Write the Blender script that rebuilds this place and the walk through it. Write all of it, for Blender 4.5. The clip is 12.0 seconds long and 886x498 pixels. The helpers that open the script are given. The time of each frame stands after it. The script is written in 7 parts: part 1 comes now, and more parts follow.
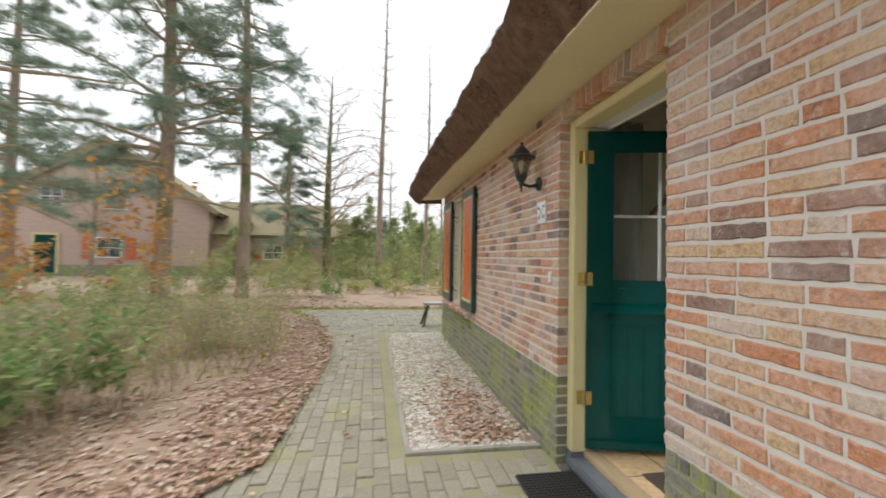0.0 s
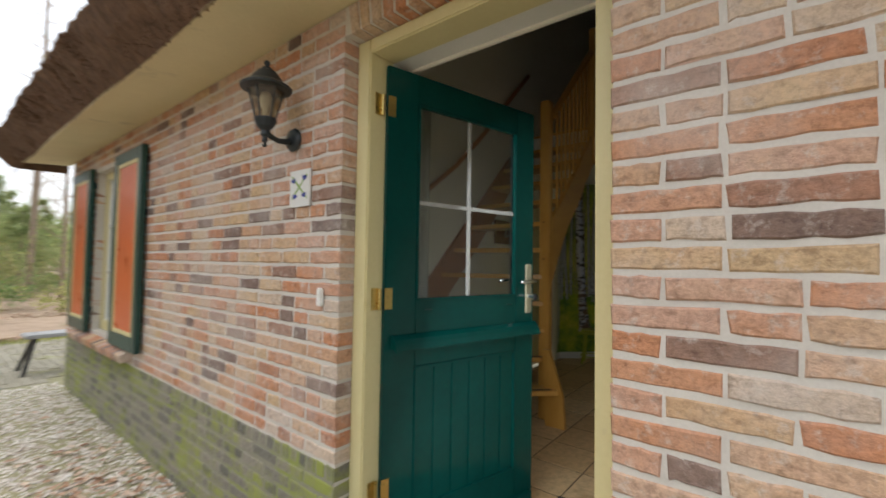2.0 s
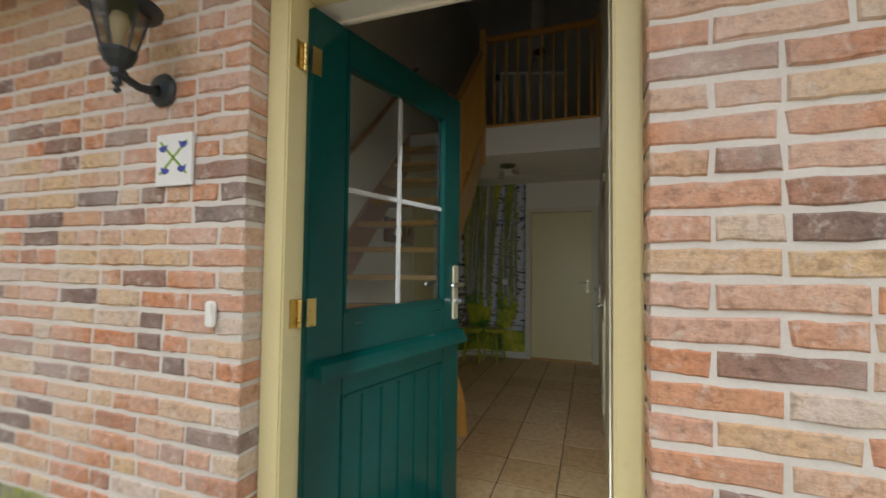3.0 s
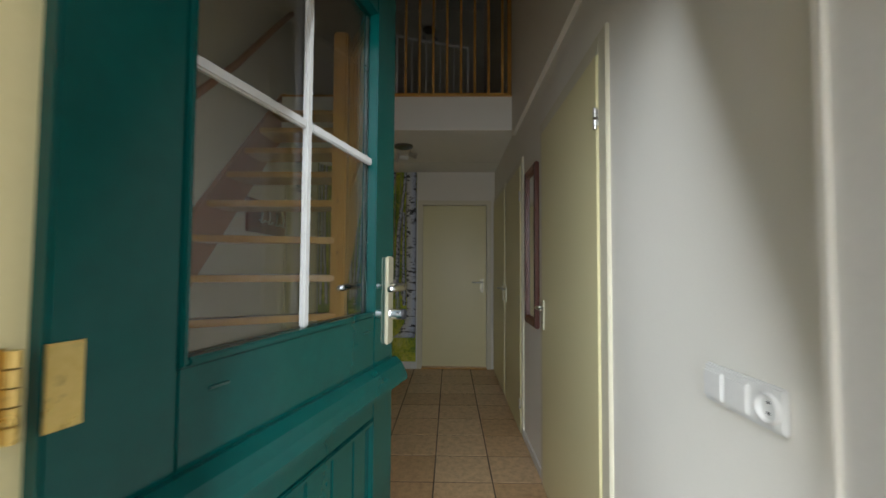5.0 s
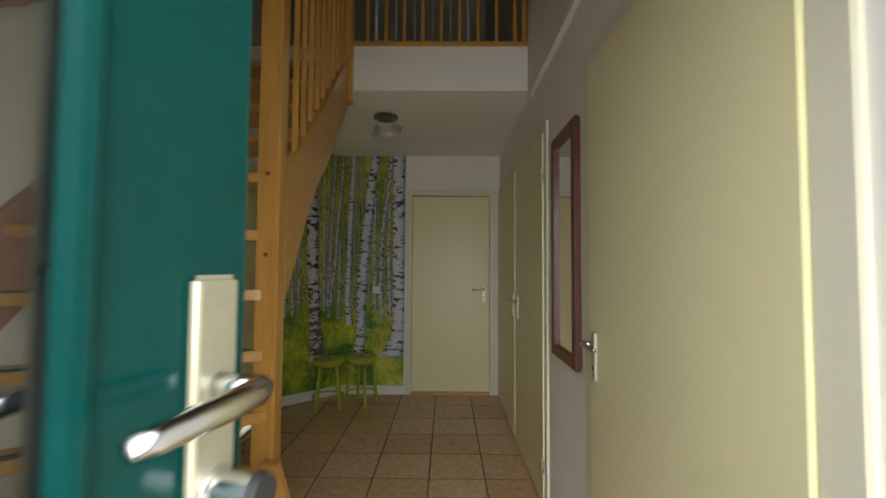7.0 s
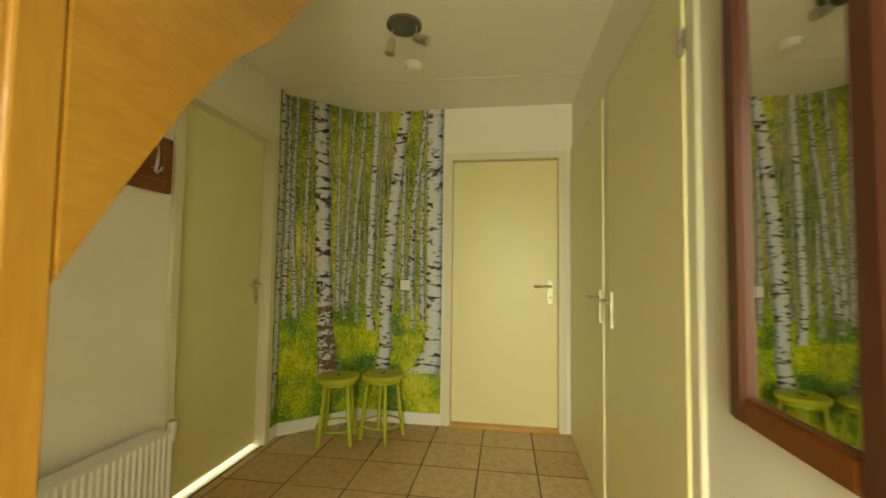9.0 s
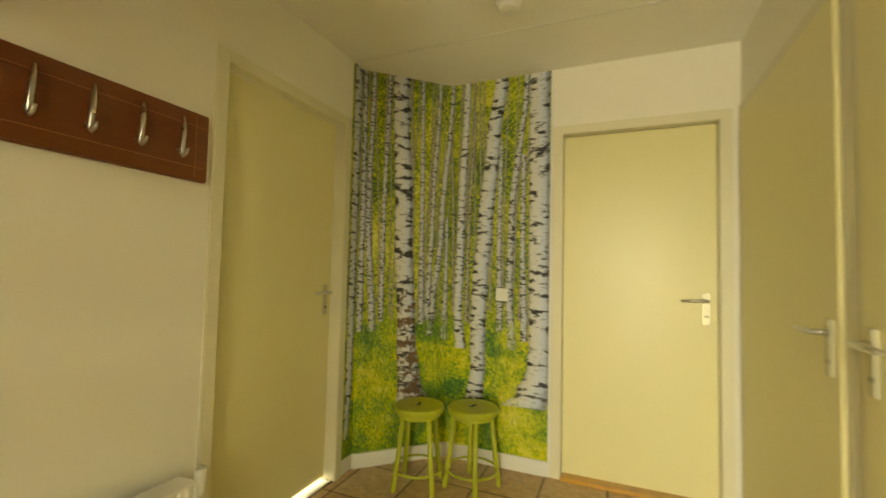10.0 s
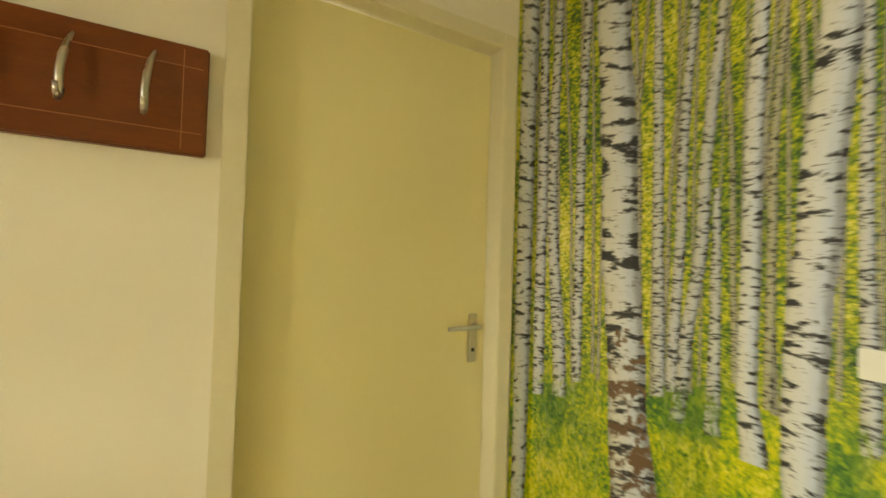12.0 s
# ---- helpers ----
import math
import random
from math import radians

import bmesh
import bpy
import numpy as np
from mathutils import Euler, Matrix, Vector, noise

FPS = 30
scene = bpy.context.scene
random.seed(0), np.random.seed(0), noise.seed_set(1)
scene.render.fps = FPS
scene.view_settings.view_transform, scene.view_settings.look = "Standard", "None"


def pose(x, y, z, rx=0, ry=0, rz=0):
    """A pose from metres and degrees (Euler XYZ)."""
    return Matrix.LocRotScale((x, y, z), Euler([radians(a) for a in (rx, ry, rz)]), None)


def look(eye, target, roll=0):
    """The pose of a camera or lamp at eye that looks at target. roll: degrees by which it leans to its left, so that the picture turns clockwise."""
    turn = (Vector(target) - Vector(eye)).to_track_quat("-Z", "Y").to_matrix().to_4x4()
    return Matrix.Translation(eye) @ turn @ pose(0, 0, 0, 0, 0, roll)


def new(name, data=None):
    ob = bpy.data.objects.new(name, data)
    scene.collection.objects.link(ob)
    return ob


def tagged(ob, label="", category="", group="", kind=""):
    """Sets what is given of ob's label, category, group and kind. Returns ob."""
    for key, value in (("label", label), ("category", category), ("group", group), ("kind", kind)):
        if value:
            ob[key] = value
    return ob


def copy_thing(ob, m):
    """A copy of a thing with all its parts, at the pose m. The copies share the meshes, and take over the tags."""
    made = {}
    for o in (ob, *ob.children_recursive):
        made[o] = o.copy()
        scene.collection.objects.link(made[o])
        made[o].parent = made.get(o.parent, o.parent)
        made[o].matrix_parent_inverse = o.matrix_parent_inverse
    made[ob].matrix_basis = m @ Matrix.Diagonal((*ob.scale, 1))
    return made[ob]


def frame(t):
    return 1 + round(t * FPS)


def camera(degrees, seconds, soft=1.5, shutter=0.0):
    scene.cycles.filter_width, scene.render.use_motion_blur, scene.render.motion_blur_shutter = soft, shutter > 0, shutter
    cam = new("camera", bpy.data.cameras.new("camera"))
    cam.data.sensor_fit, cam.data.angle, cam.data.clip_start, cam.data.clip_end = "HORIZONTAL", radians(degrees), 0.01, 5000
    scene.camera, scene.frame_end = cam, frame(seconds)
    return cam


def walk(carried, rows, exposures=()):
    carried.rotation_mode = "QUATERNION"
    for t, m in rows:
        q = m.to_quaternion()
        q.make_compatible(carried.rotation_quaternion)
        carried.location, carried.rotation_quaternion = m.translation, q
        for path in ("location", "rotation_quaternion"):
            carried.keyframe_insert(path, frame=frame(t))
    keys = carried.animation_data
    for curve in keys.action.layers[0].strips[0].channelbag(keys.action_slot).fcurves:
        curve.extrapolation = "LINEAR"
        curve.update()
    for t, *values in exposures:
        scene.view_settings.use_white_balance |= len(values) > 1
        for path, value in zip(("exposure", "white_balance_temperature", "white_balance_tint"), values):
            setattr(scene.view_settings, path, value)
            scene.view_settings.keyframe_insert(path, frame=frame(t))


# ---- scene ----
cam = camera(93.0, 12.0, soft=1.6, shutter=0.5)
PATH = [
    (0, (-0.039, 0.063, 1.297), (0.294, 2.035, 1.339), 1.0),
    (0.5, (0.02, 0.481, 1.296), (0.667, 2.373, 1.344), 1.1),
    (1, (0.093, 0.849, 1.305), (1.095, 2.579, 1.361), 0.9),
    (1.5, (0.127, 1.129, 1.318), (1.404, 2.667, 1.375), 0.7),
    (2, (0.156, 1.407, 1.321), (1.72, 2.653, 1.393), 0.9),
    (2.5, (0.201, 1.631, 1.322), (1.954, 2.591, 1.397), 0.7),
    (3, (0.265, 1.849, 1.33), (2.15, 2.512, 1.405), 0.7),
    (3.5, (0.349, 2.023, 1.332), (2.308, 2.419, 1.411), 0.7),
    (3.7, (0.393, 2.075, 1.328), (2.369, 2.374, 1.407), 0.7),
    (5.3, (1.120, 2.315, 1.290), (3.118, 2.341, 1.376), 0.3),
    (5.5, (1.203, 2.313, 1.288), (3.201, 2.336, 1.373), 0.3),
    (6, (1.446, 2.319, 1.303), (3.444, 2.334, 1.385), 0.3),
    (6.5, (1.672, 2.314, 1.315), (3.67, 2.324, 1.4), 0.3),
    (7, (1.924, 2.294, 1.336), (3.922, 2.311, 1.422), 0.4),
    (7.2, (2.018, 2.291, 1.34), (4.016, 2.304, 1.429), 0.4),
    (8.8, (2.946, 2.243, 1.218), (4.932, 2.458, 1.32), 0.7),
    (9, (3.068, 2.24, 1.209), (5.044, 2.533, 1.313), 0.8),
    (9.5, (3.374, 2.271, 1.225), (5.305, 2.785, 1.32), 1.0),
    (10, (3.719, 2.348, 1.248), (5.564, 3.114, 1.342), 1.3),
    (10.5, (4.049, 2.387, 1.276), (5.748, 3.438, 1.366), 1.6),
    (11, (4.357, 2.494, 1.297), (5.877, 3.791, 1.37), 1.6),
    (11.5, (4.624, 2.576, 1.324), (5.94, 4.081, 1.382), 1.9),
    (12, (4.87, 2.669, 1.327), (5.878, 4.396, 1.382), 1.7),
]
EXPOSURES = [
    (0, 0.34, 6500, 10), (1, 0.32, 6500, 10), (2.5, 0.52, 6500, 10), (3.7, 0.78, 6400, 10), (5.3, 1.16, 6150, 11.5),
    (7.2, 1.88, 6450, 12), (8.8, 3.0, 10500, -8), (9.5, 3.24, 11500, -4), (10.5, 3.58, 10800, -4), (12, 4.0, 9300, -1),
]
walk(cam, [(t, look(eye, target, roll)) for t, eye, target, roll in PATH], EXPOSURES)

# ---- world and sun: a bright overcast day ----
world = bpy.data.worlds.new("overcast_sky")
scene.world = world
world.use_nodes = True
wn = world.node_tree
sky = wn.nodes.new("ShaderNodeTexSky")
sky.sky_type = "NISHITA"
sky.sun_disc = False
sky.sun_elevation, sky.sun_rotation = radians(57), radians(326)
sky.air_density, sky.dust_density, sky.ozone_density = 1.0, 6.0, 1.0
soft_sky = wn.nodes.new("ShaderNodeMix")
soft_sky.data_type = "RGBA"
soft_sky.inputs[0].default_value = 0.72
soft_sky.inputs[7].default_value = (7.6, 7.9, 8.3, 1)
wn.links.new(sky.outputs[0], soft_sky.inputs[6])
wn.links.new(soft_sky.outputs[2], wn.nodes["Background"].inputs[0])
wn.nodes["Background"].inputs[1].default_value = 0.15
sun = new("sun", bpy.data.lights.new("sun", "SUN"))
sun.data.energy, sun.data.angle, sun.data.color = 1.1, radians(40), (1.0, 0.98, 0.95)
sun.matrix_world = look((-3.0, 4.5, 8.2), (0, 0, 0))

# daylight that the open front door lets into the hall
door_light = new("doorway_daylight", bpy.data.lights.new("doorway_daylight", "AREA"))
door_light.data.shape, door_light.data.size, door_light.data.size_y = "RECTANGLE", 0.78, 2.05
door_light.data.energy, door_light.data.color = 5.1, (0.92, 0.97, 1.0)
door_light.matrix_world = look((1.572, 2.215, 1.10), (3.0, 2.215, 0.52))
door_light.data.spread = radians(130)
# daylight of the room behind the left-hand door, seen only under that door
room_light = new("room_daylight", bpy.data.lights.new("room_daylight", "AREA"))
room_light.data.shape, room_light.data.size, room_light.data.size_y = "RECTANGLE", 1.4, 1.2
room_light.data.energy = 60.0
room_light.matrix_world = look((5.4, 7.4, 1.3), (5.4, 4.0, 0.4))

# ---- materials ----
def node_material(name):
    m = bpy.data.materials.new(name)
    m.use_nodes = True
    return m, m.node_tree, m.node_tree.nodes["Principled BSDF"]


def ramp_node(nt, stops, constant=False):
    r = nt.nodes.new("ShaderNodeValToRGB")
    el = r.color_ramp.elements
    while len(el) < len(stops):
        el.new(0.5)
    for e, (p, c) in zip(el, stops):
        e.position, e.color = p, (*c, 1)
    if constant:
        r.color_ramp.interpolation = "CONSTANT"
    return r


def noise_node(nt, scale, detail=4, rough=0.6, vec=None, stretch=None):
    n = nt.nodes.new("ShaderNodeTexNoise")
    n.inputs["Scale"].default_value, n.inputs["Detail"].default_value, n.inputs["Roughness"].default_value = scale, detail, rough
    if vec is None:
        vec = nt.nodes.new("ShaderNodeNewGeometry").outputs["Position"]
    if stretch:
        mp = nt.nodes.new("ShaderNodeMapping")
        mp.inputs["Scale"].default_value = stretch
        nt.links.new(vec, mp.inputs["Vector"])
        vec = mp.outputs["Vector"]
    nt.links.new(vec, n.inputs["Vector"])
    return n


def mix_colour(nt, mode, fac, a, b):
    m = nt.nodes.new("ShaderNodeMix")
    m.data_type, m.blend_type = "RGBA", mode
    for sock, v in ((m.inputs[0], fac), (m.inputs[6], a), (m.inputs[7], b)):
        if isinstance(v, (int, float)):
            sock.default_value = v
        elif isinstance(v, tuple):
            sock.default_value = (*v, 1)
        else:
            nt.links.new(v, sock)
    return m.outputs[2]


def bump(nt, bsdf, height, strength, distance=0.002):
    b = nt.nodes.new("ShaderNodeBump")
    b.inputs["Strength"].default_value, b.inputs["Distance"].default_value = strength, distance
    nt.links.new(height, b.inputs["Height"])
    nt.links.new(b.outputs[0], bsdf.inputs["Normal"])


def surface(name, c1, c2, scale=6.0, fine=80.0, rough=0.6, bump_strength=0.2, metal=0.0, stretch=None, vary=0.0, island=False, stain=None, coat=0.0, rough_var=0.1, dist=0.002):
    """A plain surface: two colours mixed at a large and a fine scale, with relief and uneven gloss."""
    m, nt, b = node_material(name)
    big = noise_node(nt, scale, 4, 0.6, stretch=stretch)
    small = noise_node(nt, fine, 3, 0.6, stretch=stretch)
    fac = nt.nodes.new("ShaderNodeMath")
    fac.operation = "MULTIPLY_ADD"
    fac.inputs[1].default_value, fac.inputs[2].default_value = 0.4, 0.0
    nt.links.new(small.outputs["Fac"], fac.inputs[0])
    add = nt.nodes.new("ShaderNodeMath")
    add.operation = "MULTIPLY_ADD"
    add.inputs[1].default_value = 0.6
    nt.links.new(big.outputs["Fac"], add.inputs[0])
    nt.links.new(fac.outputs[0], add.inputs[2])
    r = ramp_node(nt, [(0.3, c1), (0.7, c2)])
    nt.links.new(add.outputs[0], r.inputs[0])
    col = r.outputs[0]
    if stain:
        sn = noise_node(nt, stain[1], 5, 0.65)
        sr = ramp_node(nt, [(stain[2], (0, 0, 0)), (stain[2] + 0.14, (1, 1, 1))])
        nt.links.new(sn.outputs["Fac"], sr.inputs[0])
        col = mix_colour(nt, "MIX", sr.outputs[0], col, stain[0])
    if vary:
        src = nt.nodes.new("ShaderNodeNewGeometry").outputs["Random Per Island"] if island else nt.nodes.new("ShaderNodeObjectInfo").outputs["Random"]
        vr = ramp_node(nt, [(0.0, (1 - vary,) * 3), (1.0, (1 + vary * 0.4,) * 3)])
        nt.links.new(src, vr.inputs[0])
        col = mix_colour(nt, "MULTIPLY", 1.0, col, vr.outputs[0])
    nt.links.new(col, b.inputs["Base Color"])
    mr = nt.nodes.new("ShaderNodeMapRange")
    mr.inputs["To Min"].default_value, mr.inputs["To Max"].default_value = max(0.02, rough - rough_var), min(1, rough + rough_var)
    nt.links.new(big.outputs["Fac"], mr.inputs["Value"])
    nt.links.new(mr.outputs[0], b.inputs["Roughness"])
    b.inputs["Metallic"].default_value = metal
    b.inputs["Coat Weight"].default_value = coat
    if bump_strength:
        bump(nt, b, add.outputs[0], bump_strength, dist)
    return m


def pieces(name, stops, rough=0.85, island=False, grain=60.0, bump_strength=0.6, over=None, folds=False):
    """Bricks, tiles and the like: each piece takes its own colour out of the ramp, with grain and chips."""
    m, nt, b = node_material(name)
    src = nt.nodes.new("ShaderNodeNewGeometry").outputs["Random Per Island"] if island else nt.nodes.new("ShaderNodeObjectInfo").outputs["Random"]
    shift = noise_node(nt, 9.0, 3, 0.6)
    ad = nt.nodes.new("ShaderNodeMath")
    ad.operation = "MULTIPLY_ADD"
    ad.inputs[1].default_value, ad.inputs[2].default_value = 0.12, -0.06
    nt.links.new(shift.outputs["Fac"], ad.inputs[0])
    sm = nt.nodes.new("ShaderNodeMath")
    sm.operation = "ADD"
    nt.links.new(src, sm.inputs[0])
    nt.links.new(ad.outputs[0], sm.inputs[1])
    r = ramp_node(nt, stops)
    nt.links.new(sm.outputs[0], r.inputs[0])
    g = noise_node(nt, grain, 5, 0.7)
    gr = ramp_node(nt, [(0.3, (0.62, 0.6, 0.58)), (0.55, (1, 1, 1)), (0.75, (1.18, 1.16, 1.12))])
    nt.links.new(g.outputs["Fac"], gr.inputs[0])
    col = mix_colour(nt, "MULTIPLY", 0.85, r.outputs[0], gr.outputs[0])
    if over:
        on = noise_node(nt, over[1], 5, 0.7)
        top = over[3] if len(over) > 3 else 1.0
        orr = ramp_node(nt, [(over[2], (0, 0, 0)), (over[2] + 0.16, (top, top, top))])
        nt.links.new(on.outputs["Fac"], orr.inputs[0])
        col = mix_colour(nt, "MIX", orr.outputs[0], col, over[0])
    nt.links.new(col, b.inputs["Base Color"])
    b.inputs["Roughness"].default_value = rough
    height = g.outputs["Fac"]
    if folds:
        # creases and dragged sand of hand-moulded clay, with lime bloom between them
        fn = noise_node(nt, 24.0, 5, 0.66, stretch=(1.0, 1.0, 1.5))
        fr = ramp_node(nt, [(0.36, (0.55, 0.50, 0.47)), (0.44, (1, 1, 1)), (0.62, (1.06, 1.06, 1.06))])
        nt.links.new(fn.outputs["Fac"], fr.inputs[0])
        col = mix_colour(nt, "MULTIPLY", 0.6, col, fr.outputs[0])
        wn2 = noise_node(nt, 2.3, 4, 0.6)
        wr = ramp_node(nt, [(0.44, (0, 0, 0)), (0.70, (0.50, 0.50, 0.50))])
        nt.links.new(wn2.outputs["Fac"], wr.inputs[0])
        col = mix_colour(nt, "MIX", wr.outputs[0], col, (0.60, 0.53, 0.48))
        nt.links.new(col, b.inputs["Base Color"])
        hs = nt.nodes.new("ShaderNodeMath")
        hs.operation = "MULTIPLY_ADD"
        hs.inputs[1].default_value = 1.8
        nt.links.new(fn.outputs["Fac"], hs.inputs[0])
        nt.links.new(height, hs.inputs[2])
        height = hs.outputs[0]
    bump(nt, b, height, bump_strength, 0.004)
    return m


def foliage(name, stops):
    """Thin leaves and needles: light passes through them; each takes its own green."""
    m, nt, b = node_material(name)
    r = ramp_node(nt, stops)
    nt.links.new(nt.nodes.new("ShaderNodeNewGeometry").outputs["Random Per Island"], r.inputs[0])
    n = noise_node(nt, 1.3, 3, 0.6)
    nr = ramp_node(nt, [(0.3, (0.75, 0.78, 0.7)), (0.7, (1.15, 1.12, 1.1))])
    nt.links.new(n.outputs["Fac"], nr.inputs[0])
    col = mix_colour(nt, "MULTIPLY", 1.0, r.outputs[0], nr.outputs[0])
    nt.links.new(col, b.inputs["Base Color"])
    b.inputs["Roughness"].default_value = 0.55
    tr, mx = nt.nodes.new("ShaderNodeBsdfTranslucent"), nt.nodes.new("ShaderNodeMixShader")
    nt.links.new(col, tr.inputs[0])
    mx.inputs[0].default_value = 0.6
    nt.links.new(b.outputs[0], mx.inputs[1])
    nt.links.new(tr.outputs[0], mx.inputs[2])
    nt.links.new(mx.outputs[0], nt.nodes["Material Output"].inputs[0])
    return m


BRICK_STOPS = [(0.0, (0.17, 0.12, 0.105)), (0.08, (0.27, 0.17, 0.13)), (0.15, (0.36, 0.20, 0.14)), (0.22, (0.53, 0.23, 0.115)), (0.38, (0.55, 0.285, 0.165)),
               (0.50, (0.57, 0.35, 0.26)), (0.64, (0.58, 0.41, 0.24)), (0.76, (0.53, 0.30, 0.185)), (0.88, (0.58, 0.42, 0.27)), (1.0, (0.58, 0.48, 0.41))]
PALE = ((0.60, 0.53, 0.47), 21.0, 0.54, 0.7)
M_BRICK = pieces("brick_face", BRICK_STOPS, over=PALE, folds=True, bump_strength=0.85)
M_BRICK_STUFF = pieces("brick_face_joined", BRICK_STOPS, island=True, over=PALE, folds=True, bump_strength=0.85)
PLINTH_STOPS = [(0.0, (0.14, 0.135, 0.115)), (0.5, (0.22, 0.205, 0.17)), (1.0, (0.29, 0.265, 0.215))]
M_PLINTH = pieces("plinth_brick_mossy", PLINTH_STOPS, island=True, over=((0.27, 0.30, 0.07), 3.2, 0.46), rough=0.95)
M_MORTAR = surface("mortar", (0.54, 0.505, 0.455), (0.67, 0.63, 0.575), 5, 140, 0.95, 0.5, stain=((0.38, 0.33, 0.26), 2.5, 0.64))
M_MORTAR_DARK = surface("mortar_mossy", (0.20, 0.195, 0.145), (0.33, 0.315, 0.235), 5, 90, 0.95, 0.5, stain=((0.25, 0.29, 0.07), 3, 0.48))
M_CREAM = surface("cream_paint", (0.64, 0.56, 0.29), (0.70, 0.62, 0.34), 3, 60, 0.42, 0.1, stain=((0.5, 0.44, 0.27), 5, 0.68))
M_SOFFIT = surface("cream_board", (0.66, 0.58, 0.34), (0.74, 0.66, 0.41), 3, 50, 0.6, 0.15, stain=((0.45, 0.40, 0.26), 2.5, 0.62))
M_GREEN = surface("green_gloss_paint", (0.0010, 0.042, 0.036), (0.0016, 0.058, 0.050), 4, 30, 0.14, 0.10, rough_var=0.05, dist=0.001)
M_GREEN.node_tree.nodes["Principled BSDF"].inputs["Specular IOR Level"].default_value = 0.3
M_GREEN_EDGE = surface("dark_green_paint", (0.010, 0.045, 0.038), (0.016, 0.065, 0.052), 4, 40, 0.32, 0.12)
M_ORANGE = surface("orange_paint", (0.60, 0.12, 0.035), (0.68, 0.155, 0.05), 4, 40, 0.3, 0.1)
M_WHITE = surface("white_paint", (0.74, 0.73, 0.69), (0.8, 0.79, 0.75), 4, 60, 0.4, 0.08)
M_BAR = surface("aged_white_bar_paint", (0.42, 0.42, 0.40), (0.50, 0.50, 0.475), 4, 60, 0.5, 0.08)
M_PLASTER = surface("white_plaster", (0.80, 0.77, 0.685), (0.85, 0.82, 0.735), 1.5, 260, 0.85, 0.35, dist=0.0012)
M_CEIL = surface("ceiling_paint", (0.83, 0.81, 0.75), (0.87, 0.85, 0.79), 1.5, 180, 0.9, 0.15)
M_DOOR = surface("pale_yellow_door_paint", (0.76, 0.70, 0.40), (0.80, 0.74, 0.44), 1.2, 120, 0.38, 0.05, dist=0.0008)
M_STEEL = surface("brushed_steel", (0.56, 0.55, 0.52), (0.68, 0.67, 0.63), 20, 200, 0.3, 0.03, metal=1.0)
M_CHROME = surface("polished_chrome", (0.72, 0.72, 0.72), (0.78, 0.78, 0.78), 20, 200, 0.14, 0.0, metal=1.0, rough_var=0.04)
M_NICKEL = surface("dark_nickel", (0.20, 0.19, 0.17), (0.30, 0.285, 0.25), 20, 200, 0.22, 0.0, metal=1.0)
M_CHAMPAGNE = surface("champagne_aluminium", (0.50, 0.47, 0.34), (0.58, 0.55, 0.42), 15, 150, 0.42, 0.03, metal=0.7)
M_BRASS = surface("brass", (0.62, 0.45, 0.14), (0.72, 0.55, 0.22), 25, 160, 0.3, 0.1, metal=1.0, stain=((0.35, 0.25, 0.1), 40, 0.6))
M_BLACK = surface("black_rubber", (0.015, 0.015, 0.016), (0.03, 0.03, 0.03), 30, 160, 0.6, 0.3)
M_LANTERN = surface("anthracite_lacquer", (0.012, 0.018, 0.022), (0.022, 0.03, 0.035), 20, 140, 0.4, 0.15)
M_WOOD = surface("varnished_pine", (0.49, 0.235, 0.045), (0.64, 0.355, 0.085), 2.2, 14, 0.32, 0.08, stretch=(1.0, 5.0, 5.0), coat=0.3)
M_WOOD_UP = surface("varnished_pine_upright", (0.49, 0.235, 0.045), (0.64, 0.355, 0.085), 2.2, 14, 0.32, 0.08, stretch=(5.0, 5.0, 0.7), coat=0.3)
M_MAHOGANY = surface("mahogany_veneer", (0.13, 0.032, 0.008), (0.21, 0.056, 0.015), 3, 30, 0.36, 0.05, stretch=(1, 6, 6))
M_MAHOGANY_UP = surface("mahogany_frame", (0.075, 0.022, 0.012), (0.12, 0.036, 0.018), 3, 30, 0.4, 0.05, stretch=(6, 6, 1))
TILE_STOPS = [(0.0, (0.56, 0.36, 0.18)), (0.5, (0.62, 0.42, 0.225)), (1.0, (0.68, 0.49, 0.285))]
M_TILE = pieces("terracotta_tile", TILE_STOPS, rough=0.42, grain=22.0, bump_strength=0.12, over=((0.45, 0.275, 0.135), 4.5, 0.56))
M_GROUT = surface("dark_grout", (0.07, 0.052, 0.036), (0.11, 0.085, 0.06), 8, 120, 0.9, 0.3)
PAVER_STOPS = [(0.0, (0.30, 0.28, 0.215)), (0.5, (0.335, 0.315, 0.245)), (1.0, (0.375, 0.35, 0.275))]
MOSS = ((0.33, 0.36, 0.10), 1.7, 0.55, 0.75)
M_PAVER = pieces("concrete_paver", PAVER_STOPS, rough=0.95, grain=70, over=MOSS)
M_PAVER_STUFF = pieces("concrete_paver_joined", PAVER_STOPS, rough=0.95, grain=70, island=True, over=MOSS)
M_JOINT = surface("mossy_sand", (0.25, 0.25, 0.13), (0.36, 0.33, 0.21), 6, 70, 1.0, 0.6)
M_KERB = surface("grey_edging_concrete", (0.30, 0.285, 0.24), (0.42, 0.40, 0.34), 8, 90, 0.95, 0.4, stain=((0.14, 0.17, 0.05), 4, 0.55))
M_PEBBLE = pieces("white_pebbles", [(0.0, (0.40, 0.33, 0.26)), (0.3, (0.63, 0.57, 0.50)), (1.0, (0.80, 0.77, 0.72))], rough=0.7, island=True, grain=90)
M_LITTER = surface("forest_floor", (0.26, 0.185, 0.125), (0.48, 0.36, 0.26), 3.0, 38, 1.0, 0.9, stain=((0.14, 0.17, 0.05), 1.1, 0.60), dist=0.02)
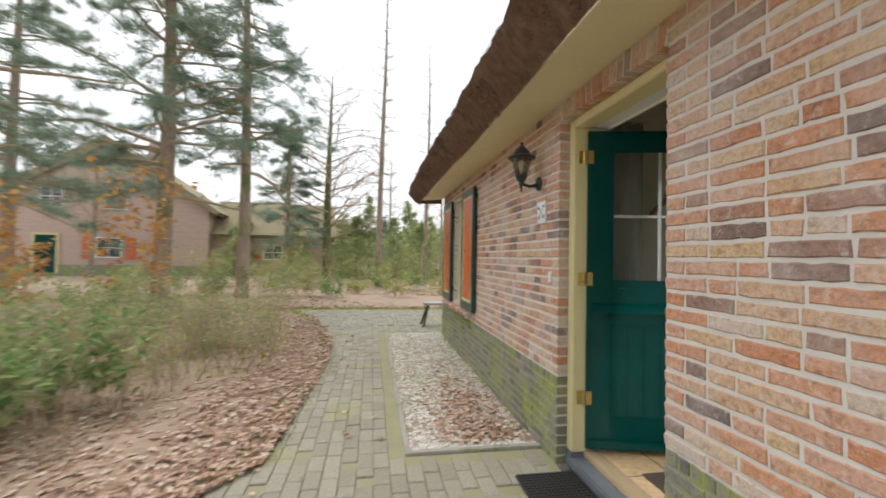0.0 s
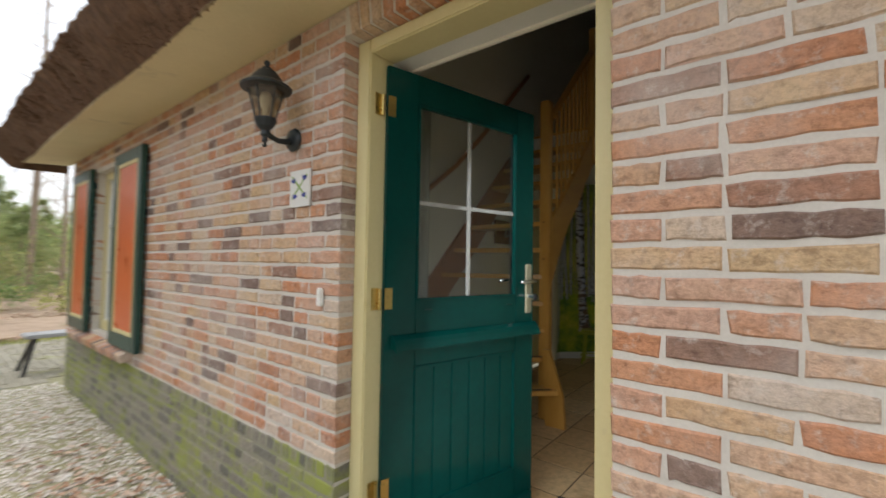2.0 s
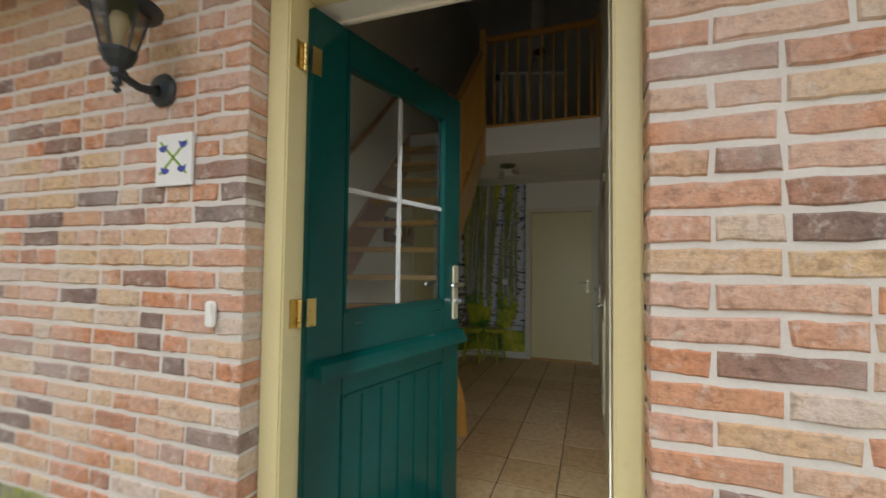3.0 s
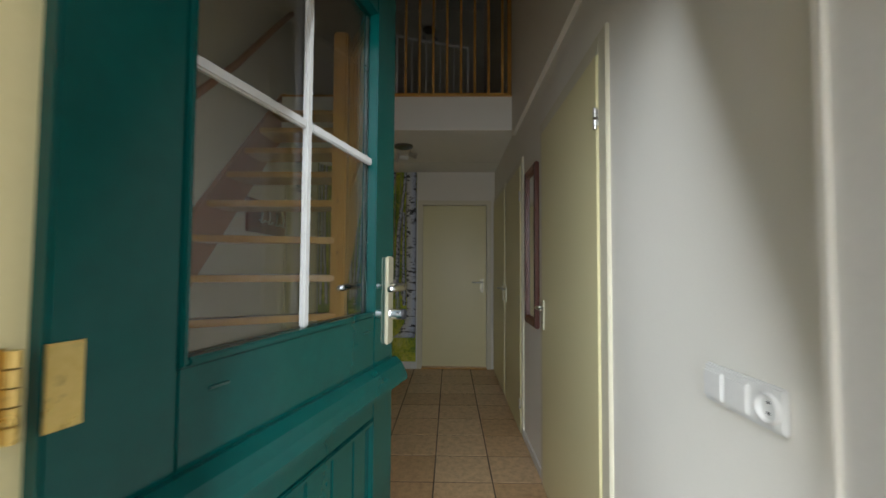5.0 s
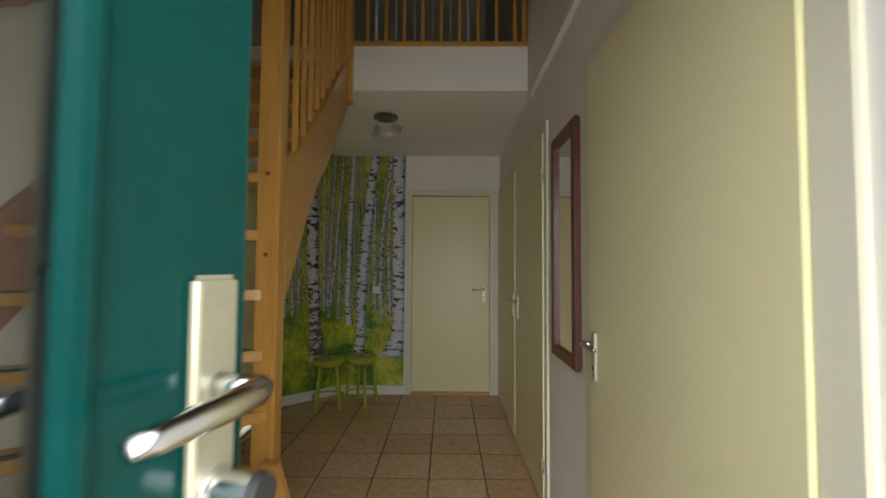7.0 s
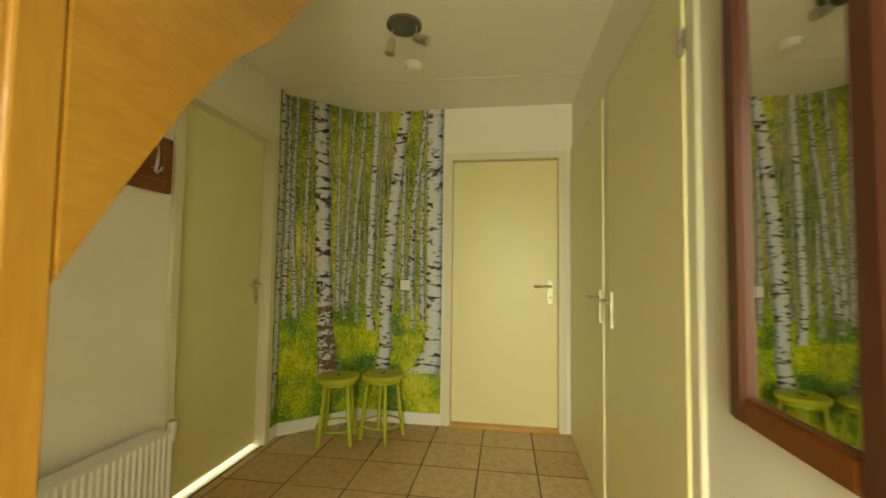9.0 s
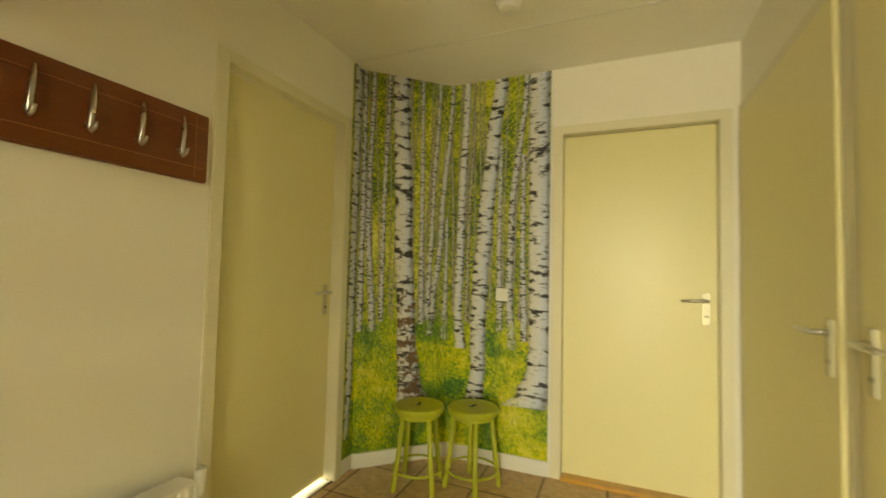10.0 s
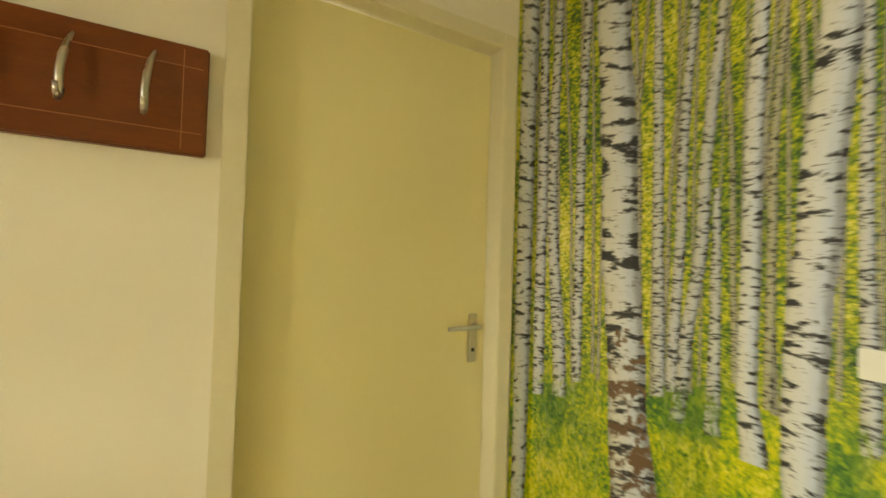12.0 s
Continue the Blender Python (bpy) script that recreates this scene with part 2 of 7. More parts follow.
M_DEADLEAF = pieces("dead_beech_leaves", [(0.0, (0.32, 0.17, 0.09)), (0.5, (0.56, 0.38, 0.27)), (1.0, (0.74, 0.60, 0.48))], rough=0.8, island=True, grain=60)
M_THATCH = surface("thatch_ends", (0.075, 0.042, 0.023), (0.23, 0.13, 0.075), 16, 130, 1.0, 1.0, dist=0.03)
M_REED = surface("weathered_thatch", (0.24, 0.20, 0.12), (0.38, 0.32, 0.19), 6, 60, 1.0, 1.0, stretch=(1, 8, 1), dist=0.03)
M_BARK = surface("pine_bark", (0.21, 0.155, 0.115), (0.44, 0.345, 0.26), 9, 45, 0.95, 0.9, stretch=(1, 1, 0.3), stain=((0.15, 0.17, 0.06), 1.5, 0.52), dist=0.02)
M_TWIG = surface("bare_twigs", (0.30, 0.235, 0.15), (0.52, 0.42, 0.29), 12, 60, 0.95, 0.4)
M_NEEDLE = foliage("pine_needles", [(0.0, (0.14, 0.21, 0.15)), (0.5, (0.25, 0.33, 0.255)), (1.0, (0.36, 0.43, 0.345))])
M_FIR = foliage("young_fir_sprays", [(0.0, (0.25, 0.33, 0.13)), (0.5, (0.39, 0.46, 0.21)), (1.0, (0.51, 0.56, 0.30))])
M_LEAF = foliage("evergreen_leaves", [(0.0, (0.13, 0.25, 0.075)), (0.5, (0.25, 0.38, 0.14)), (1.0, (0.42, 0.50, 0.22))])
M_OAKLEAF = foliage("orange_oak_leaves", [(0.0, (0.46, 0.20, 0.05)), (0.5, (0.62, 0.32, 0.09)), (1.0, (0.72, 0.46, 0.18))])
M_MOSSGRASS = foliage("moss_and_grass", [(0.0, (0.27, 0.33, 0.09)), (0.5, (0.44, 0.46, 0.16)), (1.0, (0.60, 0.56, 0.26))])


def glass_material(name, colour=(1, 1, 1), rough=0.0):
    """A thin pane: mirror-like at a slant, clear otherwise."""
    m, nt, b = node_material(name)
    out = nt.nodes["Material Output"]
    nt.nodes.remove(b)
    t, g, mx, lw, pw = (nt.nodes.new("ShaderNode" + k) for k in ("BsdfTransparent", "BsdfGlossy", "MixShader", "LayerWeight", "Math"))
    t.inputs[0].default_value = (*colour, 1)
    g.inputs["Roughness"].default_value = rough
    lw.inputs[0].default_value = 0.5
    pw.operation, pw.inputs[1].default_value = "POWER", 3.2
    mr = nt.nodes.new("ShaderNodeMapRange")
    mr.inputs["To Min"].default_value, mr.inputs["To Max"].default_value = 0.035, 0.75
    nt.links.new(lw.outputs["Facing"], pw.inputs[0])
    nt.links.new(pw.outputs[0], mr.inputs["Value"])
    nt.links.new(mr.outputs[0], mx.inputs[0])
    nt.links.new(t.outputs[0], mx.inputs[1])
    nt.links.new(g.outputs[0], mx.inputs[2])
    nt.links.new(mx.outputs[0], out.inputs[0])
    return m


M_GLASS = glass_material("window_glass", (0.93, 0.95, 0.94))
M_LAMPGLASS = glass_material("lantern_glass", (0.86, 0.84, 0.78), 0.05)
M_MIRROR = surface("mirror_silver", (0.86, 0.87, 0.86), (0.88, 0.89, 0.88), 2, 5, 0.02, 0.0, metal=1.0, rough_var=0.0)


# ---- building helpers ----
def part(name, bm, material, parent=None, label="", smooth=False):
    me = bpy.data.meshes.new(name)
    bm.normal_update()
    bm.to_mesh(me)
    bm.free()
    for mt in material if isinstance(material, (list, tuple)) else [material]:
        me.materials.append(mt)
    if smooth:
        for p in me.polygons:
            p.use_smooth = True
    ob = new(name, me)
    if parent is not None:
        ob.parent = parent
        ob.matrix_parent_inverse = parent.matrix_basis.inverted()
    if label:
        ob["label"] = label
    return ob


def structure(ob, label, category):
    return tagged(ob, label, category, kind="structure")


def stuff(ob, label="", category=""):
    return tagged(ob, label, category, kind="stuff")


def thing(name, m, label, category, group=""):
    e = new(name)
    e.empty_display_size = 0.1
    e.matrix_basis = m if isinstance(m, Matrix) else pose(*m)
    return tagged(e, label, category, group)


def box(bm, x0, x1, y0, y1, z0, z1, m=None):
    """Adds a closed box to bm."""
    vs = [bm.verts.new((x, y, z)) for x in (x0, x1) for y in (y0, y1) for z in (z0, z1)]
    for f in ((0, 1, 3, 2), (4, 6, 7, 5), (0, 4, 5, 1), (2, 3, 7, 6), (0, 2, 6, 4), (1, 5, 7, 3)):
        bm.faces.new([vs[i] for i in f])
    if m is not None:
        for v in vs:
            v.co = m @ v.co
    return vs


def boxes(*dims, m=None, bevel=0.0, segments=2):
    bm = bmesh.new()
    for d in dims:
        box(bm, *d, m=m)
    if bevel:
        bmesh.ops.bevel(bm, geom=bm.edges[:], offset=bevel, segments=segments, affect="EDGES", clamp_overlap=True)
    return bm


def ring(bm, c, u, v, r, n):
    return [bm.verts.new(c + u * (r * math.cos(2 * math.pi * i / n)) + v * (r * math.sin(2 * math.pi * i / n))) for i in range(n)]


def tube(bm, pts, radii, n=8, cap=True):
    """Adds a tapered round bar along pts."""
    pts = [Vector(p) for p in pts]
    rings = []
    for i, p in enumerate(pts):
        d = (pts[min(i + 1, len(pts) - 1)] - pts[max(i - 1, 0)]).normalized()
        u = d.orthogonal().normalized() if abs(d.z) < 0.99 else Vector((1, 0, 0))
        if i and rings:
            u = (last_u - d * last_u.dot(d)).normalized()
        last_u = u
        rings.append(ring(bm, p, u, d.cross(u), radii[i] if not isinstance(radii, (int, float)) else radii, n))
    for a, b in zip(rings, rings[1:]):
        for i in range(n):
            bm.faces.new((a[i], a[(i + 1) % n], b[(i + 1) % n], b[i]))
    if cap:
        bm.faces.new(rings[0][::-1])
        bm.faces.new(rings[-1])
    return bm


def turned(bm, profile, n=20, m=None):
    """Adds a shape turned round z from (radius, z) pairs."""
    rs = []
    for r, z in profile:
        rs.append([bm.verts.new((m or Matrix()) @ Vector((r * math.cos(2 * math.pi * i / n), r * math.sin(2 * math.pi * i / n), z))) for i in range(n)])
    for a, b in zip(rs, rs[1:]):
        for i in range(n):
            bm.faces.new((a[i], a[(i + 1) % n], b[(i + 1) % n], b[i]))
    bm.faces.new(rs[0][::-1])
    bm.faces.new(rs[-1])
    return bm


def prism(bm, outline, a0, a1, put):
    """Adds a slab with the outline (list of 2D points) between a0 and a1; put(u, v, a) gives the place."""
    lo = [bm.verts.new(put(u, v, a0)) for u, v in outline]
    hi = [bm.verts.new(put(u, v, a1)) for u, v in outline]
    n = len(outline)
    bm.faces.new(lo[::-1])
    bm.faces.new(hi)
    for i in range(n):
        bm.faces.new((lo[i], lo[(i + 1) % n], hi[(i + 1) % n], hi[i]))
    bmesh.ops.recalc_face_normals(bm, faces=bm.faces[:])
    return bm


def wall_with_openings(a0, a1, z0, z1, t0, t1, openings, along):
    """A wall along "x" or "y" from a0 to a1, thick from t0 to t1, with openings (a, b, z, z2)."""
    bm = bmesh.new()
    cuts = sorted({a0, a1, *[o[0] for o in openings], *[o[1] for o in openings]})
    for p, q in zip(cuts, cuts[1:]):
        holes = sorted((o[2], o[3]) for o in openings if o[0] < (p + q) / 2 < o[1])
        z = z0
        spans = []
        for h0, h1 in holes:
            if h0 > z:
                spans.append((z, h0))
            z = h1
        if z < z1:
            spans.append((z, z1))
        for s, e in spans:
            if along == "x":
                box(bm, p, q, t0, t1, s, e)
            else:
                box(bm, t0, t1, p, q, s, e)
    bmesh.ops.remove_doubles(bm, verts=bm.verts[:], dist=1e-5)
    return bm

class Soup:
    """Collects loose triangles for one foliage mesh."""

    def __init__(self):
        self.v, self.f = [], []

    def tuft(self, c, d, rnd, n, length, width):
        for k in range(n):
            q = (d + Vector((rnd.gauss(0, 0.55), rnd.gauss(0, 0.55), rnd.gauss(0, 0.45)))).normalized()
            s = q.cross(Vector((rnd.gauss(0, 1), rnd.gauss(0, 1), rnd.gauss(0, 1)))).normalized() * width
            b = c + Vector((rnd.gauss(0, 0.05), rnd.gauss(0, 0.05), rnd.gauss(0, 0.04)))
            n0 = len(self.v)
            L = length * rnd.uniform(0.6, 1.3)
            self.v += [tuple(b - s), tuple(b + s), tuple(b + q * L)]
            self.f.append((n0, n0 + 1, n0 + 2))

    def leaf(self, c, rnd, length, width):
        t = Euler((rnd.uniform(-0.9, 0.9), rnd.uniform(-0.9, 0.9), rnd.uniform(0, 6.3))).to_matrix()
        n0 = len(self.v)
        for u, v, w in ((-0.5, 0, 0), (0, 0.5, 0.12), (0.5, 0, 0), (0, -0.5, 0.12)):
            self.v.append(tuple(c + t @ Vector((u * length, v * width, w * width))))
        self.f += [(n0, n0 + 1, n0 + 2), (n0, n0 + 2, n0 + 3)]

    def put(self, name, mat, parent):
        me = bpy.data.meshes.new(name)
        me.from_pydata(self.v, [], self.f)
        me.materials.append(mat)
        ob = new(name, me)
        ob.parent = parent
        ob.matrix_parent_inverse = parent.matrix_basis.inverted()
        return ob


# ---- plan of the house ----
X = 1.241            # outer face of the brick front
GROUND = -0.10
RY, LY = 1.73, 3.87  # right and left wall of the hall
FAR = 6.395          # end wall of the hall
CEIL, UPPER = 2.525, 2.83
EDGE = 4.71          # front edge of the landing
OPEN_A, OPEN_B, HEAD = 1.735, 2.815, 2.265   # brick opening of the front door
WIN = (5.78, 6.62, 0.64, 2.16)              # front window
EAVE = 2.39
COURSE = 0.068

# front wall: mortar bed with openings, bricks follow at the end of the file
front = structure(part("wall_front", wall_with_openings(-3.5, 7.64, -0.3, 2.9, X + 0.0050, 1.55, [(OPEN_A - 0.005, OPEN_B + 0.005, -0.3, HEAD + 0.005), WIN], "y"), M_MORTAR),
                  "thick brick front wall with pale mortar joints", "wall")
# inner lining of the front wall
lin = wall_with_openings(RY - 0.1, LY, 0.0, 2.9, 1.551, 1.565, [(1.80, 2.735, -0.1, 2.20)], "y")
structure(part("wall_front_inside", lin, M_PLASTER), "white plastered inner face of the front wall", "wall")
# floor slab and grout bed, tiles follow at the end of the file
structure(part("floor", boxes((1.452, 7.6, RY - 0.02, LY + 0.02, -0.25, -0.0018)), M_GROUT), "hall floor of terracotta tiles with dark grout", "floor")

# right wall with its three door openings
D1 = (2.56, 3.53, 0.0, 2.115)
D2 = (4.30, 5.175, 0.0, 2.11)
D3 = (5.285, 6.33, 0.0, 2.11)


def grow(o, e=0.03):
    """The rough opening that a door frame fills."""
    return (o[0] - e, o[1] + e, o[2], o[3] + e)


rw = wall_with_openings(1.565, FAR + 0.12, 0.0, 2.47, RY - 0.12, RY, [grow(D1), (4.27, 6.355, 0.0, 2.14)], "x")
structure(part("wall_right", rw, M_PLASTER), "white plastered hall wall with three doors", "wall")
structure(part("wall_right_upper", boxes((1.565, 4.69, RY - 0.12, RY + 0.028, 2.47, 6.2), (4.69, 8.2, RY - 0.12, RY, 2.47, 6.2)), M_PLASTER), "white plastered wall above the hall doors", "wall")
# left wall with one door
D4 = (4.967, 5.80, 0.0, 2.10)
lw = wall_with_openings(1.565, 8.3, 0.0, 6.2, LY, LY + 0.12, [grow(D4)], "x")
structure(part("wall_left", lw, M_PLASTER), "white plastered hall wall behind the stairs", "wall")
# end wall with one door
D5 = (1.83, 2.665, 0.0, 2.10)
ew = wall_with_openings(RY - 0.12, LY + 0.12, 0.0, UPPER - 0.02, FAR, FAR + 0.12, [grow(D5)], "y")
structure(part("wall_end", ew, M_PLASTER), "white plastered end wall of the hall with a door", "wall")
# slanted corner wall that carries part of the mural
C0, C1 = Vector((5.975, LY, 0)), Vector((FAR, 3.42, 0))
bm = bmesh.new()
prism(bm, [(C0.x, C0.y), (C1.x, C1.y), (FAR, LY)], 0.0, CEIL, lambda u, v, a: (u, v, a))
structure(part("wall_corner", bm, M_PLASTER), "white slanted wall across the hall corner", "wall")

# ceiling of the rear hall with its landing edge, one mesh with the plate seams
bm = boxes((EDGE, 5.868, RY, LY, CEIL, UPPER), (5.874, FAR, RY, LY, CEIL, UPPER), (5.868, 5.874, RY, LY, CEIL + 0.004, UPPER))
structure(part("ceiling", bm, M_CEIL), "white painted hall ceiling with a plate seam", "ceiling")
structure(part("trim_ceiling_seam", boxes((5.864, 5.878, RY + 0.001, 3.9, CEIL - 0.003, CEIL + 0.002)), M_WHITE), "thin white cover strip on the ceiling seam", "trim")
# upper storey: floor, back wall, sloping roof lining
structure(part("floor_upper", boxes((EDGE + 0.02, 8.2, RY, LY, UPPER, UPPER + 0.03)), M_WOOD), "landing floor of the upper storey", "floor")
structure(part("wall_upper_back", boxes((8.2, 8.32, RY - 0.12, LY + 0.12, UPPER, 6.2)), M_PLASTER), "white back wall of the upper landing", "wall")
bm = bmesh.new()
prism(bm, [(1.50, 2.62), (1.50, 2.74), (5.0, 5.94), (8.4, 5.94), (8.4, 5.82), (5.05, 5.82)], RY - 0.12, LY + 0.12, lambda u, v, a: (u, a, v))
structure(part("ceiling_upper", bm, M_CEIL), "white sloping lining under the thatched roof", "ceiling")
structure(part("floor_side_room", boxes((4.4, 6.6, LY + 0.001, 7.5, -0.19, -0.003)), M_PLASTER), "pale floor of the room behind the left-hand door", "floor")
# plain rooms behind closed doors are sealed by the outer shell
bm = boxes((1.55, 9.0, -3.5, -3.4, -0.3, 2.9), (1.55, 9.0, 7.54, 7.64, -0.3, 2.9), (8.9, 9.0, -3.4, 7.54, -0.3, 2.9), (1.6, 8.9, -3.4, RY - 0.2, -0.3, -0.2), (1.6, 8.9, LY + 0.2, 7.54, -0.3, -0.2))
structure(part("wall_outer", bm, M_MORTAR), "outer shell walls of the house", "wall")

# ---- thatched roof ----
def thatch_roof():
    roof = thing("thatched_roof", (0.8, 2.0, 2.345), "thick brown thatched roof with a cut reed eave", "roof")
    roof["kind"] = "structure"
    # cut eave: dense tufts on a thick sloping body
    rnd = random.Random(4)
    y0, y1, n = -4.2, 8.25, 150
    rows = []
    bm = bmesh.new()
    prof = [(0.86, 2.352), (0.80, 2.42), (0.74, 2.49), (0.68, 2.56), (0.635, 2.615), (0.70, 2.69), (1.5, 3.44), (4.9, 6.6)]
    for i in range(n + 1):
        y = y0 + (y1 - y0) * i / n
        sag = 0.02 * math.sin(y * 1.3) + 0.012 * math.sin(y * 4.1 + 1)
        row = []
        for k, (px, pz) in enumerate(prof):
            j = 0.012 if 0 < k < 6 else 0.0
            end = max(0.0, (y - 7.9) / 0.35) ** 2 * (-0.05 if 0 < k < 6 else 0)
            row.append(bm.verts.new((px + rnd.uniform(-j, j), y + rnd.uniform(-j, j), pz + (sag if k > 1 else sag * 0.3) + rnd.uniform(-j, j) + end)))
        rows.append(row)
    for a, b in zip(rows, rows[1:]):
        for k in range(len(prof) - 1):
            f = bm.faces.new((a[k], b[k], b[k + 1], a[k + 1]))
            f.material_index = 0 if k < 5 else 1
    back = [[bm.verts.new((8.9, y, 6.6)), bm.verts.new((8.9, y, 2.9)), bm.verts.new((1.3, y, 2.9)), bm.verts.new((1.3, y, 2.36))] for y in (y0, y1)]
    for row, bk in ((rows[0], back[0]), (rows[-1], back[1])):
        loop = row + bk
        bm.faces.new(loop if row is rows[-1] else loop[::-1])
    bm.faces.new((rows[0][-1], rows[-1][-1], back[1][0], back[0][0]))
    part("thatch", bm, [M_THATCH, M_REED], roof)
    # loose reed ends along the cut
    bm = bmesh.new()
    for i in range(9000):
        y, s = rnd.uniform(y0, y1 + 0.02), rnd.random()
        x, z = 0.86 + (0.635 - 0.86) * s, 2.352 + (2.615 - 2.352) * s + 0.01 * math.sin(y * 1.3)
        if y > 7.9:
            z -= ((y - 7.9) / 0.35) ** 2 * 0.05
        d = Vector((-0.79, rnd.uniform(-0.25, 0.25), -0.62 + rnd.uniform(-0.2, 0.2))).normalized()
        ln, w = rnd.uniform(0.012, 0.035), rnd.uniform(0.003, 0.006)
        c = Vector((x + 0.01, y, z + 0.008))
        s1 = d.cross(Vector((rnd.uniform(-1, 1), rnd.uniform(-1, 1), rnd.uniform(-1, 1)))).normalized() * w
        s2 = d.cross(s1)
        vs = [bm.verts.new(c + s1), bm.verts.new(c - s1 * 0.5 + s2 * 0.9), bm.verts.new(c - s1 * 0.5 - s2 * 0.9), bm.verts.new(c + d * ln)]
        for f in ((0, 1, 3), (1, 2, 3), (2, 0, 3)):
            bm.faces.new([vs[q] for q in f])
    stuff(part("reed_ends", bm, M_THATCH, roof))
    bm = bmesh.new()
    prism(bm, [(0.855, 2.354), (X + 0.003, EAVE), (X + 0.003, EAVE + 0.018), (0.855, 2.372)], y0 + 0.3, 7.78, lambda u, v, a: (u, a, v))
    part("soffit_board", bm, M_SOFFIT, roof, "cream painted soffit board")
    bm = bmesh.new()
    prism(bm, [(0.845, 2.354), (X, 2.39), (X + 0.2, 2.70), (0.86, 2.40)], 7.78, 7.82, lambda u, v, a: (u, a, v))
    part("gable_board", bm, M_SOFFIT, roof, "cream painted end board")
    return roof


thatch_roof()

# ---- front door: frame, sill, leaf ----
def front_door():
    d = tagged(thing("door_1", (1.39, 2.715, 0), "dark green wooden stable door standing open, with a four-pane window", "door"), kind="structure")
    fr = part("door_frame", boxes((1.315, 1.452, 2.735, OPEN_B, 0.0, HEAD), (1.315, 1.452, OPEN_A, 1.80, 0.0, HEAD), (1.315, 1.452, 1.80, 2.735, 2.205, HEAD), bevel=0.006), M_CREAM, d, "cream painted wooden door frame")
    part("frame_inside", boxes((1.453, 1.555, 2.745, OPEN_B - 0.02, 0.0, HEAD - 0.01), (1.453, 1.555, OPEN_A + 0.02, 1.79, 0.0, HEAD - 0.01), (1.453, 1.555, 1.79, 2.745, 2.212, HEAD - 0.01), bevel=0.003), M_WHITE, d, "white painted inner lining")
    part("frame_foot", boxes((1.312, 1.40, 2.73, OPEN_B - 0.002, -0.09, 0.0), bevel=0.004), surface("blue_stone", (0.09, 0.105, 0.12), (0.14, 0.155, 0.17), 10, 80, 0.7, 0.3), d, "blue-grey stone frame foot")
    part("sill", boxes((1.30, 1.452, OPEN_A, OPEN_B, -0.10, -0.035), bevel=0.01), surface("dark_stone_sill", (0.10, 0.115, 0.13), (0.16, 0.175, 0.19), 10, 80, 0.6, 0.25), d, "grey stone door sill")
    part("threshold", boxes((1.40, 1.50, OPEN_A + 0.01, OPEN_B - 0.01, -0.034, 0.012), bevel=0.006), surface("worn_wood_threshold", (0.30, 0.21, 0.12), (0.44, 0.33, 0.20), 6, 40, 0.6, 0.2, stretch=(6, 1, 6)), d, "worn wooden threshold strip")
    # leaf: local u along its width, v up, w out of its outer face
    ax = Vector((0.972, -0.236, 0)).normalized()
    out = Vector((ax.y, -ax.x, 0))
    L = Matrix(((ax.x, out.x, 0, 1.402), (ax.y, out.y, 0, 2.712), (0, 0, 1, 0), (0, 0, 0, 1)))
    T = 0.045  # thickness, behind the face at w = 0

    def bar(u0, u1, v0, v1, w0=-T, w1=0.0):
        return (u0, u1, w0, w1, v0, v1)
    W = 0.955
    leaf = part("leaf", boxes(bar(0, 0.158, 0.03, 2.18), bar(0.812, W, 0.03, 2.18), bar(0.158, 0.812, 2.045, 2.18), bar(0.158, 0.812, 0.865, 1.155), bar(0.158, 0.812, 0.03, 0.235),
                              bar(0.158, 0.812, 0.235, 0.865, -0.035, -0.012), m=L, bevel=0.0035), M_GREEN, d)
    # tongue-and-groove boards of the lower panel
    for i in range(6):
        u0 = 0.158 + 0.109 * i
        part("panel_board", boxes(bar(u0 + 0.003, u0 + 0.106, 0.237, 0.863, -0.03, -0.006), m=L, bevel=0.004), M_GREEN, leaf)
    # moulding round panel and glass
    for name, (a, b, c, e), w in (("panel_moulding", (0.158, 0.812, 0.235, 0.865), 0.014), ("glazing_bead", (0.158, 0.812, 1.155, 2.045), 0.012)):
        part(name, boxes(bar(a, a + w, c, e, -0.02, 0.007), bar(b - w, b, c, e, -0.02, 0.007), bar(a + w, b - w, c, c + w, -0.02, 0.007), bar(a + w, b - w, e - w, e, -0.02, 0.007), m=L, bevel=0.003), M_GREEN, leaf)
    # drip moulding between the halves, with its curved section
    bm = bmesh.new()
    prism(bm, [(-0.002, 1.012), (0.012, 1.012), (0.03, 0.995), (0.042, 0.975), (0.05, 0.955), (0.05, 0.945), (0.034, 0.945), (0.028, 0.955), (-0.002, 0.955)], 0.035, W + 0.004, lambda u, v, a: L @ Vector((a, u, v)))
    part("drip_moulding", bm, M_GREEN, leaf)
    part("weather_bar", boxes(bar(0.02, W - 0.02, 0.04, 0.10, 0.0, 0.022), m=L, bevel=0.006), M_GREEN, leaf)
    part("stop_slot", boxes(bar(0.21, 0.255, 1.108, 1.118, -0.004, 0.003), m=L, bevel=0.003), M_GREEN_EDGE, leaf)
    part("stop_slot", boxes(bar(0.74, 0.785, 1.108, 1.118, -0.004, 0.003), m=L, bevel=0.003), M_GREEN_EDGE, leaf)
    gl = part("glass_pane", boxes(bar(0.160, 0.810, 1.158, 2.042, -0.026, -0.022), m=L), M_GLASS, leaf, "clear glass")
    gl.visible_shadow = False
    part("glazing_bar", boxes(bar(0.469, 0.489, 1.167, 2.033, -0.021, -0.008), m=L, bevel=0.003), M_BAR, leaf, "white painted glazing bar")
    part("glazing_bar", boxes(bar(0.170, 0.468, 1.588, 1.608, -0.021, -0.008), bar(0.490, 0.800, 1.588, 1.608, -0.021, -0.008), m=L, bevel=0.003), M_BAR, leaf, "white painted glazing bar")
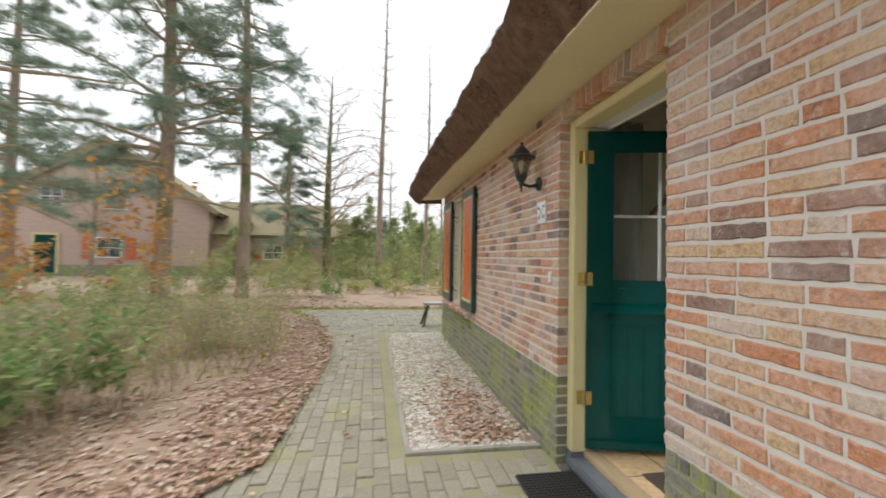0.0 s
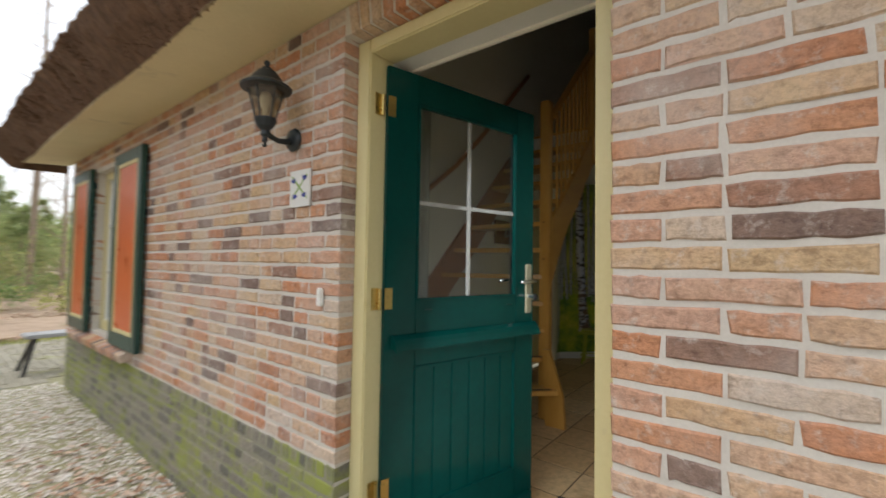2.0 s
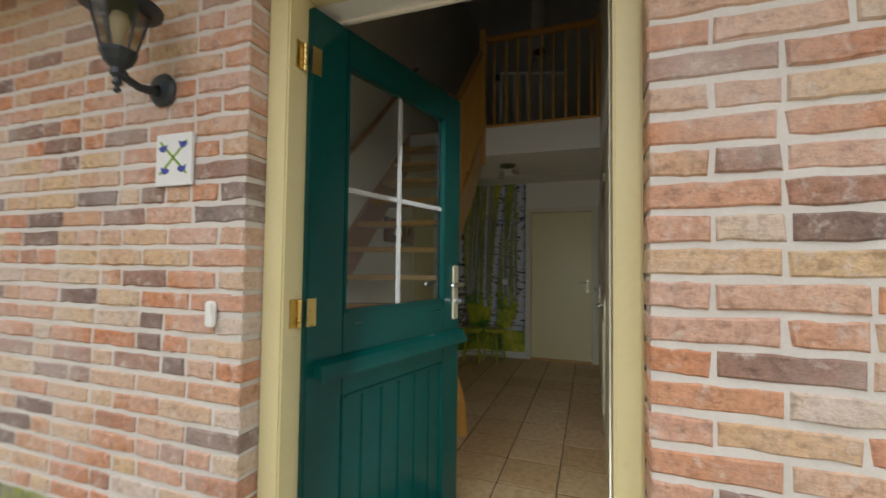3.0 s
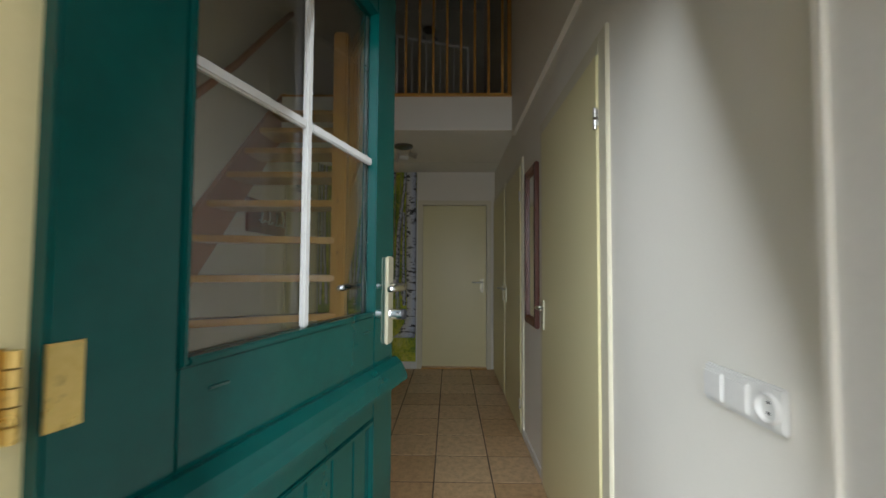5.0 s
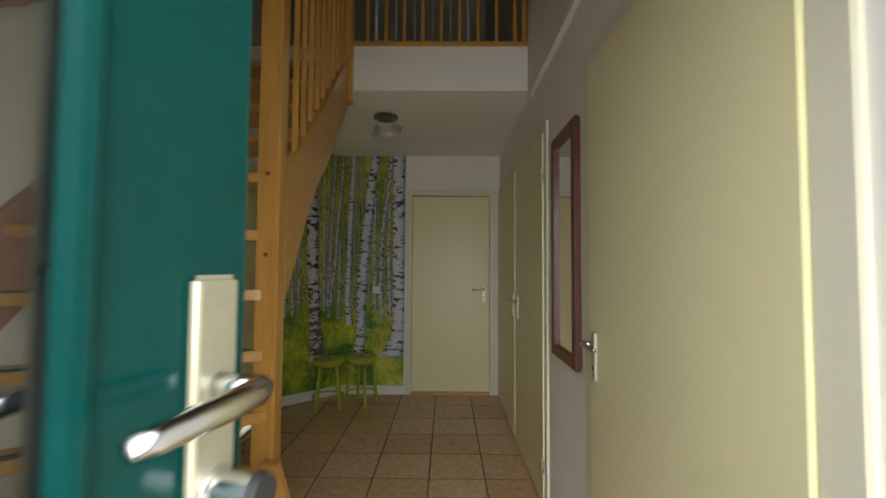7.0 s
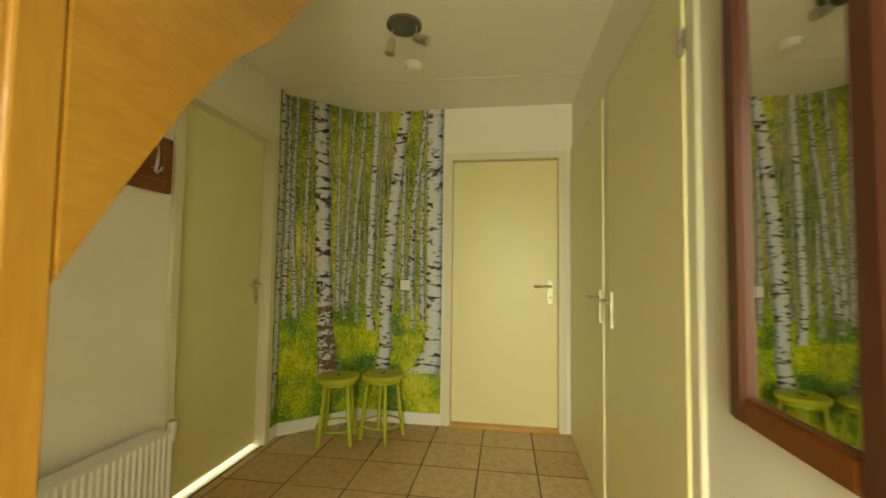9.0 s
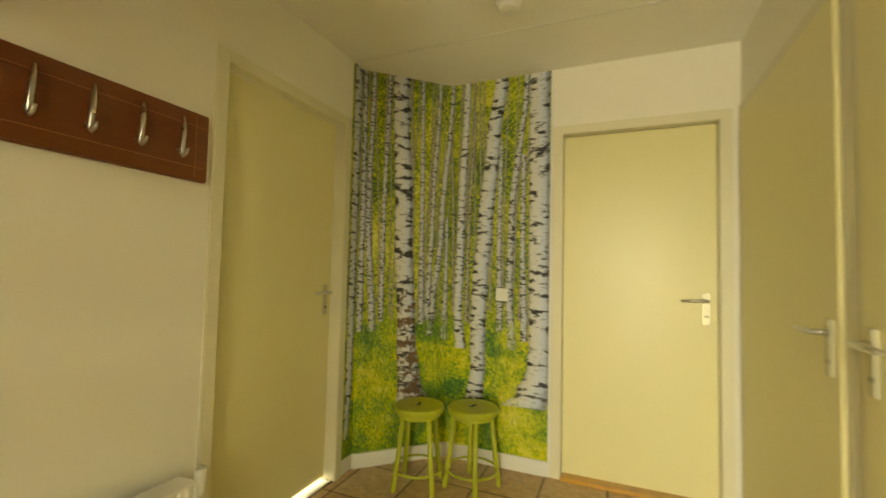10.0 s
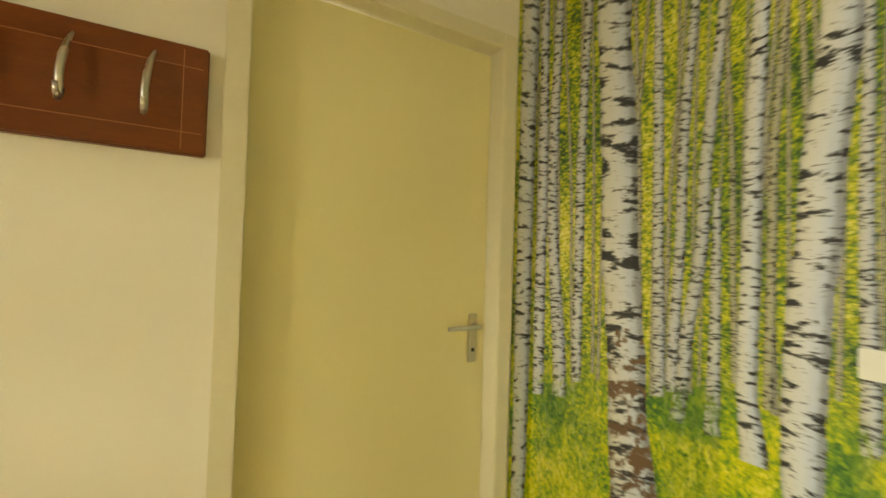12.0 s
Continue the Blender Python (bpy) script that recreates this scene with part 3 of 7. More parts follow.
    part("spacer", boxes(bar(0.160, 0.170, 1.166, 2.034, -0.034, -0.027), bar(0.800, 0.810, 1.166, 2.034, -0.034, -0.027), bar(0.17, 0.80, 1.158, 1.166, -0.034, -0.027), m=L), M_STEEL, leaf, "grey metal glass spacer")
    # lock plate, lever, cylinder knob
    lock = part("lock_plate", boxes(bar(0.884, 0.934, 1.058, 1.328, 0.0, 0.011), m=L, bevel=0.005, segments=3), M_CHAMPAGNE, leaf, "champagne aluminium security plate")
    bm = bmesh.new()
    tube(bm, [L @ Vector(p) for p in ((0.910, 0.008, 1.235), (0.910, 0.05, 1.235))], 0.011, 14)
    tube(bm, [L @ Vector(p) for p in ((0.916, 0.05, 1.235), (0.90, 0.056, 1.235), (0.865, 0.058, 1.234), (0.812, 0.055, 1.232), (0.797, 0.052, 1.231))], [0.009, 0.0115, 0.011, 0.010, 0.008], 14)
    part("lever", bm, M_CHROME, lock, "satin chrome lever", True)
    bm = bmesh.new()
    tube(bm, [L @ Vector(p) for p in ((0.912, 0.01, 1.150), (0.912, 0.016, 1.150), (0.912, 0.05, 1.150), (0.912, 0.052, 1.150))], [0.018, 0.0165, 0.0165, 0.014], 20)
    part("cylinder_knob", bm, M_CHROME, lock, "chrome lock cylinder")
    bm = bmesh.new()
    tube(bm, [L @ Vector(p) for p in ((0.912, 0.050, 1.150), (0.912, 0.058, 1.150))], [0.0172, 0.015], 20)
    part("cylinder_cap", bm, M_BLACK, lock, "black cylinder face")
    bm = bmesh.new()
    tube(bm, [L @ Vector(p) for p in ((0.910, -0.04, 1.235), (0.910, -0.10, 1.235))], 0.010, 12)
    tube(bm, [L @ Vector(p) for p in ((0.916, -0.10, 1.235), (0.86, -0.105, 1.235), (0.79, -0.10, 1.232))], [0.009, 0.011, 0.009], 12)
    part("lever", bm, M_CHROME, leaf, "satin chrome lever", True)
    # brass hinges
    for z in (0.37, 1.17, 2.00):
        h = bmesh.new()
        for k in range(5):
            tube(h, [(1.381, 2.722, z - 0.045 + 0.018 * k), (1.381, 2.722, z - 0.045 + 0.018 * k + 0.016)], 0.0075, 10)
        box(h, 1.346, 1.381, 2.729, 2.733, z - 0.045, z + 0.045)
        box(h, 0.0, 0.036, 0.0005, 0.0035, z - 0.045, z + 0.045, m=L)
        part("hinge", h, M_BRASS, d, "brass butt hinge")
    return d


front_door()

# ---- front window with shutters ----
def front_window():
    y0, y1, z0, z1 = WIN
    w = tagged(thing("window_1", (X + 0.1, (y0 + y1) / 2, z0), "cream framed casement window with small panes", "window"), kind="structure")
    part("window_frame", boxes((X + 0.07, X + 0.17, y0, y0 + 0.07, z0, z1), (X + 0.07, X + 0.17, y1 - 0.07, y1, z0, z1), (X + 0.07, X + 0.17, y0 + 0.07, y1 - 0.07, z0, z0 + 0.09), (X + 0.07, X + 0.17, y0 + 0.07, y1 - 0.07, z1 - 0.07, z1), bevel=0.005), M_CREAM, w)
    ys = [y0 + 0.07, (y0 + y1) / 2, y1 - 0.07]
    zs = [z0 + 0.09, z0 + 0.555, z0 + 1.0, z1 - 0.07]
    sash = part("sash", boxes(*[(X + 0.09, X + 0.13, y - 0.022, y + 0.022, zs[0], zs[-1]) for y in ys], bevel=0.003), M_WHITE, w, "white painted sash")
    for z in zs:
        part("glazing_bar", boxes((X + 0.085, X + 0.128, ys[0], ys[-1], z - 0.014, z + 0.014), bevel=0.003), M_WHITE, sash)
    for a, b in zip(ys, ys[1:]):
        for c, e in zip(zs, zs[1:]):
            g = part("pane", boxes((X + 0.11, X + 0.114, a + 0.02, b - 0.02, c + 0.014, e - 0.014)), M_GLASS, w, "clear glass")
            g.visible_shadow = False
    part("net_curtain", boxes(*[(X + 0.24 + 0.01 * math.sin(k), X + 0.245 + 0.01 * math.sin(k), y0 + 0.02 + 0.04 * k, y0 + 0.062 + 0.04 * k, z0, z1) for k in range(20)]), M_WHITE, w, "pale curtain behind the panes")
    # brick sill: sloping rowlock bricks
    rnd = random.Random(2)
    sill = tagged(thing("window_sill", (X - 0.06, (y0 + y1) / 2, 0.56), "projecting sloping brick window sill", "sill"), kind="structure")
    k = 0
    y = 5.35
    while y < 7.0:
        bm = boxes((-0.135, 0.135, 0, 0.056, -0.034, 0.034), bevel=0.006, segments=1)
        bm.transform(pose(X + 0.045, y, 0.585 + rnd.uniform(-0.003, 0.003), 0, -16, 0))
        part("brick", bm, M_BRICK, sill)
        y += 0.068
    return w


def shutter(y0, y1):
    s = thing("window_shutter", (X, (y0 + y1) / 2, 0.61), "orange panelled shutter with dark green frame and cream beading", "shutter", "shutters of the front window")
    z0, z1 = 0.62, 2.19
    x0, x1 = X - 0.058, X - 0.018
    part("frame", boxes((x0, x1, y0, y0 + 0.085, z0, z1), (x0, x1, y1 - 0.085, y1, z0, z1), (x0, x1, y0 + 0.085, y1 - 0.085, z0, z0 + 0.11), (x0, x1, y0 + 0.085, y1 - 0.085, z1 - 0.09, z1), bevel=0.004), M_GREEN_EDGE, s)
    a, b, c, d = y0 + 0.085, y1 - 0.085, z0 + 0.11, z1 - 0.09
    part("beading", boxes((x0 + 0.004, x1 - 0.01, a, a + 0.03, c, d), (x0 + 0.004, x1 - 0.01, b - 0.03, b, c, d), (x0 + 0.004, x1 - 0.01, a + 0.03, b - 0.03, c, c + 0.03), (x0 + 0.004, x1 - 0.01, a + 0.03, b - 0.03, d - 0.03, d), bevel=0.003), M_CREAM, s, "cream painted beading")
    n = 5
    for i in range(n):
        p = (b - a - 0.06) / n
        part("panel_board", boxes((x0 + 0.012, x1 - 0.008, a + 0.031 + p * i, a + 0.029 + p * (i + 1), c + 0.03, d - 0.03), bevel=0.003), M_ORANGE, s, "orange painted board")
    for z in (0.8, 2.0):
        part("hinge_pin", boxes((x1, X + 0.004, y1 - 0.03 if y0 < 6 else y0 + 0.005, y1 - 0.005 if y0 < 6 else y0 + 0.03, z, z + 0.06), bevel=0.002), M_LANTERN, s, "black iron pin")
    return s


front_window()
shutter(5.115, 5.80)
shutter(6.60, 7.30)

# ---- hall: doors ----
def inside_door(name, label, along, a0, a1, face, sign, top, handle_at, hinge_at, recess=0.0, thresholds=False, frame_w=0.055, lift=0.0):
    """A flush door in a wall along "x" or "y": face is the wall face, sign the way to the room."""
    d = tagged(thing(name, (((a0 + a1) / 2, face, 0) if along == "x" else (face, (a0 + a1) / 2, 0)), label, "door"), kind="structure")

    def b(p, q, t0, t1, z0, z1):
        t0, t1 = sorted((face + sign * t0, face + sign * t1))
        return (p, q, t0, t1, z0, z1) if along == "x" else (t0, t1, p, q, z0, z1)
    f0, f1 = a0 - frame_w, a1 + frame_w
    part("door_frame", boxes(b(f0, a0 + 0.004, -0.11, 0.014, 0, top + frame_w), b(a1 - 0.004, f1, -0.11, 0.014, 0, top + frame_w), b(a0 + 0.004, a1 - 0.004, -0.11, 0.014, top, top + frame_w), bevel=0.004), M_FRAME, d, "cream white painted frame")
    t1 = 0.022 - recess
    leaf = part("leaf", boxes(b(a0 + 0.006, a1 - 0.006, t1 - 0.04, t1, 0.02 if recess > 0.08 else 0.012, top - 0.004), bevel=0.0025), M_DOOR, d)
    s = 1 if handle_at == "high" else -1
    hc = (a1 - 0.062) if handle_at == "high" else (a0 + 0.062)

    def P(a, t, z):
        return (a, face + sign * (t1 + t), z) if along == "x" else (face + sign * (t1 + t), a, z)
    bm = boxes(b(hc - 0.0185, hc + 0.0185, t1, t1 + 0.009, 0.93 + lift, 1.105 + lift), bevel=0.004, segments=2)
    plate = part("lock_plate", bm, M_CHAMPAGNE, leaf, "champagne aluminium handle plate")
    bm = bmesh.new()
    tube(bm, [P(hc, 0.006, 1.062 + lift), P(hc, 0.045, 1.062 + lift)], 0.009, 12)
    tube(bm, [P(hc + s * 0.006, 0.046, 1.062 + lift), P(hc - s * 0.02, 0.05, 1.062 + lift), P(hc - s * 0.07, 0.05, 1.061 + lift), P(hc - s * 0.125, 0.046, 1.06 + lift)], [0.008, 0.0095, 0.009, 0.0075], 12)
    part("lever", bm, M_STEEL, plate, "satin aluminium lever", True)
    bm = bmesh.new()
    tube(bm, [P(hc, 0.008, 0.975 + lift), P(hc, 0.0105, 0.975 + lift)], 0.0075, 12)
    part("keyhole", bm, M_BLACK, plate, "dark keyhole")
    if hinge_at:
        ha = a0 + 0.002 if hinge_at == "low" else a1 - 0.002
        for z in (0.24, 1.86):
            bm = bmesh.new()
            tube(bm, [P(ha, 0.006, z - 0.04), P(ha, 0.006, z - 0.004)], 0.0075, 10)
            tube(bm, [P(ha, 0.006, z + 0.004), P(ha, 0.006, z + 0.04)], 0.0075, 10)
            box(bm, *b(ha - 0.02, ha + 0.02, t1 - 0.001, t1 + 0.002, z - 0.03, z + 0.03))
            part("hinge", bm, M_STEEL, d, "steel lift-off hinge")
    if thresholds:
        part("threshold", boxes(b(a0, a1, -0.1, 0.03, 0.0, 0.022), bevel=0.006), M_WOOD, d, "pine threshold strip")
    return d


M_FRAME = surface("cream_white_frame_paint", (0.70, 0.66, 0.50), (0.75, 0.71, 0.55), 2, 70, 0.4, 0.06)
inside_door("door_2", "pale yellow flush door with lever handle, closed", "x", D1[0], D1[1], RY, 1, D1[3], "high", "low", frame_w=0.075)
inside_door("door_3", "tall pale yellow cupboard door, closed", "x", D2[0], D2[1], RY, 1, D2[3], "high", "low", frame_w=0.0545, lift=0.02)
inside_door("door_4", "pale yellow door beside the cupboard, closed", "x", D3[0], D3[1], RY, 1, D3[3], "low", "", frame_w=0.0545, lift=0.02)
inside_door("door_5", "pale yellow door set back in its frame, light under it", "x", D4[0], D4[1], LY, -1, D4[3], "high", "", recess=0.085, lift=0.035)
inside_door("door_6", "pale yellow door at the end of the hall, closed", "y", D5[0], D5[1], FAR, -1, D5[3], "low", "", recess=0.07, thresholds=True, lift=0.04)

# skirting boards
bm = boxes((3.615, 4.285, RY, RY + 0.012, 0, 0.06), (1.566, 2.54, RY, RY + 0.012, 0, 0.06), bevel=0.003)
structure(part("baseboard_right", bm, M_WHITE), "low white skirting board", "baseboard")
bm = bmesh.new()
n = Vector((-(C0.y - C1.y), -(C1.x - C0.x), 0)).normalized()
prism(bm, [(C0.x - 0.005, LY - 0.002), (C1.x, C1.y), (C1.x, C1.y - 0.004), (FAR - 0.014, C1.y - 0.006), (C0.x - 0.008, LY - 0.016)], 0, 0.09, lambda u, v, a: (u, v, a))
box(bm, FAR - 0.014, FAR - 0.001, 2.735, C1.y - 0.008, 0, 0.09)
structure(part("baseboard_end", bm, M_WHITE), "white skirting board under the mural", "baseboard")
structure(part("trim_mural", boxes((FAR - 0.012, FAR - 0.001, 2.722, 2.737, 0.0, CEIL - 0.02), bevel=0.003), M_WHITE), "white edge strip beside the mural", "trim")

# ---- stairs ----
RISE0, RISE = 0.08, 0.2325
WALL_NOSE = (2.40, 2.66, 2.88, 3.03, 3.18, 3.37, 3.58, 3.80, 4.04, 4.28, 4.52)


def staircase():
    st = tagged(thing("staircase", (3.67, 3.0, 0), "open pine staircase with winding treads, newel post and baluster rail", "staircase"), kind="structure")
    heights = [RISE0 + RISE * k for k in range(1, 12)]
    # front edge of every tread as a line from the newel side to the wall side
    inner = [(3.43, 2.80), (3.52, 2.93), (3.555, 2.98), (3.555, 3.0), (3.555, 3.01), (3.555, 3.02), (3.57, 3.0), (3.80, 2.985), (4.04, 2.985), (4.28, 2.985), (4.52, 2.985)]
    for k, z in enumerate(heights):
        (ax, ay), bx = inner[k], WALL_NOSE[k]
        by = LY - 0.03
        if k + 1 < len(inner):
            (cx, cy), dx = inner[k + 1], WALL_NOSE[k + 1] + 0.03
        else:
            (cx, cy), dx = (EDGE + 0.06, 2.985), EDGE + 0.06
        bm = bmesh.new()
        prism(bm, [(ax, ay), (bx, by), (dx + 0.02, by), (max(cx + 0.03, ax + 0.06), cy)], z - 0.04, z, lambda u, v, a: (u, v, a))
        bmesh.ops.bevel(bm, geom=bm.edges[:], offset=0.006, segments=2, affect="EDGES", clamp_overlap=True)
        t = part("tread", bm, M_WOOD, st)
        # two dark anti-slip strips let into the nosing
        A, B = Vector((ax, ay, z)), Vector((bx, by, z))
        e = (B - A).normalized()
        q = Vector((e.y, -e.x, 0))
        if q.x < 0:
            q = -q
        for off in (0.022, 0.045):
            P0, P1 = A + e * 0.05 + q * off, B - e * 0.05 + q * off
            sb = bmesh.new()
            prism(sb, [(P0.x, P0.y), (P1.x, P1.y), ((P1 + q * 0.008).x, (P1 + q * 0.008).y), ((P0 + q * 0.008).x, (P0 + q * 0.008).y)], z + 0.0003, z + 0.003, lambda u, v, a: (u, v, a))
            part("nosing_strip", sb, M_BLACK, t, "black anti-slip strip")
    # wall string on the back wall
    top = [(2.20, 0.52), (2.45, 0.64), (2.72, 0.88), (2.95, 1.12), (3.11, 1.27), (4.72, 2.84), (4.80, 2.90)]
    low = [(4.80, 2.50), (4.60, 2.32), (3.70, 1.42), (3.33, 1.06), (3.05, 0.72), (2.75, 0.40), (2.45, 0.14), (2.20, 0.0)]
    bm = bmesh.new()
    prism(bm, top + low, LY - 0.034, LY - 0.002, lambda u, v, a: (u, a, v))
    part("wall_string", bm, M_WOOD_RED, st, "reddish pine wall string")
    # outer string between newel and landing, with its curved lower edge
    top = [(3.645, 1.73), (4.138, 2.19), (4.69, 2.77)]
    low = [(4.69, 2.42), (4.45, 2.16), (4.25, 1.92), (4.07, 1.765), (3.914, 1.58), (3.847, 1.48), (3.74, 1.325), (3.645, 1.18)]
    bm = bmesh.new()
    prism(bm, top + low, 2.955, 2.995, lambda u, v, a: (u, a, v))
    bmesh.ops.bevel(bm, geom=[e for e in bm.edges if abs(e.verts[0].co.y - e.verts[1].co.y) < 1e-4], offset=0.004, segments=2, affect="EDGES", clamp_overlap=True)
    part("outer_string", bm, M_WOOD, st)
    # foot board in front of the lowest treads
    bm = bmesh.new()
    prism(bm, [(2.93, 0.0), (2.76, 0.0), (2.78, 0.26), (2.90, 0.62), (2.96, 0.62)], 3.46, 3.495, lambda u, v, a: (a, u, v))
    part("foot_board", bm, M_WOOD_UP, st)
    # newel post with rounded edges, carried up to the rail
    bm = boxes((3.56, 3.65, 2.955, 3.045, 0.0, 2.78), bevel=0.012, segments=3)
    nw = part("newel_post", bm, M_WOOD_UP, st)
    for z in (1.38, 1.70):
        bm = bmesh.new()
        tube(bm, [(3.5595, 3.0, z), (3.557, 3.0, z)], 0.009, 10)
        part("dowel", bm, M_MAHOGANY, nw, "dark wooden dowel plug")
    bm = boxes((4.655, 4.735, 2.93, 3.0, 2.43, 3.92), bevel=0.008)
    part("top_newel", bm, M_WOOD_UP, st)
    # balusters on the outer string and sloping handrail
    for k in range(9):
        x = 3.775 + 0.1 * k
        z = 1.78 + (x - 3.70) * 1.0
        part("baluster", boxes((x - 0.011, x + 0.011, 2.963, 2.987, z - 0.01, z + 0.90), bevel=0.004), M_WOOD_UP, st)
    bm = bmesh.new()
    prism(bm, [(3.65, 2.61), (4.66, 3.62), (4.66, 3.69), (3.65, 2.68)], 2.945, 3.005, lambda u, v, a: (u, a, v))
    bmesh.ops.bevel(bm, geom=bm.edges[:], offset=0.012, segments=2, affect="EDGES", clamp_overlap=True)
    part("handrail", bm, M_WOOD, st)
    # landing edge and balustrade
    part("landing_edge", boxes((EDGE - 0.02, EDGE + 0.05, RY + 0.03, 2.93, UPPER, UPPER + 0.028), bevel=0.005), M_WOOD_Y, st)
    for k in range(9):
        y = 1.84 + 0.125 * k
        part("baluster", boxes((EDGE + 0.0, EDGE + 0.022, y - 0.011, y + 0.011, UPPER + 0.028, 3.79), bevel=0.004), M_WOOD_UP, st)
    part("landing_rail", boxes((EDGE - 0.02, EDGE + 0.045, RY + 0.03, 2.95, 3.79, 3.845), bevel=0.012), M_WOOD_Y, st)
    part("wall_post", boxes((EDGE - 0.005, EDGE + 0.035, RY + 0.03, RY + 0.065, UPPER + 0.028, 3.90), bevel=0.005), M_WOOD_UP, st)
    # curved handrail on the back wall
    bm = bmesh.new()
    tube(bm, [(2.55, 3.64, 1.74), (2.75, 3.76, 1.86), (3.0, 3.80, 2.02), (3.35, 3.80, 2.27), (3.82, 3.80, 2.69), (4.4, 3.80, 3.27), (4.8, 3.80, 3.66)], 0.024, 12)
    rail = part("wall_handrail", bm, M_WOOD_RED, st, "round reddish wall handrail", True)
    for x, z in ((2.95, 1.985), (3.75, 2.62)):
        bm = bmesh.new()
        tube(bm, [(x, 3.80, z - 0.022), (x, 3.81, z - 0.06), (x, LY - 0.001, z - 0.07)], 0.006, 8)
        part("rail_bracket", bm, M_STEEL, rail, "steel rail bracket")
    return st


# pine darker and redder than the treads, for wall string and wall handrail
M_WOOD_RED = surface("reddish_pine", (0.38, 0.17, 0.085), (0.50, 0.24, 0.125), 2.2, 14, 0.4, 0.08, stretch=(1.0, 5.0, 5.0))
M_WOOD_Y = surface("varnished_pine_crosswise", (0.49, 0.235, 0.045), (0.64, 0.355, 0.085), 2.2, 14, 0.32, 0.08, stretch=(5.0, 1.0, 5.0), coat=0.3)
staircase()

# ---- mural ----
def mural():
    """Printed wallpaper of a birch wood, running round the slanted corner."""
    mu = thing("birch_mural", (6.2, 3.4, 0.09), "wallpaper mural of white birch trunks above yellow-green grass", "mural")
    M_BACK = mural_print()
    M_BIRCH = [birch_print("far_birch_print", 0.42, 0.425, (1.0, 0.95, 0.70)), birch_print("birch_print", 0.58, 0.435), birch_print("near_birch_print", 0.68, 0.415), birch_print("rusty_birch_print", 0.68, 0.435, brown=True)]
    d = (C1 - C0).normalized()
    nrm = Vector((-d.y, d.x, 0))
    if nrm.x > 0:
        nrm = -nrm
    L1 = 0.105
    L2 = (C1 - C0).length
    TOTAL = L1 + L2 + (3.42 - 2.737)

    def at(u, off):
        if u <= L1:
            return Vector((C0.x - (L1 - u), LY - off, 0))
        if u <= L1 + L2:
            return C0 + d * (u - L1) + nrm * off
        return Vector((FAR - off, 3.42 - (u - L1 - L2), 0))

    def lift(u, off, z):
        p = at(u, off)
        return (p.x, p.y, z)
    z0, z1 = 0.09, CEIL - 0.002
    # the sheet
    bm = bmesh.new()
    us = [0.0, L1 - 0.003, L1 + 0.003, L1 + L2 - 0.003, L1 + L2 + 0.003, TOTAL]
    fr = [[bm.verts.new(lift(u, 0.003, z)) for z in (z0, z1)] for u in us]
    bk = [[bm.verts.new(lift(u, 0.001, z)) for z in (z0, z1)] for u in us]
    for i in range(5):
        bm.faces.new((fr[i][0], fr[i][1], fr[i + 1][1], fr[i + 1][0]))
        bm.faces.new((bk[i][0], bk[i + 1][0], bk[i + 1][1], bk[i][1]))
        for k in (0, 1):
            bm.faces.new((fr[i][k], fr[i + 1][k], bk[i + 1][k], bk[i][k]))
    part("printed_sheet", bm, M_BACK, mu)
    rnd = random.Random(11)

    def trunk(pts, mat, off, rough=0.035, n=34):
        """pts: (u centre, width, z) from top to bottom; drawn as one flat printed shape that follows the corner."""
        rows = []
        for i in range(n + 1):
            z = pts[0][2] + (pts[-1][2] - pts[0][2]) * i / n
            for p, q in zip(pts, pts[1:]):
                if q[2] <= z + 1e-6 and z <= p[2] + 1e-6:
                    f = (p[2] - z) / max(1e-6, p[2] - q[2])
                    f = f * f * (3 - 2 * f)
                    u, w = p[0] + (q[0] - p[0]) * f, p[1] + (q[1] - p[1]) * f
            e = rough * w
            a, b = u - w / 2 + rnd.uniform(-e, e), u + w / 2 + rnd.uniform(-e, e)
            rows.append((z, max(0.002, min(a, TOTAL - 0.006)), max(0.005, min(b, TOTAL - 0.001)), u, w))
        brk = [c for c in (L1, L1 + L2) if min(r[1] for r in rows) < c < max(r[2] for r in rows)]
        bm = bmesh.new()
        uv = bm.loops.layers.uv.new("bark")
        mean = sum(r[4] for r in rows) / len(rows)
        grid, spot = [], {}
        for z, a, b, u, w in rows:
            cs = [a] + [min(max(c, a + 0.0005), b - 0.0005) for c in brk] + [b]
            line = []
            for c in cs:
                v = bm.verts.new(lift(c, off, z))
                spot[v] = ((c - u) / w + 0.5, z / mean)
                line.append(v)
            grid.append(line)
        for r0, r1 in zip(grid, grid[1:]):
            for i in range(len(r0) - 1):
                face = bm.faces.new((r0[i], r1[i], r1[i + 1], r0[i + 1]))
                for lp in face.loops:
                    lp[uv].uv = spot[lp.vert]
        part("printed_trunk", bm, mat, mu)

    FARB, MID, MAIN, RUST = M_BIRCH
    # many thin far trunks
    for k in range(34):
        u = 0.02 + (TOTAL - 0.04) * ((k * 0.618034) % 1.0)
        w = rnd.uniform(0.008, 0.020)
        lean = rnd.uniform(-0.05, 0.06)
        base = rnd.uniform(0.86, 1.0)
        trunk([(u + lean, w * 0.75, z1), (u, w, base + 0.5), (u - lean * 0.3, w * 1.15, base)], FARB, 0.0035 + 0.00004 * k, 0.05, 22)
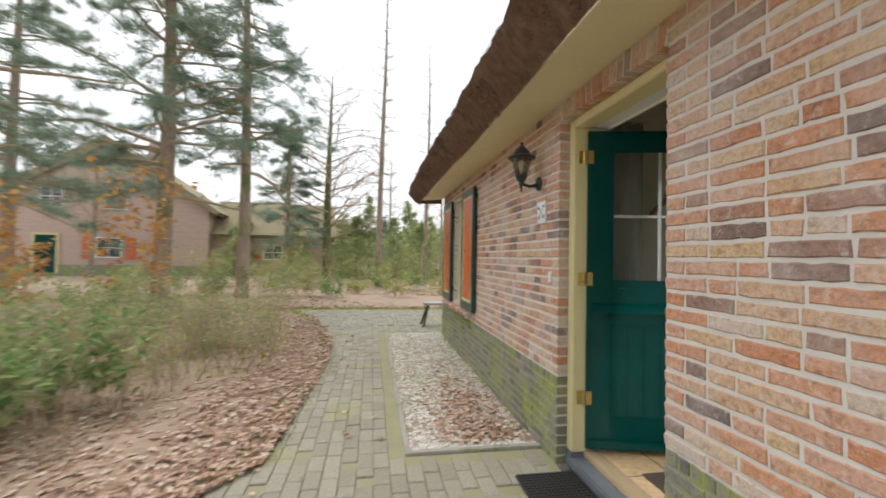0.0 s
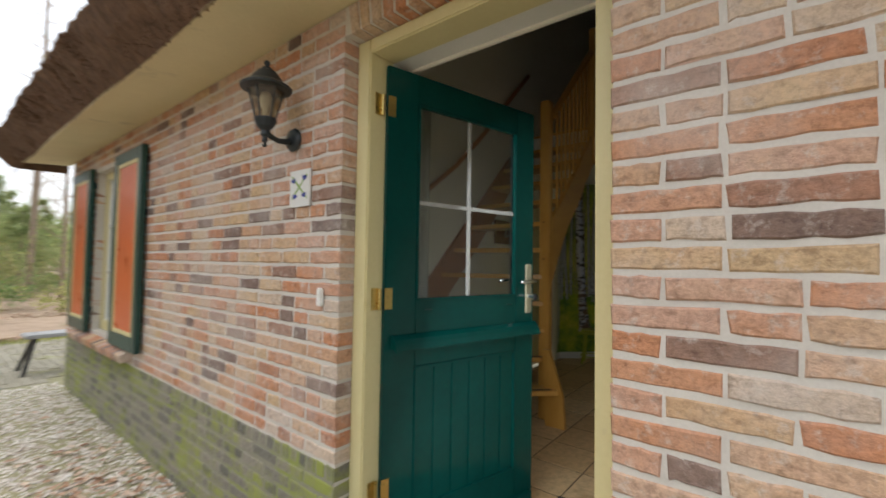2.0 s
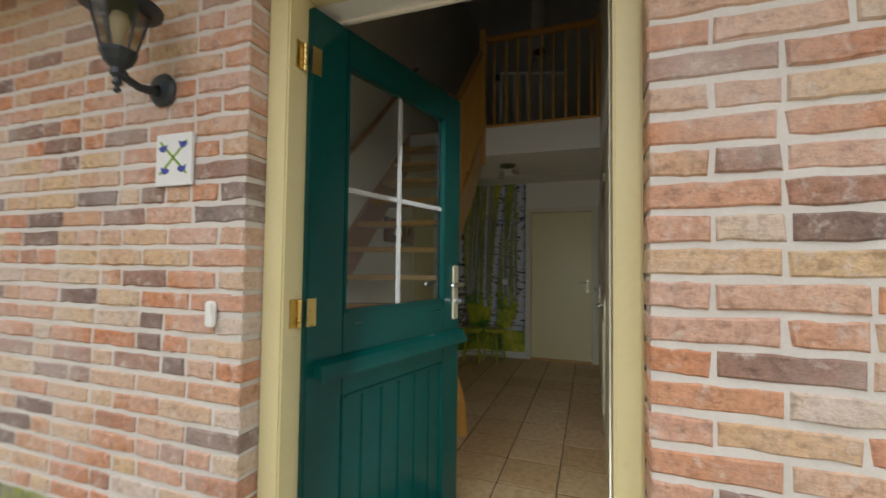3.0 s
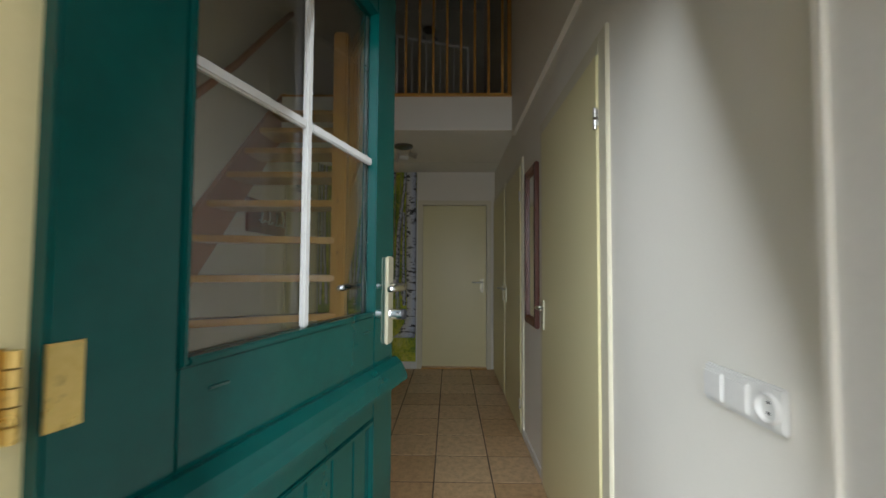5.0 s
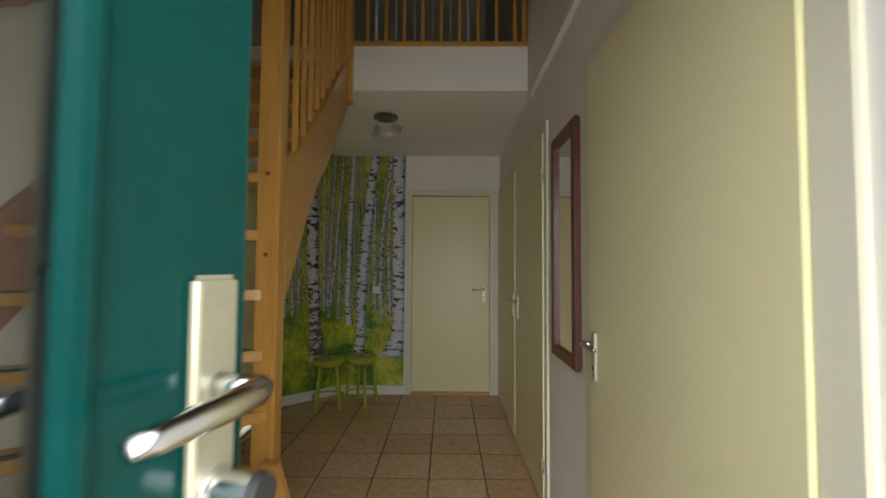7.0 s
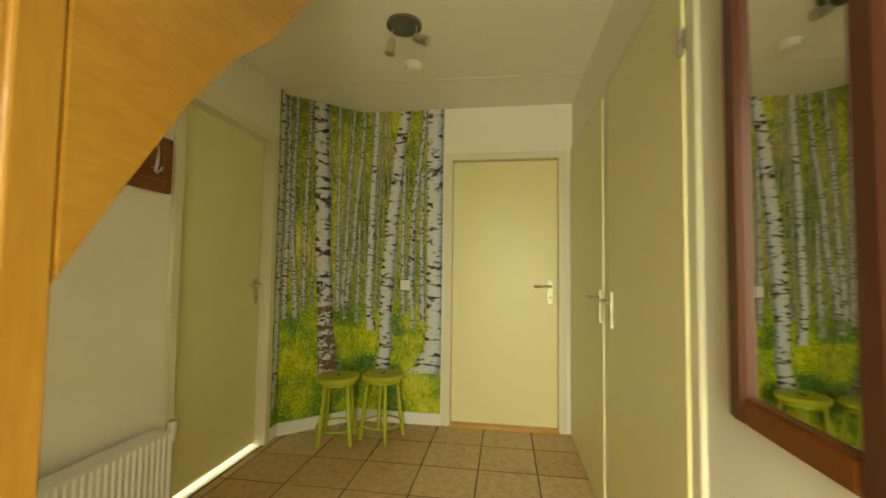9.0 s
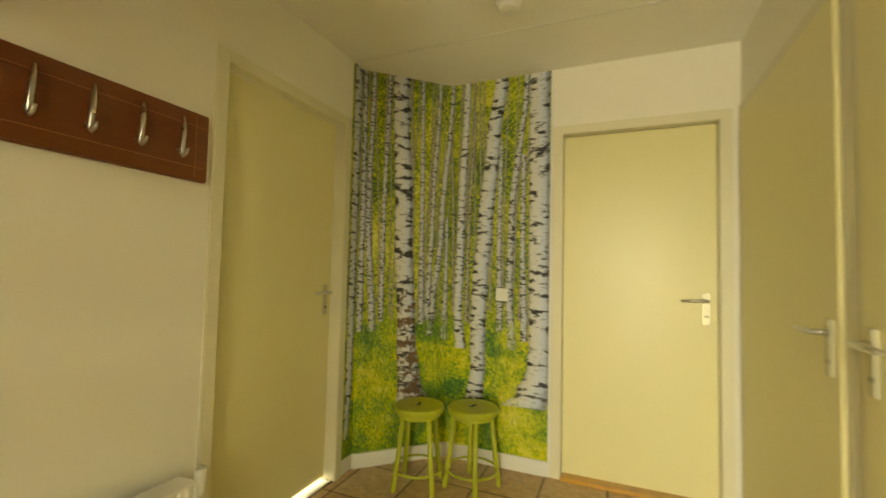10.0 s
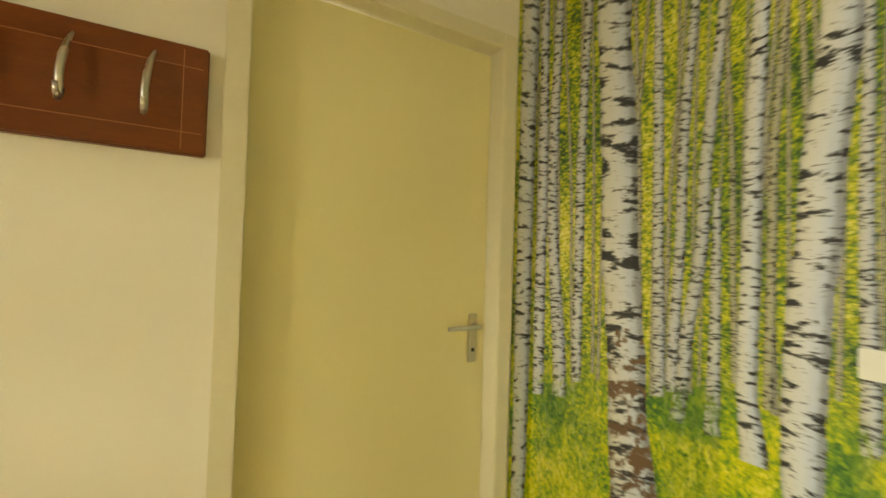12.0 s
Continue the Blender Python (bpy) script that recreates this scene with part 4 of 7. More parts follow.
    # nearer trunks
    for pts, mat in (([(0.125, 0.030, z1), (0.130, 0.036, 1.6), (0.125, 0.044, 0.84)], MID),
                     ([(0.180, 0.030, z1), (0.165, 0.036, 1.6), (0.205, 0.048, 0.84)], MID),
                     ([(0.285, 0.026, z1), (0.265, 0.032, 1.6), (0.262, 0.036, 0.90)], MID),
                     ([(0.515, 0.026, z1), (0.525, 0.036, 1.6), (0.535, 0.040, 0.88)], MID),
                     ([(0.640, 0.026, z1), (0.600, 0.034, 1.6), (0.575, 0.040, 0.90)], MID),
                     ([(0.735, 0.034, z1), (0.665, 0.040, 1.5), (0.610, 0.044, 0.95), (0.590, 0.050, 0.80)], MID),
                     ([(0.705, 0.022, 1.6), (0.705, 0.036, 1.2), (0.700, 0.052, 0.77)], MID),
                     ([(0.905, 0.022, 2.3), (0.870, 0.026, 1.6), (0.862, 0.030, 0.90)], FARB),
                     ([(1.085, 0.024, 2.1), (1.080, 0.034, 1.5), (1.090, 0.044, 0.85)], MID),
                     ([(1.250, 0.036, z1), (1.160, 0.044, 1.55), (1.150, 0.050, 1.1), (1.170, 0.056, 0.74)], MID),
                     ([(1.235, 0.030, 2.0), (1.235, 0.036, 1.4), (1.250, 0.048, 0.80)], MID),
                     ([(0.845, 0.048, z1), (0.813, 0.056, 1.5), (0.803, 0.062, 0.95), (0.825, 0.078, 0.72)], MAIN),
                     ([(0.055, 0.085, z1), (0.050, 0.075, 1.5), (0.045, 0.07, 0.6), (0.03, 0.05, 0.2)], MAIN),
                     ([(1.080, 0.088, z1), (1.030, 0.098, 2.1), (0.982, 0.106, 1.5), (0.955, 0.112, 1.15), (0.945, 0.106, 0.85), (0.950, 0.100, 0.60), (0.925, 0.118, 0.40)], MAIN),
                     ([(0.362, 0.112, z1), (0.401, 0.124, 1.5), (0.435, 0.126, 0.85), (0.462, 0.150, 0.50), (0.490, 0.215, 0.38)], RUST),
                     ([(1.332, 0.132, z1), (1.340, 0.132, 1.5), (1.348, 0.132, 0.80), (1.345, 0.150, 0.62), (1.310, 0.205, 0.48), (1.250, 0.270, 0.39)], MAIN)):
        trunk(pts, mat, 0.0056 + 0.0006 * rnd.random())
    # printed grass in front of the trunk feet
    blade = Soup()
    for k in range(5200):
        u = rnd.uniform(0.004, TOTAL - 0.004)
        z = 0.092 + 0.80 * rnd.random() ** 0.8
        if z > 0.36 and any(abs(u - c) < 0.10 for c in (0.03, 0.45, 0.82, 0.945, 1.31)):
            continue
        h = rnd.uniform(0.02, 0.085)
        w = rnd.uniform(0.0012, 0.0028)
        lean = rnd.gauss(0.004, 0.016)
        if not 0.002 < u + lean < TOTAL - 0.002:
            continue
        off = 0.0066 + 0.0003 * rnd.random()
        n0 = len(blade.v)
        blade.v += [lift(max(0.001, u - w), off, z), lift(min(TOTAL - 0.001, u + w), off, z), lift(u + lean, off, z + h)]
        blade.f.append((n0, n0 + 1, n0 + 2))
    stuff(blade.put("printed_grass", grass_print(), mu))
    return mu


class Cells:
    def __init__(self, out):
        self.outputs = {"Fac": out}


def leaf_cells(nt, vec, scale, stretch):
    """Small printed leaves or blades: one tone each, broken up by fine noise."""
    mp = nt.nodes.new("ShaderNodeMapping")
    mp.inputs["Scale"].default_value = stretch
    nt.links.new(vec, mp.inputs["Vector"])
    v = nt.nodes.new("ShaderNodeTexVoronoi")
    v.inputs["Scale"].default_value = scale
    v.inputs["Randomness"].default_value = 1.0
    nt.links.new(mp.outputs[0], v.inputs["Vector"])
    sp = nt.nodes.new("ShaderNodeSeparateColor")
    nt.links.new(v.outputs["Color"], sp.inputs[0])
    n = noise_node(nt, scale * 0.35, 5, 0.75, vec)
    a = nt.nodes.new("ShaderNodeMath")
    a.operation = "MULTIPLY_ADD"
    a.inputs[1].default_value = 0.26
    m2 = nt.nodes.new("ShaderNodeMath")
    m2.operation = "MULTIPLY"
    m2.inputs[1].default_value = 0.74
    nt.links.new(n.outputs["Fac"], m2.inputs[0])
    nt.links.new(sp.outputs[0], a.inputs[0])
    nt.links.new(m2.outputs[0], a.inputs[2])
    return Cells(a.outputs[0])


def mural_print():
    m, nt, b = node_material("mural_print")
    geo = nt.nodes.new("ShaderNodeNewGeometry").outputs["Position"]
    fol = leaf_cells(nt, geo, 150, (1, 1, 1))
    fr = ramp_node(nt, [(0.30, (0.02, 0.055, 0.012)), (0.40, (0.07, 0.17, 0.022)), (0.49, (0.24, 0.33, 0.02)), (0.58, (0.56, 0.53, 0.015)), (0.74, (0.74, 0.70, 0.24))])
    big = noise_node(nt, 3.2, 3, 0.6, geo)
    ad = nt.nodes.new("ShaderNodeMath")
    ad.operation = "MULTIPLY_ADD"
    ad.inputs[1].default_value, ad.inputs[2].default_value = 0.55, -0.275
    nt.links.new(big.outputs["Fac"], ad.inputs[0])
    sm = nt.nodes.new("ShaderNodeMath")
    nt.links.new(fol.outputs["Fac"], sm.inputs[0])
    nt.links.new(ad.outputs[0], sm.inputs[1])
    nt.links.new(sm.outputs[0], fr.inputs[0])
    gra = leaf_cells(nt, geo, 170, (1, 1, 0.5))
    gb = noise_node(nt, 3.6, 3, 0.6, geo)
    ad2 = nt.nodes.new("ShaderNodeMath")
    ad2.operation = "MULTIPLY_ADD"
    ad2.inputs[1].default_value, ad2.inputs[2].default_value = 1.25, -0.66
    nt.links.new(gb.outputs["Fac"], ad2.inputs[0])
    sm2 = nt.nodes.new("ShaderNodeMath")
    nt.links.new(gra.outputs["Fac"], sm2.inputs[0])
    nt.links.new(ad2.outputs[0], sm2.inputs[1])
    gr = ramp_node(nt, [(0.26, (0.03, 0.12, 0.02)), (0.40, (0.14, 0.29, 0.018)), (0.50, (0.40, 0.46, 0.012)), (0.62, (0.64, 0.59, 0.02)), (0.78, (0.70, 0.65, 0.18))])
    nt.links.new(sm2.outputs[0], gr.inputs[0])
    sep = nt.nodes.new("ShaderNodeSeparateXYZ")
    nt.links.new(geo, sep.inputs[0])
    ed = noise_node(nt, 12, 4, 0.6, geo)
    ma = nt.nodes.new("ShaderNodeMath")
    ma.operation = "MULTIPLY_ADD"
    ma.inputs[1].default_value = 0.25
    nt.links.new(ed.outputs["Fac"], ma.inputs[0])
    nt.links.new(sep.outputs["Z"], ma.inputs[2])
    st = ramp_node(nt, [(0.0, (1, 1, 1)), (1.0, (0, 0, 0))])
    mr = nt.nodes.new("ShaderNodeMapRange")
    mr.inputs["From Min"].default_value, mr.inputs["From Max"].default_value = 1.0, 1.12
    nt.links.new(ma.outputs[0], mr.inputs["Value"])
    nt.links.new(mr.outputs[0], st.inputs[0])
    col = mix_colour(nt, "MIX", st.outputs[0], fr.outputs[0], gr.outputs[0])
    nt.links.new(col, b.inputs["Base Color"])
    b.inputs["Roughness"].default_value = 0.55
    return m


def birch_print(name, light, cut, tint=(0.93, 0.97, 1.04), brown=False):
    """Photographic print of birch bark: pale, black cross marks, greyer towards one side of the stem."""
    m, nt, b = node_material(name)
    uv = nt.nodes.new("ShaderNodeUVMap")
    uv.uv_map = "bark"
    sep = nt.nodes.new("ShaderNodeSeparateXYZ")
    nt.links.new(uv.outputs[0], sep.inputs[0])
    comb = nt.nodes.new("ShaderNodeCombineXYZ")
    far = nt.nodes.new("ShaderNodeMath")
    far.operation, far.inputs[1].default_value = "MULTIPLY", 60.0
    nt.links.new(nt.nodes.new("ShaderNodeObjectInfo").outputs["Random"], far.inputs[0])
    for i, out in enumerate((sep.outputs[0], sep.outputs[1], far.outputs[0])):
        nt.links.new(out, comb.inputs[i])
    vec = comb.outputs[0]
    tone = noise_node(nt, 1.1, 4, 0.6, vec)
    side = nt.nodes.new("ShaderNodeMath")
    side.operation, side.inputs[1].default_value = "MULTIPLY_ADD", 0.22
    nt.links.new(tone.outputs["Fac"], side.inputs[0])
    nt.links.new(sep.outputs[0], side.inputs[2])
    w = [light * c for c in tint]
    ring = ramp_node(nt, [(0.08, (w[0] * 0.55, w[1] * 0.52, w[2] * 0.44)), (0.24, (w[0], w[1] * 0.95, w[2] * 0.82)), (0.60, tuple(w)), (0.86, (w[0] * 0.80, w[1] * 0.86, w[2] * 0.98)), (1.06, (w[0] * 0.42, w[1] * 0.44, w[2] * 0.50))])
    nt.links.new(side.outputs[0], ring.inputs[0])
    # marks: wide and flat, crowding at both edges of the stem
    marks = noise_node(nt, 1.0, 4, 0.62, vec, stretch=(1.3, 3.3, 1.0))
    edge = nt.nodes.new("ShaderNodeMath")
    edge.operation, edge.inputs[1].default_value = "SUBTRACT", 0.5
    nt.links.new(sep.outputs[0], edge.inputs[0])
    ab = nt.nodes.new("ShaderNodeMath")
    ab.operation = "ABSOLUTE"
    nt.links.new(edge.outputs[0], ab.inputs[0])
    push = nt.nodes.new("ShaderNodeMath")
    push.operation, push.inputs[1].default_value = "MULTIPLY_ADD", -0.12
    nt.links.new(ab.outputs[0], push.inputs[0])
    nt.links.new(marks.outputs["Fac"], push.inputs[2])
    mk = ramp_node(nt, [(cut - 0.05, (0.045, 0.043, 0.045)), (cut - 0.02, (0.30, 0.29, 0.28)), (cut + 0.01, (1, 1, 1))])
    nt.links.new(push.outputs[0], mk.inputs[0])
    col = mix_colour(nt, "MULTIPLY", 1.0, ring.outputs[0], mk.outputs[0])
    fine = noise_node(nt, 3.2, 3, 0.6, vec, stretch=(1.0, 4.0, 1.0))
    fk = ramp_node(nt, [(0.33, (0.22, 0.20, 0.19)), (0.40, (1, 1, 1))])
    nt.links.new(fine.outputs["Fac"], fk.inputs[0])
    col = mix_colour(nt, "MULTIPLY", 0.8, col, fk.outputs[0])
    if brown:
        # rust-brown peeled bark on the lower stem
        pn = noise_node(nt, 1.6, 5, 0.7, vec, stretch=(1.3, 1.3, 1.0))
        low = nt.nodes.new("ShaderNodeMapRange")
        low.inputs["From Min"].default_value, low.inputs["From Max"].default_value = 6.5, 11.5
        low.inputs["To Min"].default_value, low.inputs["To Max"].default_value = -0.06, 0.13
        nt.links.new(sep.outputs[1], low.inputs["Value"])
        sm = nt.nodes.new("ShaderNodeMath")
        nt.links.new(pn.outputs["Fac"], sm.inputs[0])
        nt.links.new(low.outputs[0], sm.inputs[1])
        pr = ramp_node(nt, [(0.41, (1, 1, 1)), (0.46, (0, 0, 0))])
        nt.links.new(sm.outputs[0], pr.inputs[0])
        col = mix_colour(nt, "MIX", pr.outputs[0], col, (0.15, 0.085, 0.045))
    nt.links.new(col, b.inputs["Base Color"])
    b.inputs["Roughness"].default_value = 0.55
    return m


def grass_print():
    m, nt, b = node_material("printed_grass")
    r = ramp_node(nt, [(0.0, (0.08, 0.19, 0.02)), (0.3, (0.26, 0.36, 0.02)), (0.6, (0.50, 0.52, 0.03)), (1.0, (0.70, 0.64, 0.18))])
    nt.links.new(nt.nodes.new("ShaderNodeNewGeometry").outputs["Random Per Island"], r.inputs[0])
    n = noise_node(nt, 3.6, 3, 0.6)
    nr = ramp_node(nt, [(0.40, (0.34, 0.56, 0.6)), (0.58, (1.1, 1.06, 1.0))])
    nt.links.new(n.outputs["Fac"], nr.inputs[0])
    nt.links.new(mix_colour(nt, "MULTIPLY", 1.0, r.outputs[0], nr.outputs[0]), b.inputs["Base Color"])
    b.inputs["Roughness"].default_value = 0.55
    return m


mural()

# ---- things in the hall ----
def wall_mirror():
    m = thing("wall_mirror", (3.89, RY, 0.90), "tall narrow mirror in a dark mahogany frame", "mirror")
    x0, x1, z0, z1, w = 3.68, 4.075, 0.905, 1.985, 0.055
    y0, y1 = RY + 0.002, RY + 0.03
    for d, mt in (((x0, x0 + w, z0, z1), M_MAHOGANY_UP), ((x1 - w, x1, z0, z1), M_MAHOGANY_UP), ((x0 + w, x1 - w, z0, z0 + w), M_MAHOGANY), ((x0 + w, x1 - w, z1 - w, z1), M_MAHOGANY)):
        part("frame_rail", boxes((d[0], d[1], y0, y1, d[2], d[3]), bevel=0.006), mt, m)
    part("glass", boxes((x0 + w - 0.004, x1 - w + 0.004, y0, y0 + 0.012, z0 + w - 0.004, z1 - w + 0.004)), M_MIRROR, m, "clear mirror glass")


def coat_rack():
    r = thing("coat_rack", (4.5, LY, 1.56), "red-brown wooden coat rack board with four curved steel hooks", "coat rack")
    x0, x1, z0, z1 = 4.15, 4.878, 1.562, 1.826
    y1, y0 = LY - 0.001, LY - 0.026
    part("board", boxes((x0, x1, y0, y1, z0, z1), bevel=0.004), M_MAHOGANY, r)
    gm = surface("pale_inlay", (0.36, 0.15, 0.07), (0.42, 0.18, 0.09), 9, 40, 0.5, 0.0)
    for d in ((x0 + 0.012, x1 - 0.012, z0 + 0.052, z0 + 0.054), (x0 + 0.012, x1 - 0.012, z1 - 0.054, z1 - 0.052), (x1 - 0.054, x1 - 0.052, z0 + 0.012, z1 - 0.012), (x0 + 0.052, x0 + 0.054, z0 + 0.012, z1 - 0.012)):
        part("inlay_line", boxes((d[0], d[1], y0 - 0.0006, y0 + 0.001, d[2], d[3])), gm, r, "fine pale inlay line")
    for k in range(4):
        x = 4.319 + 0.145 * k
        bm = bmesh.new()
        pts = [(x + 0.014, y0 - 0.008, 1.790), (x + 0.008, y0 - 0.020, 1.765), (x + 0.003, y0 - 0.028, 1.73), (x, y0 - 0.030, 1.695), (x, y0 - 0.026, 1.665), (x, y0 - 0.020, 1.648), (x, y0 - 0.030, 1.640), (x, y0 - 0.048, 1.648), (x, y0 - 0.056, 1.665)]
        tube(bm, pts, [0.003, 0.006, 0.008, 0.008, 0.008, 0.0075, 0.007, 0.006, 0.005], 10)
        tube(bm, [(x, y0, 1.665), (x, y0 - 0.022, 1.665)], 0.005, 8)
        part("hook", bm, M_STEEL, r, "curved satin steel hook", True)


def radiator():
    r = thing("radiator", (4.55, LY - 0.06, 0.08), "white ribbed panel radiator with a thermostat valve", "radiator")
    x0, x1, z0, z1 = 3.95, 4.80, 0.10, 0.475
    bm = bmesh.new()
    n = 28
    prof = []
    for i in range(n):
        a, p = x0 + (x1 - x0) * i / n, (x1 - x0) / n
        prof += [(a, 0.0), (a + p * 0.28, 0.0), (a + p * 0.42, 0.010), (a + p * 0.86, 0.010)]
    prof.append((x1, 0.0))
    front = [(u, LY - 0.15 + v) for u, v in prof]
    prism(bm, front + [(x1, LY - 0.135), (x0, LY - 0.135)], z0 + 0.012, z1 - 0.012, lambda u, v, a: (u, v, a))
    part("panel", bm, M_WHITE, r)
    part("top_grille", boxes((x0, x1, LY - 0.152, LY - 0.05, z1 - 0.012, z1), (x0, x1, LY - 0.152, LY - 0.05, z0, z0 + 0.012), bevel=0.003), M_WHITE, r)
    for a in (x1, x0 - 0.008):
        part("side_cover", boxes((a, a + 0.008, LY - 0.152, LY - 0.05, z0, z1), bevel=0.003), M_WHITE, r)
    for a in (x0 + 0.1, x1 - 0.13):
        part("wall_bracket", boxes((a, a + 0.03, LY - 0.05, LY - 0.001, z0 + 0.05, z1 - 0.05)), M_STEEL, r)
    bm = bmesh.new()
    tube(bm, [(x1 + 0.03, LY - 0.13, 0.0), (x1 + 0.03, LY - 0.13, 0.40), (x1 + 0.03, LY - 0.13, 0.425)], 0.0075, 10)
    tube(bm, [(x1 + 0.004, LY - 0.13, 0.43), (x1 + 0.03, LY - 0.13, 0.43)], 0.009, 10)
    pipe = part("pipe", bm, M_STEEL, r, "bare steel pipe")
    bm = bmesh.new()
    turned(bm, [(0.012, 0.415), (0.017, 0.42), (0.017, 0.45), (0.0195, 0.452), (0.0205, 0.50), (0.018, 0.508)], 20, pose(x1 + 0.03, LY - 0.13, 0))
    part("thermostat_knob", bm, M_WHITE, r, "white thermostat knob", False)


def stool():
    s = thing("stool", (0, 0, 0), "lime green painted wooden stool with chipped paint", "stool", "stools in front of the mural")
    mt = surface("chipped_lime_paint", (0.33, 0.36, 0.030), (0.42, 0.44, 0.045), 8, 60, 0.4, 0.1, stain=((0.10, 0.13, 0.03), 26, 0.66))
    bm = bmesh.new()
    turned(bm, [(0.11, 0.418), (0.136, 0.420), (0.145, 0.428), (0.147, 0.446), (0.142, 0.456), (0.10, 0.459), (0.03, 0.457)], 32)
    seat = part("seat", bm, mt, s)
    part("grip_slot", boxes((-0.028, 0.028, -0.009, 0.009, 0.4575, 0.4605), bevel=0.003), M_BLACK, seat, "dark grip slot")
    bm = bmesh.new()
    turned(bm, [(0.118, 0.398), (0.124, 0.398), (0.124, 0.420), (0.118, 0.420)], 32)
    part("apron", bm, mt, s)
    for k in range(4):
        a = radians(45 + 90 * k)
        c, sn = math.cos(a), math.sin(a)
        bm = bmesh.new()
        tube(bm, [(0.157 * c, 0.157 * sn, 0.0), (0.155 * c, 0.155 * sn, 0.02), (0.130 * c, 0.130 * sn, 0.2), (0.105 * c, 0.105 * sn, 0.42)], [0.0135, 0.0145, 0.0145, 0.0135], 12)
        part("leg", bm, mt, s, smooth=True)
    # ring stretcher
    bm = bmesh.new()
    n = 28
    for rr, z in ((0.143, 0.105),):
        pts = [(rr * math.cos(2 * math.pi * i / n), rr * math.sin(2 * math.pi * i / n), z) for i in range(n + 1)]
        tube(bm, pts, 0.007, 8, cap=False)
    part("ring_stretcher", bm, mt, s, smooth=True)
    return s


def ceiling_spot(x, y, z, label, turn=0):
    c = thing("ceiling_spotlight", pose(x, y, z, 0, 0, turn), label, "lamp")
    M = pose(x, y, z, 0, 0, turn)
    bm = bmesh.new()
    turned(bm, [(0.02, -0.026), (0.088, -0.025), (0.094, -0.020), (0.094, -0.002), (0.086, 0.0)], 28, M)
    part("base_plate", bm, M_NICKEL, c, "dark polished nickel ceiling base")
    for sx, sy, dirv in ((0.0, 0.07, (-0.1, 0.15, -0.95)), (0.0, -0.07, (0.1, -0.85, -0.35))):
        d = Vector(dirv).normalized()
        j = Vector((sx, sy, -0.03))
        bm = bmesh.new()
        tube(bm, [M @ j, M @ (j + Vector((0, 0, -0.055)))], 0.004, 10)
        part("joint", bm, M_STEEL, c, "steel joint")
        bm = bmesh.new()
        a = j + Vector((0, 0, -0.06)) - d * 0.015
        tube(bm, [M @ a, M @ (a + d * 0.012), M @ (a + d * 0.075), M @ (a + d * 0.085)], [0.016, 0.022, 0.026, 0.027], 18)
        part("spot_head", bm, M_STEEL, c, "brushed steel spot head, unlit")
    return c


def smoke_detector(x, y):
    s = thing("smoke_detector", (x, y, CEIL), "round white smoke detector on the ceiling", "smoke detector")
    M = pose(x, y, CEIL)
    bm = bmesh.new()
    turned(bm, [(0.03, -0.040), (0.042, -0.038), (0.050, -0.030), (0.052, -0.022), (0.058, -0.018), (0.060, 0.0)], 28, M)
    part("housing", bm, M_WHITE, s)
    bm = bmesh.new()
    turned(bm, [(0.012, -0.043), (0.014, -0.0405), (0.014, -0.038)], 16, M)
    part("test_button", bm, M_WHITE, s)


def switch_strip():
    s = thing("switch_socket_strip", (1.82, RY, 1.05), "white plastic wall plate with two switches and a socket", "switch")
    part("frame", boxes((1.705, 1.925, RY + 0.001, RY + 0.014, 1.012, 1.092), bevel=0.004), M_WHITE, s)
    for k in (1, 2):
        x1 = 1.918 - 0.073 * (k - 1)
        bm = boxes((x1 - 0.062, x1, RY + 0.012, RY + 0.022, 1.022, 1.082), bevel=0.004)
        part("rocker", bm, M_WHITE, s)
    bm = bmesh.new()
    turned(bm, [(0.027, 0.0), (0.027, 0.010), (0.0235, 0.011), (0.0195, 0.003), (0.004, 0.0025)], 28, pose(1.738, RY + 0.012, 1.052, -90, 0, 0))
    sk = part("socket", bm, M_WHITE, s)
    bm = bmesh.new()
    for dz in (-0.0095, 0.0095):
        tube(bm, [(1.738, RY + 0.0135, 1.052 + dz), (1.738, RY + 0.0165, 1.052 + dz)], 0.0028, 10)
    part("pin_hole", bm, M_BLACK, sk, "dark pin holes")


def mural_socket():
    s = thing("wall_switch", (FAR, 3.05, 1.09), "square white wall switch on the mural", "switch")
    part("plate", boxes((FAR - 0.017, FAR - 0.0075, 2.995, 3.075, 1.05, 1.13), bevel=0.003), M_WHITE, s)
    part("rocker", boxes((FAR - 0.024, FAR - 0.016, 3.005, 3.065, 1.06, 1.12), bevel=0.004), M_WHITE, s)


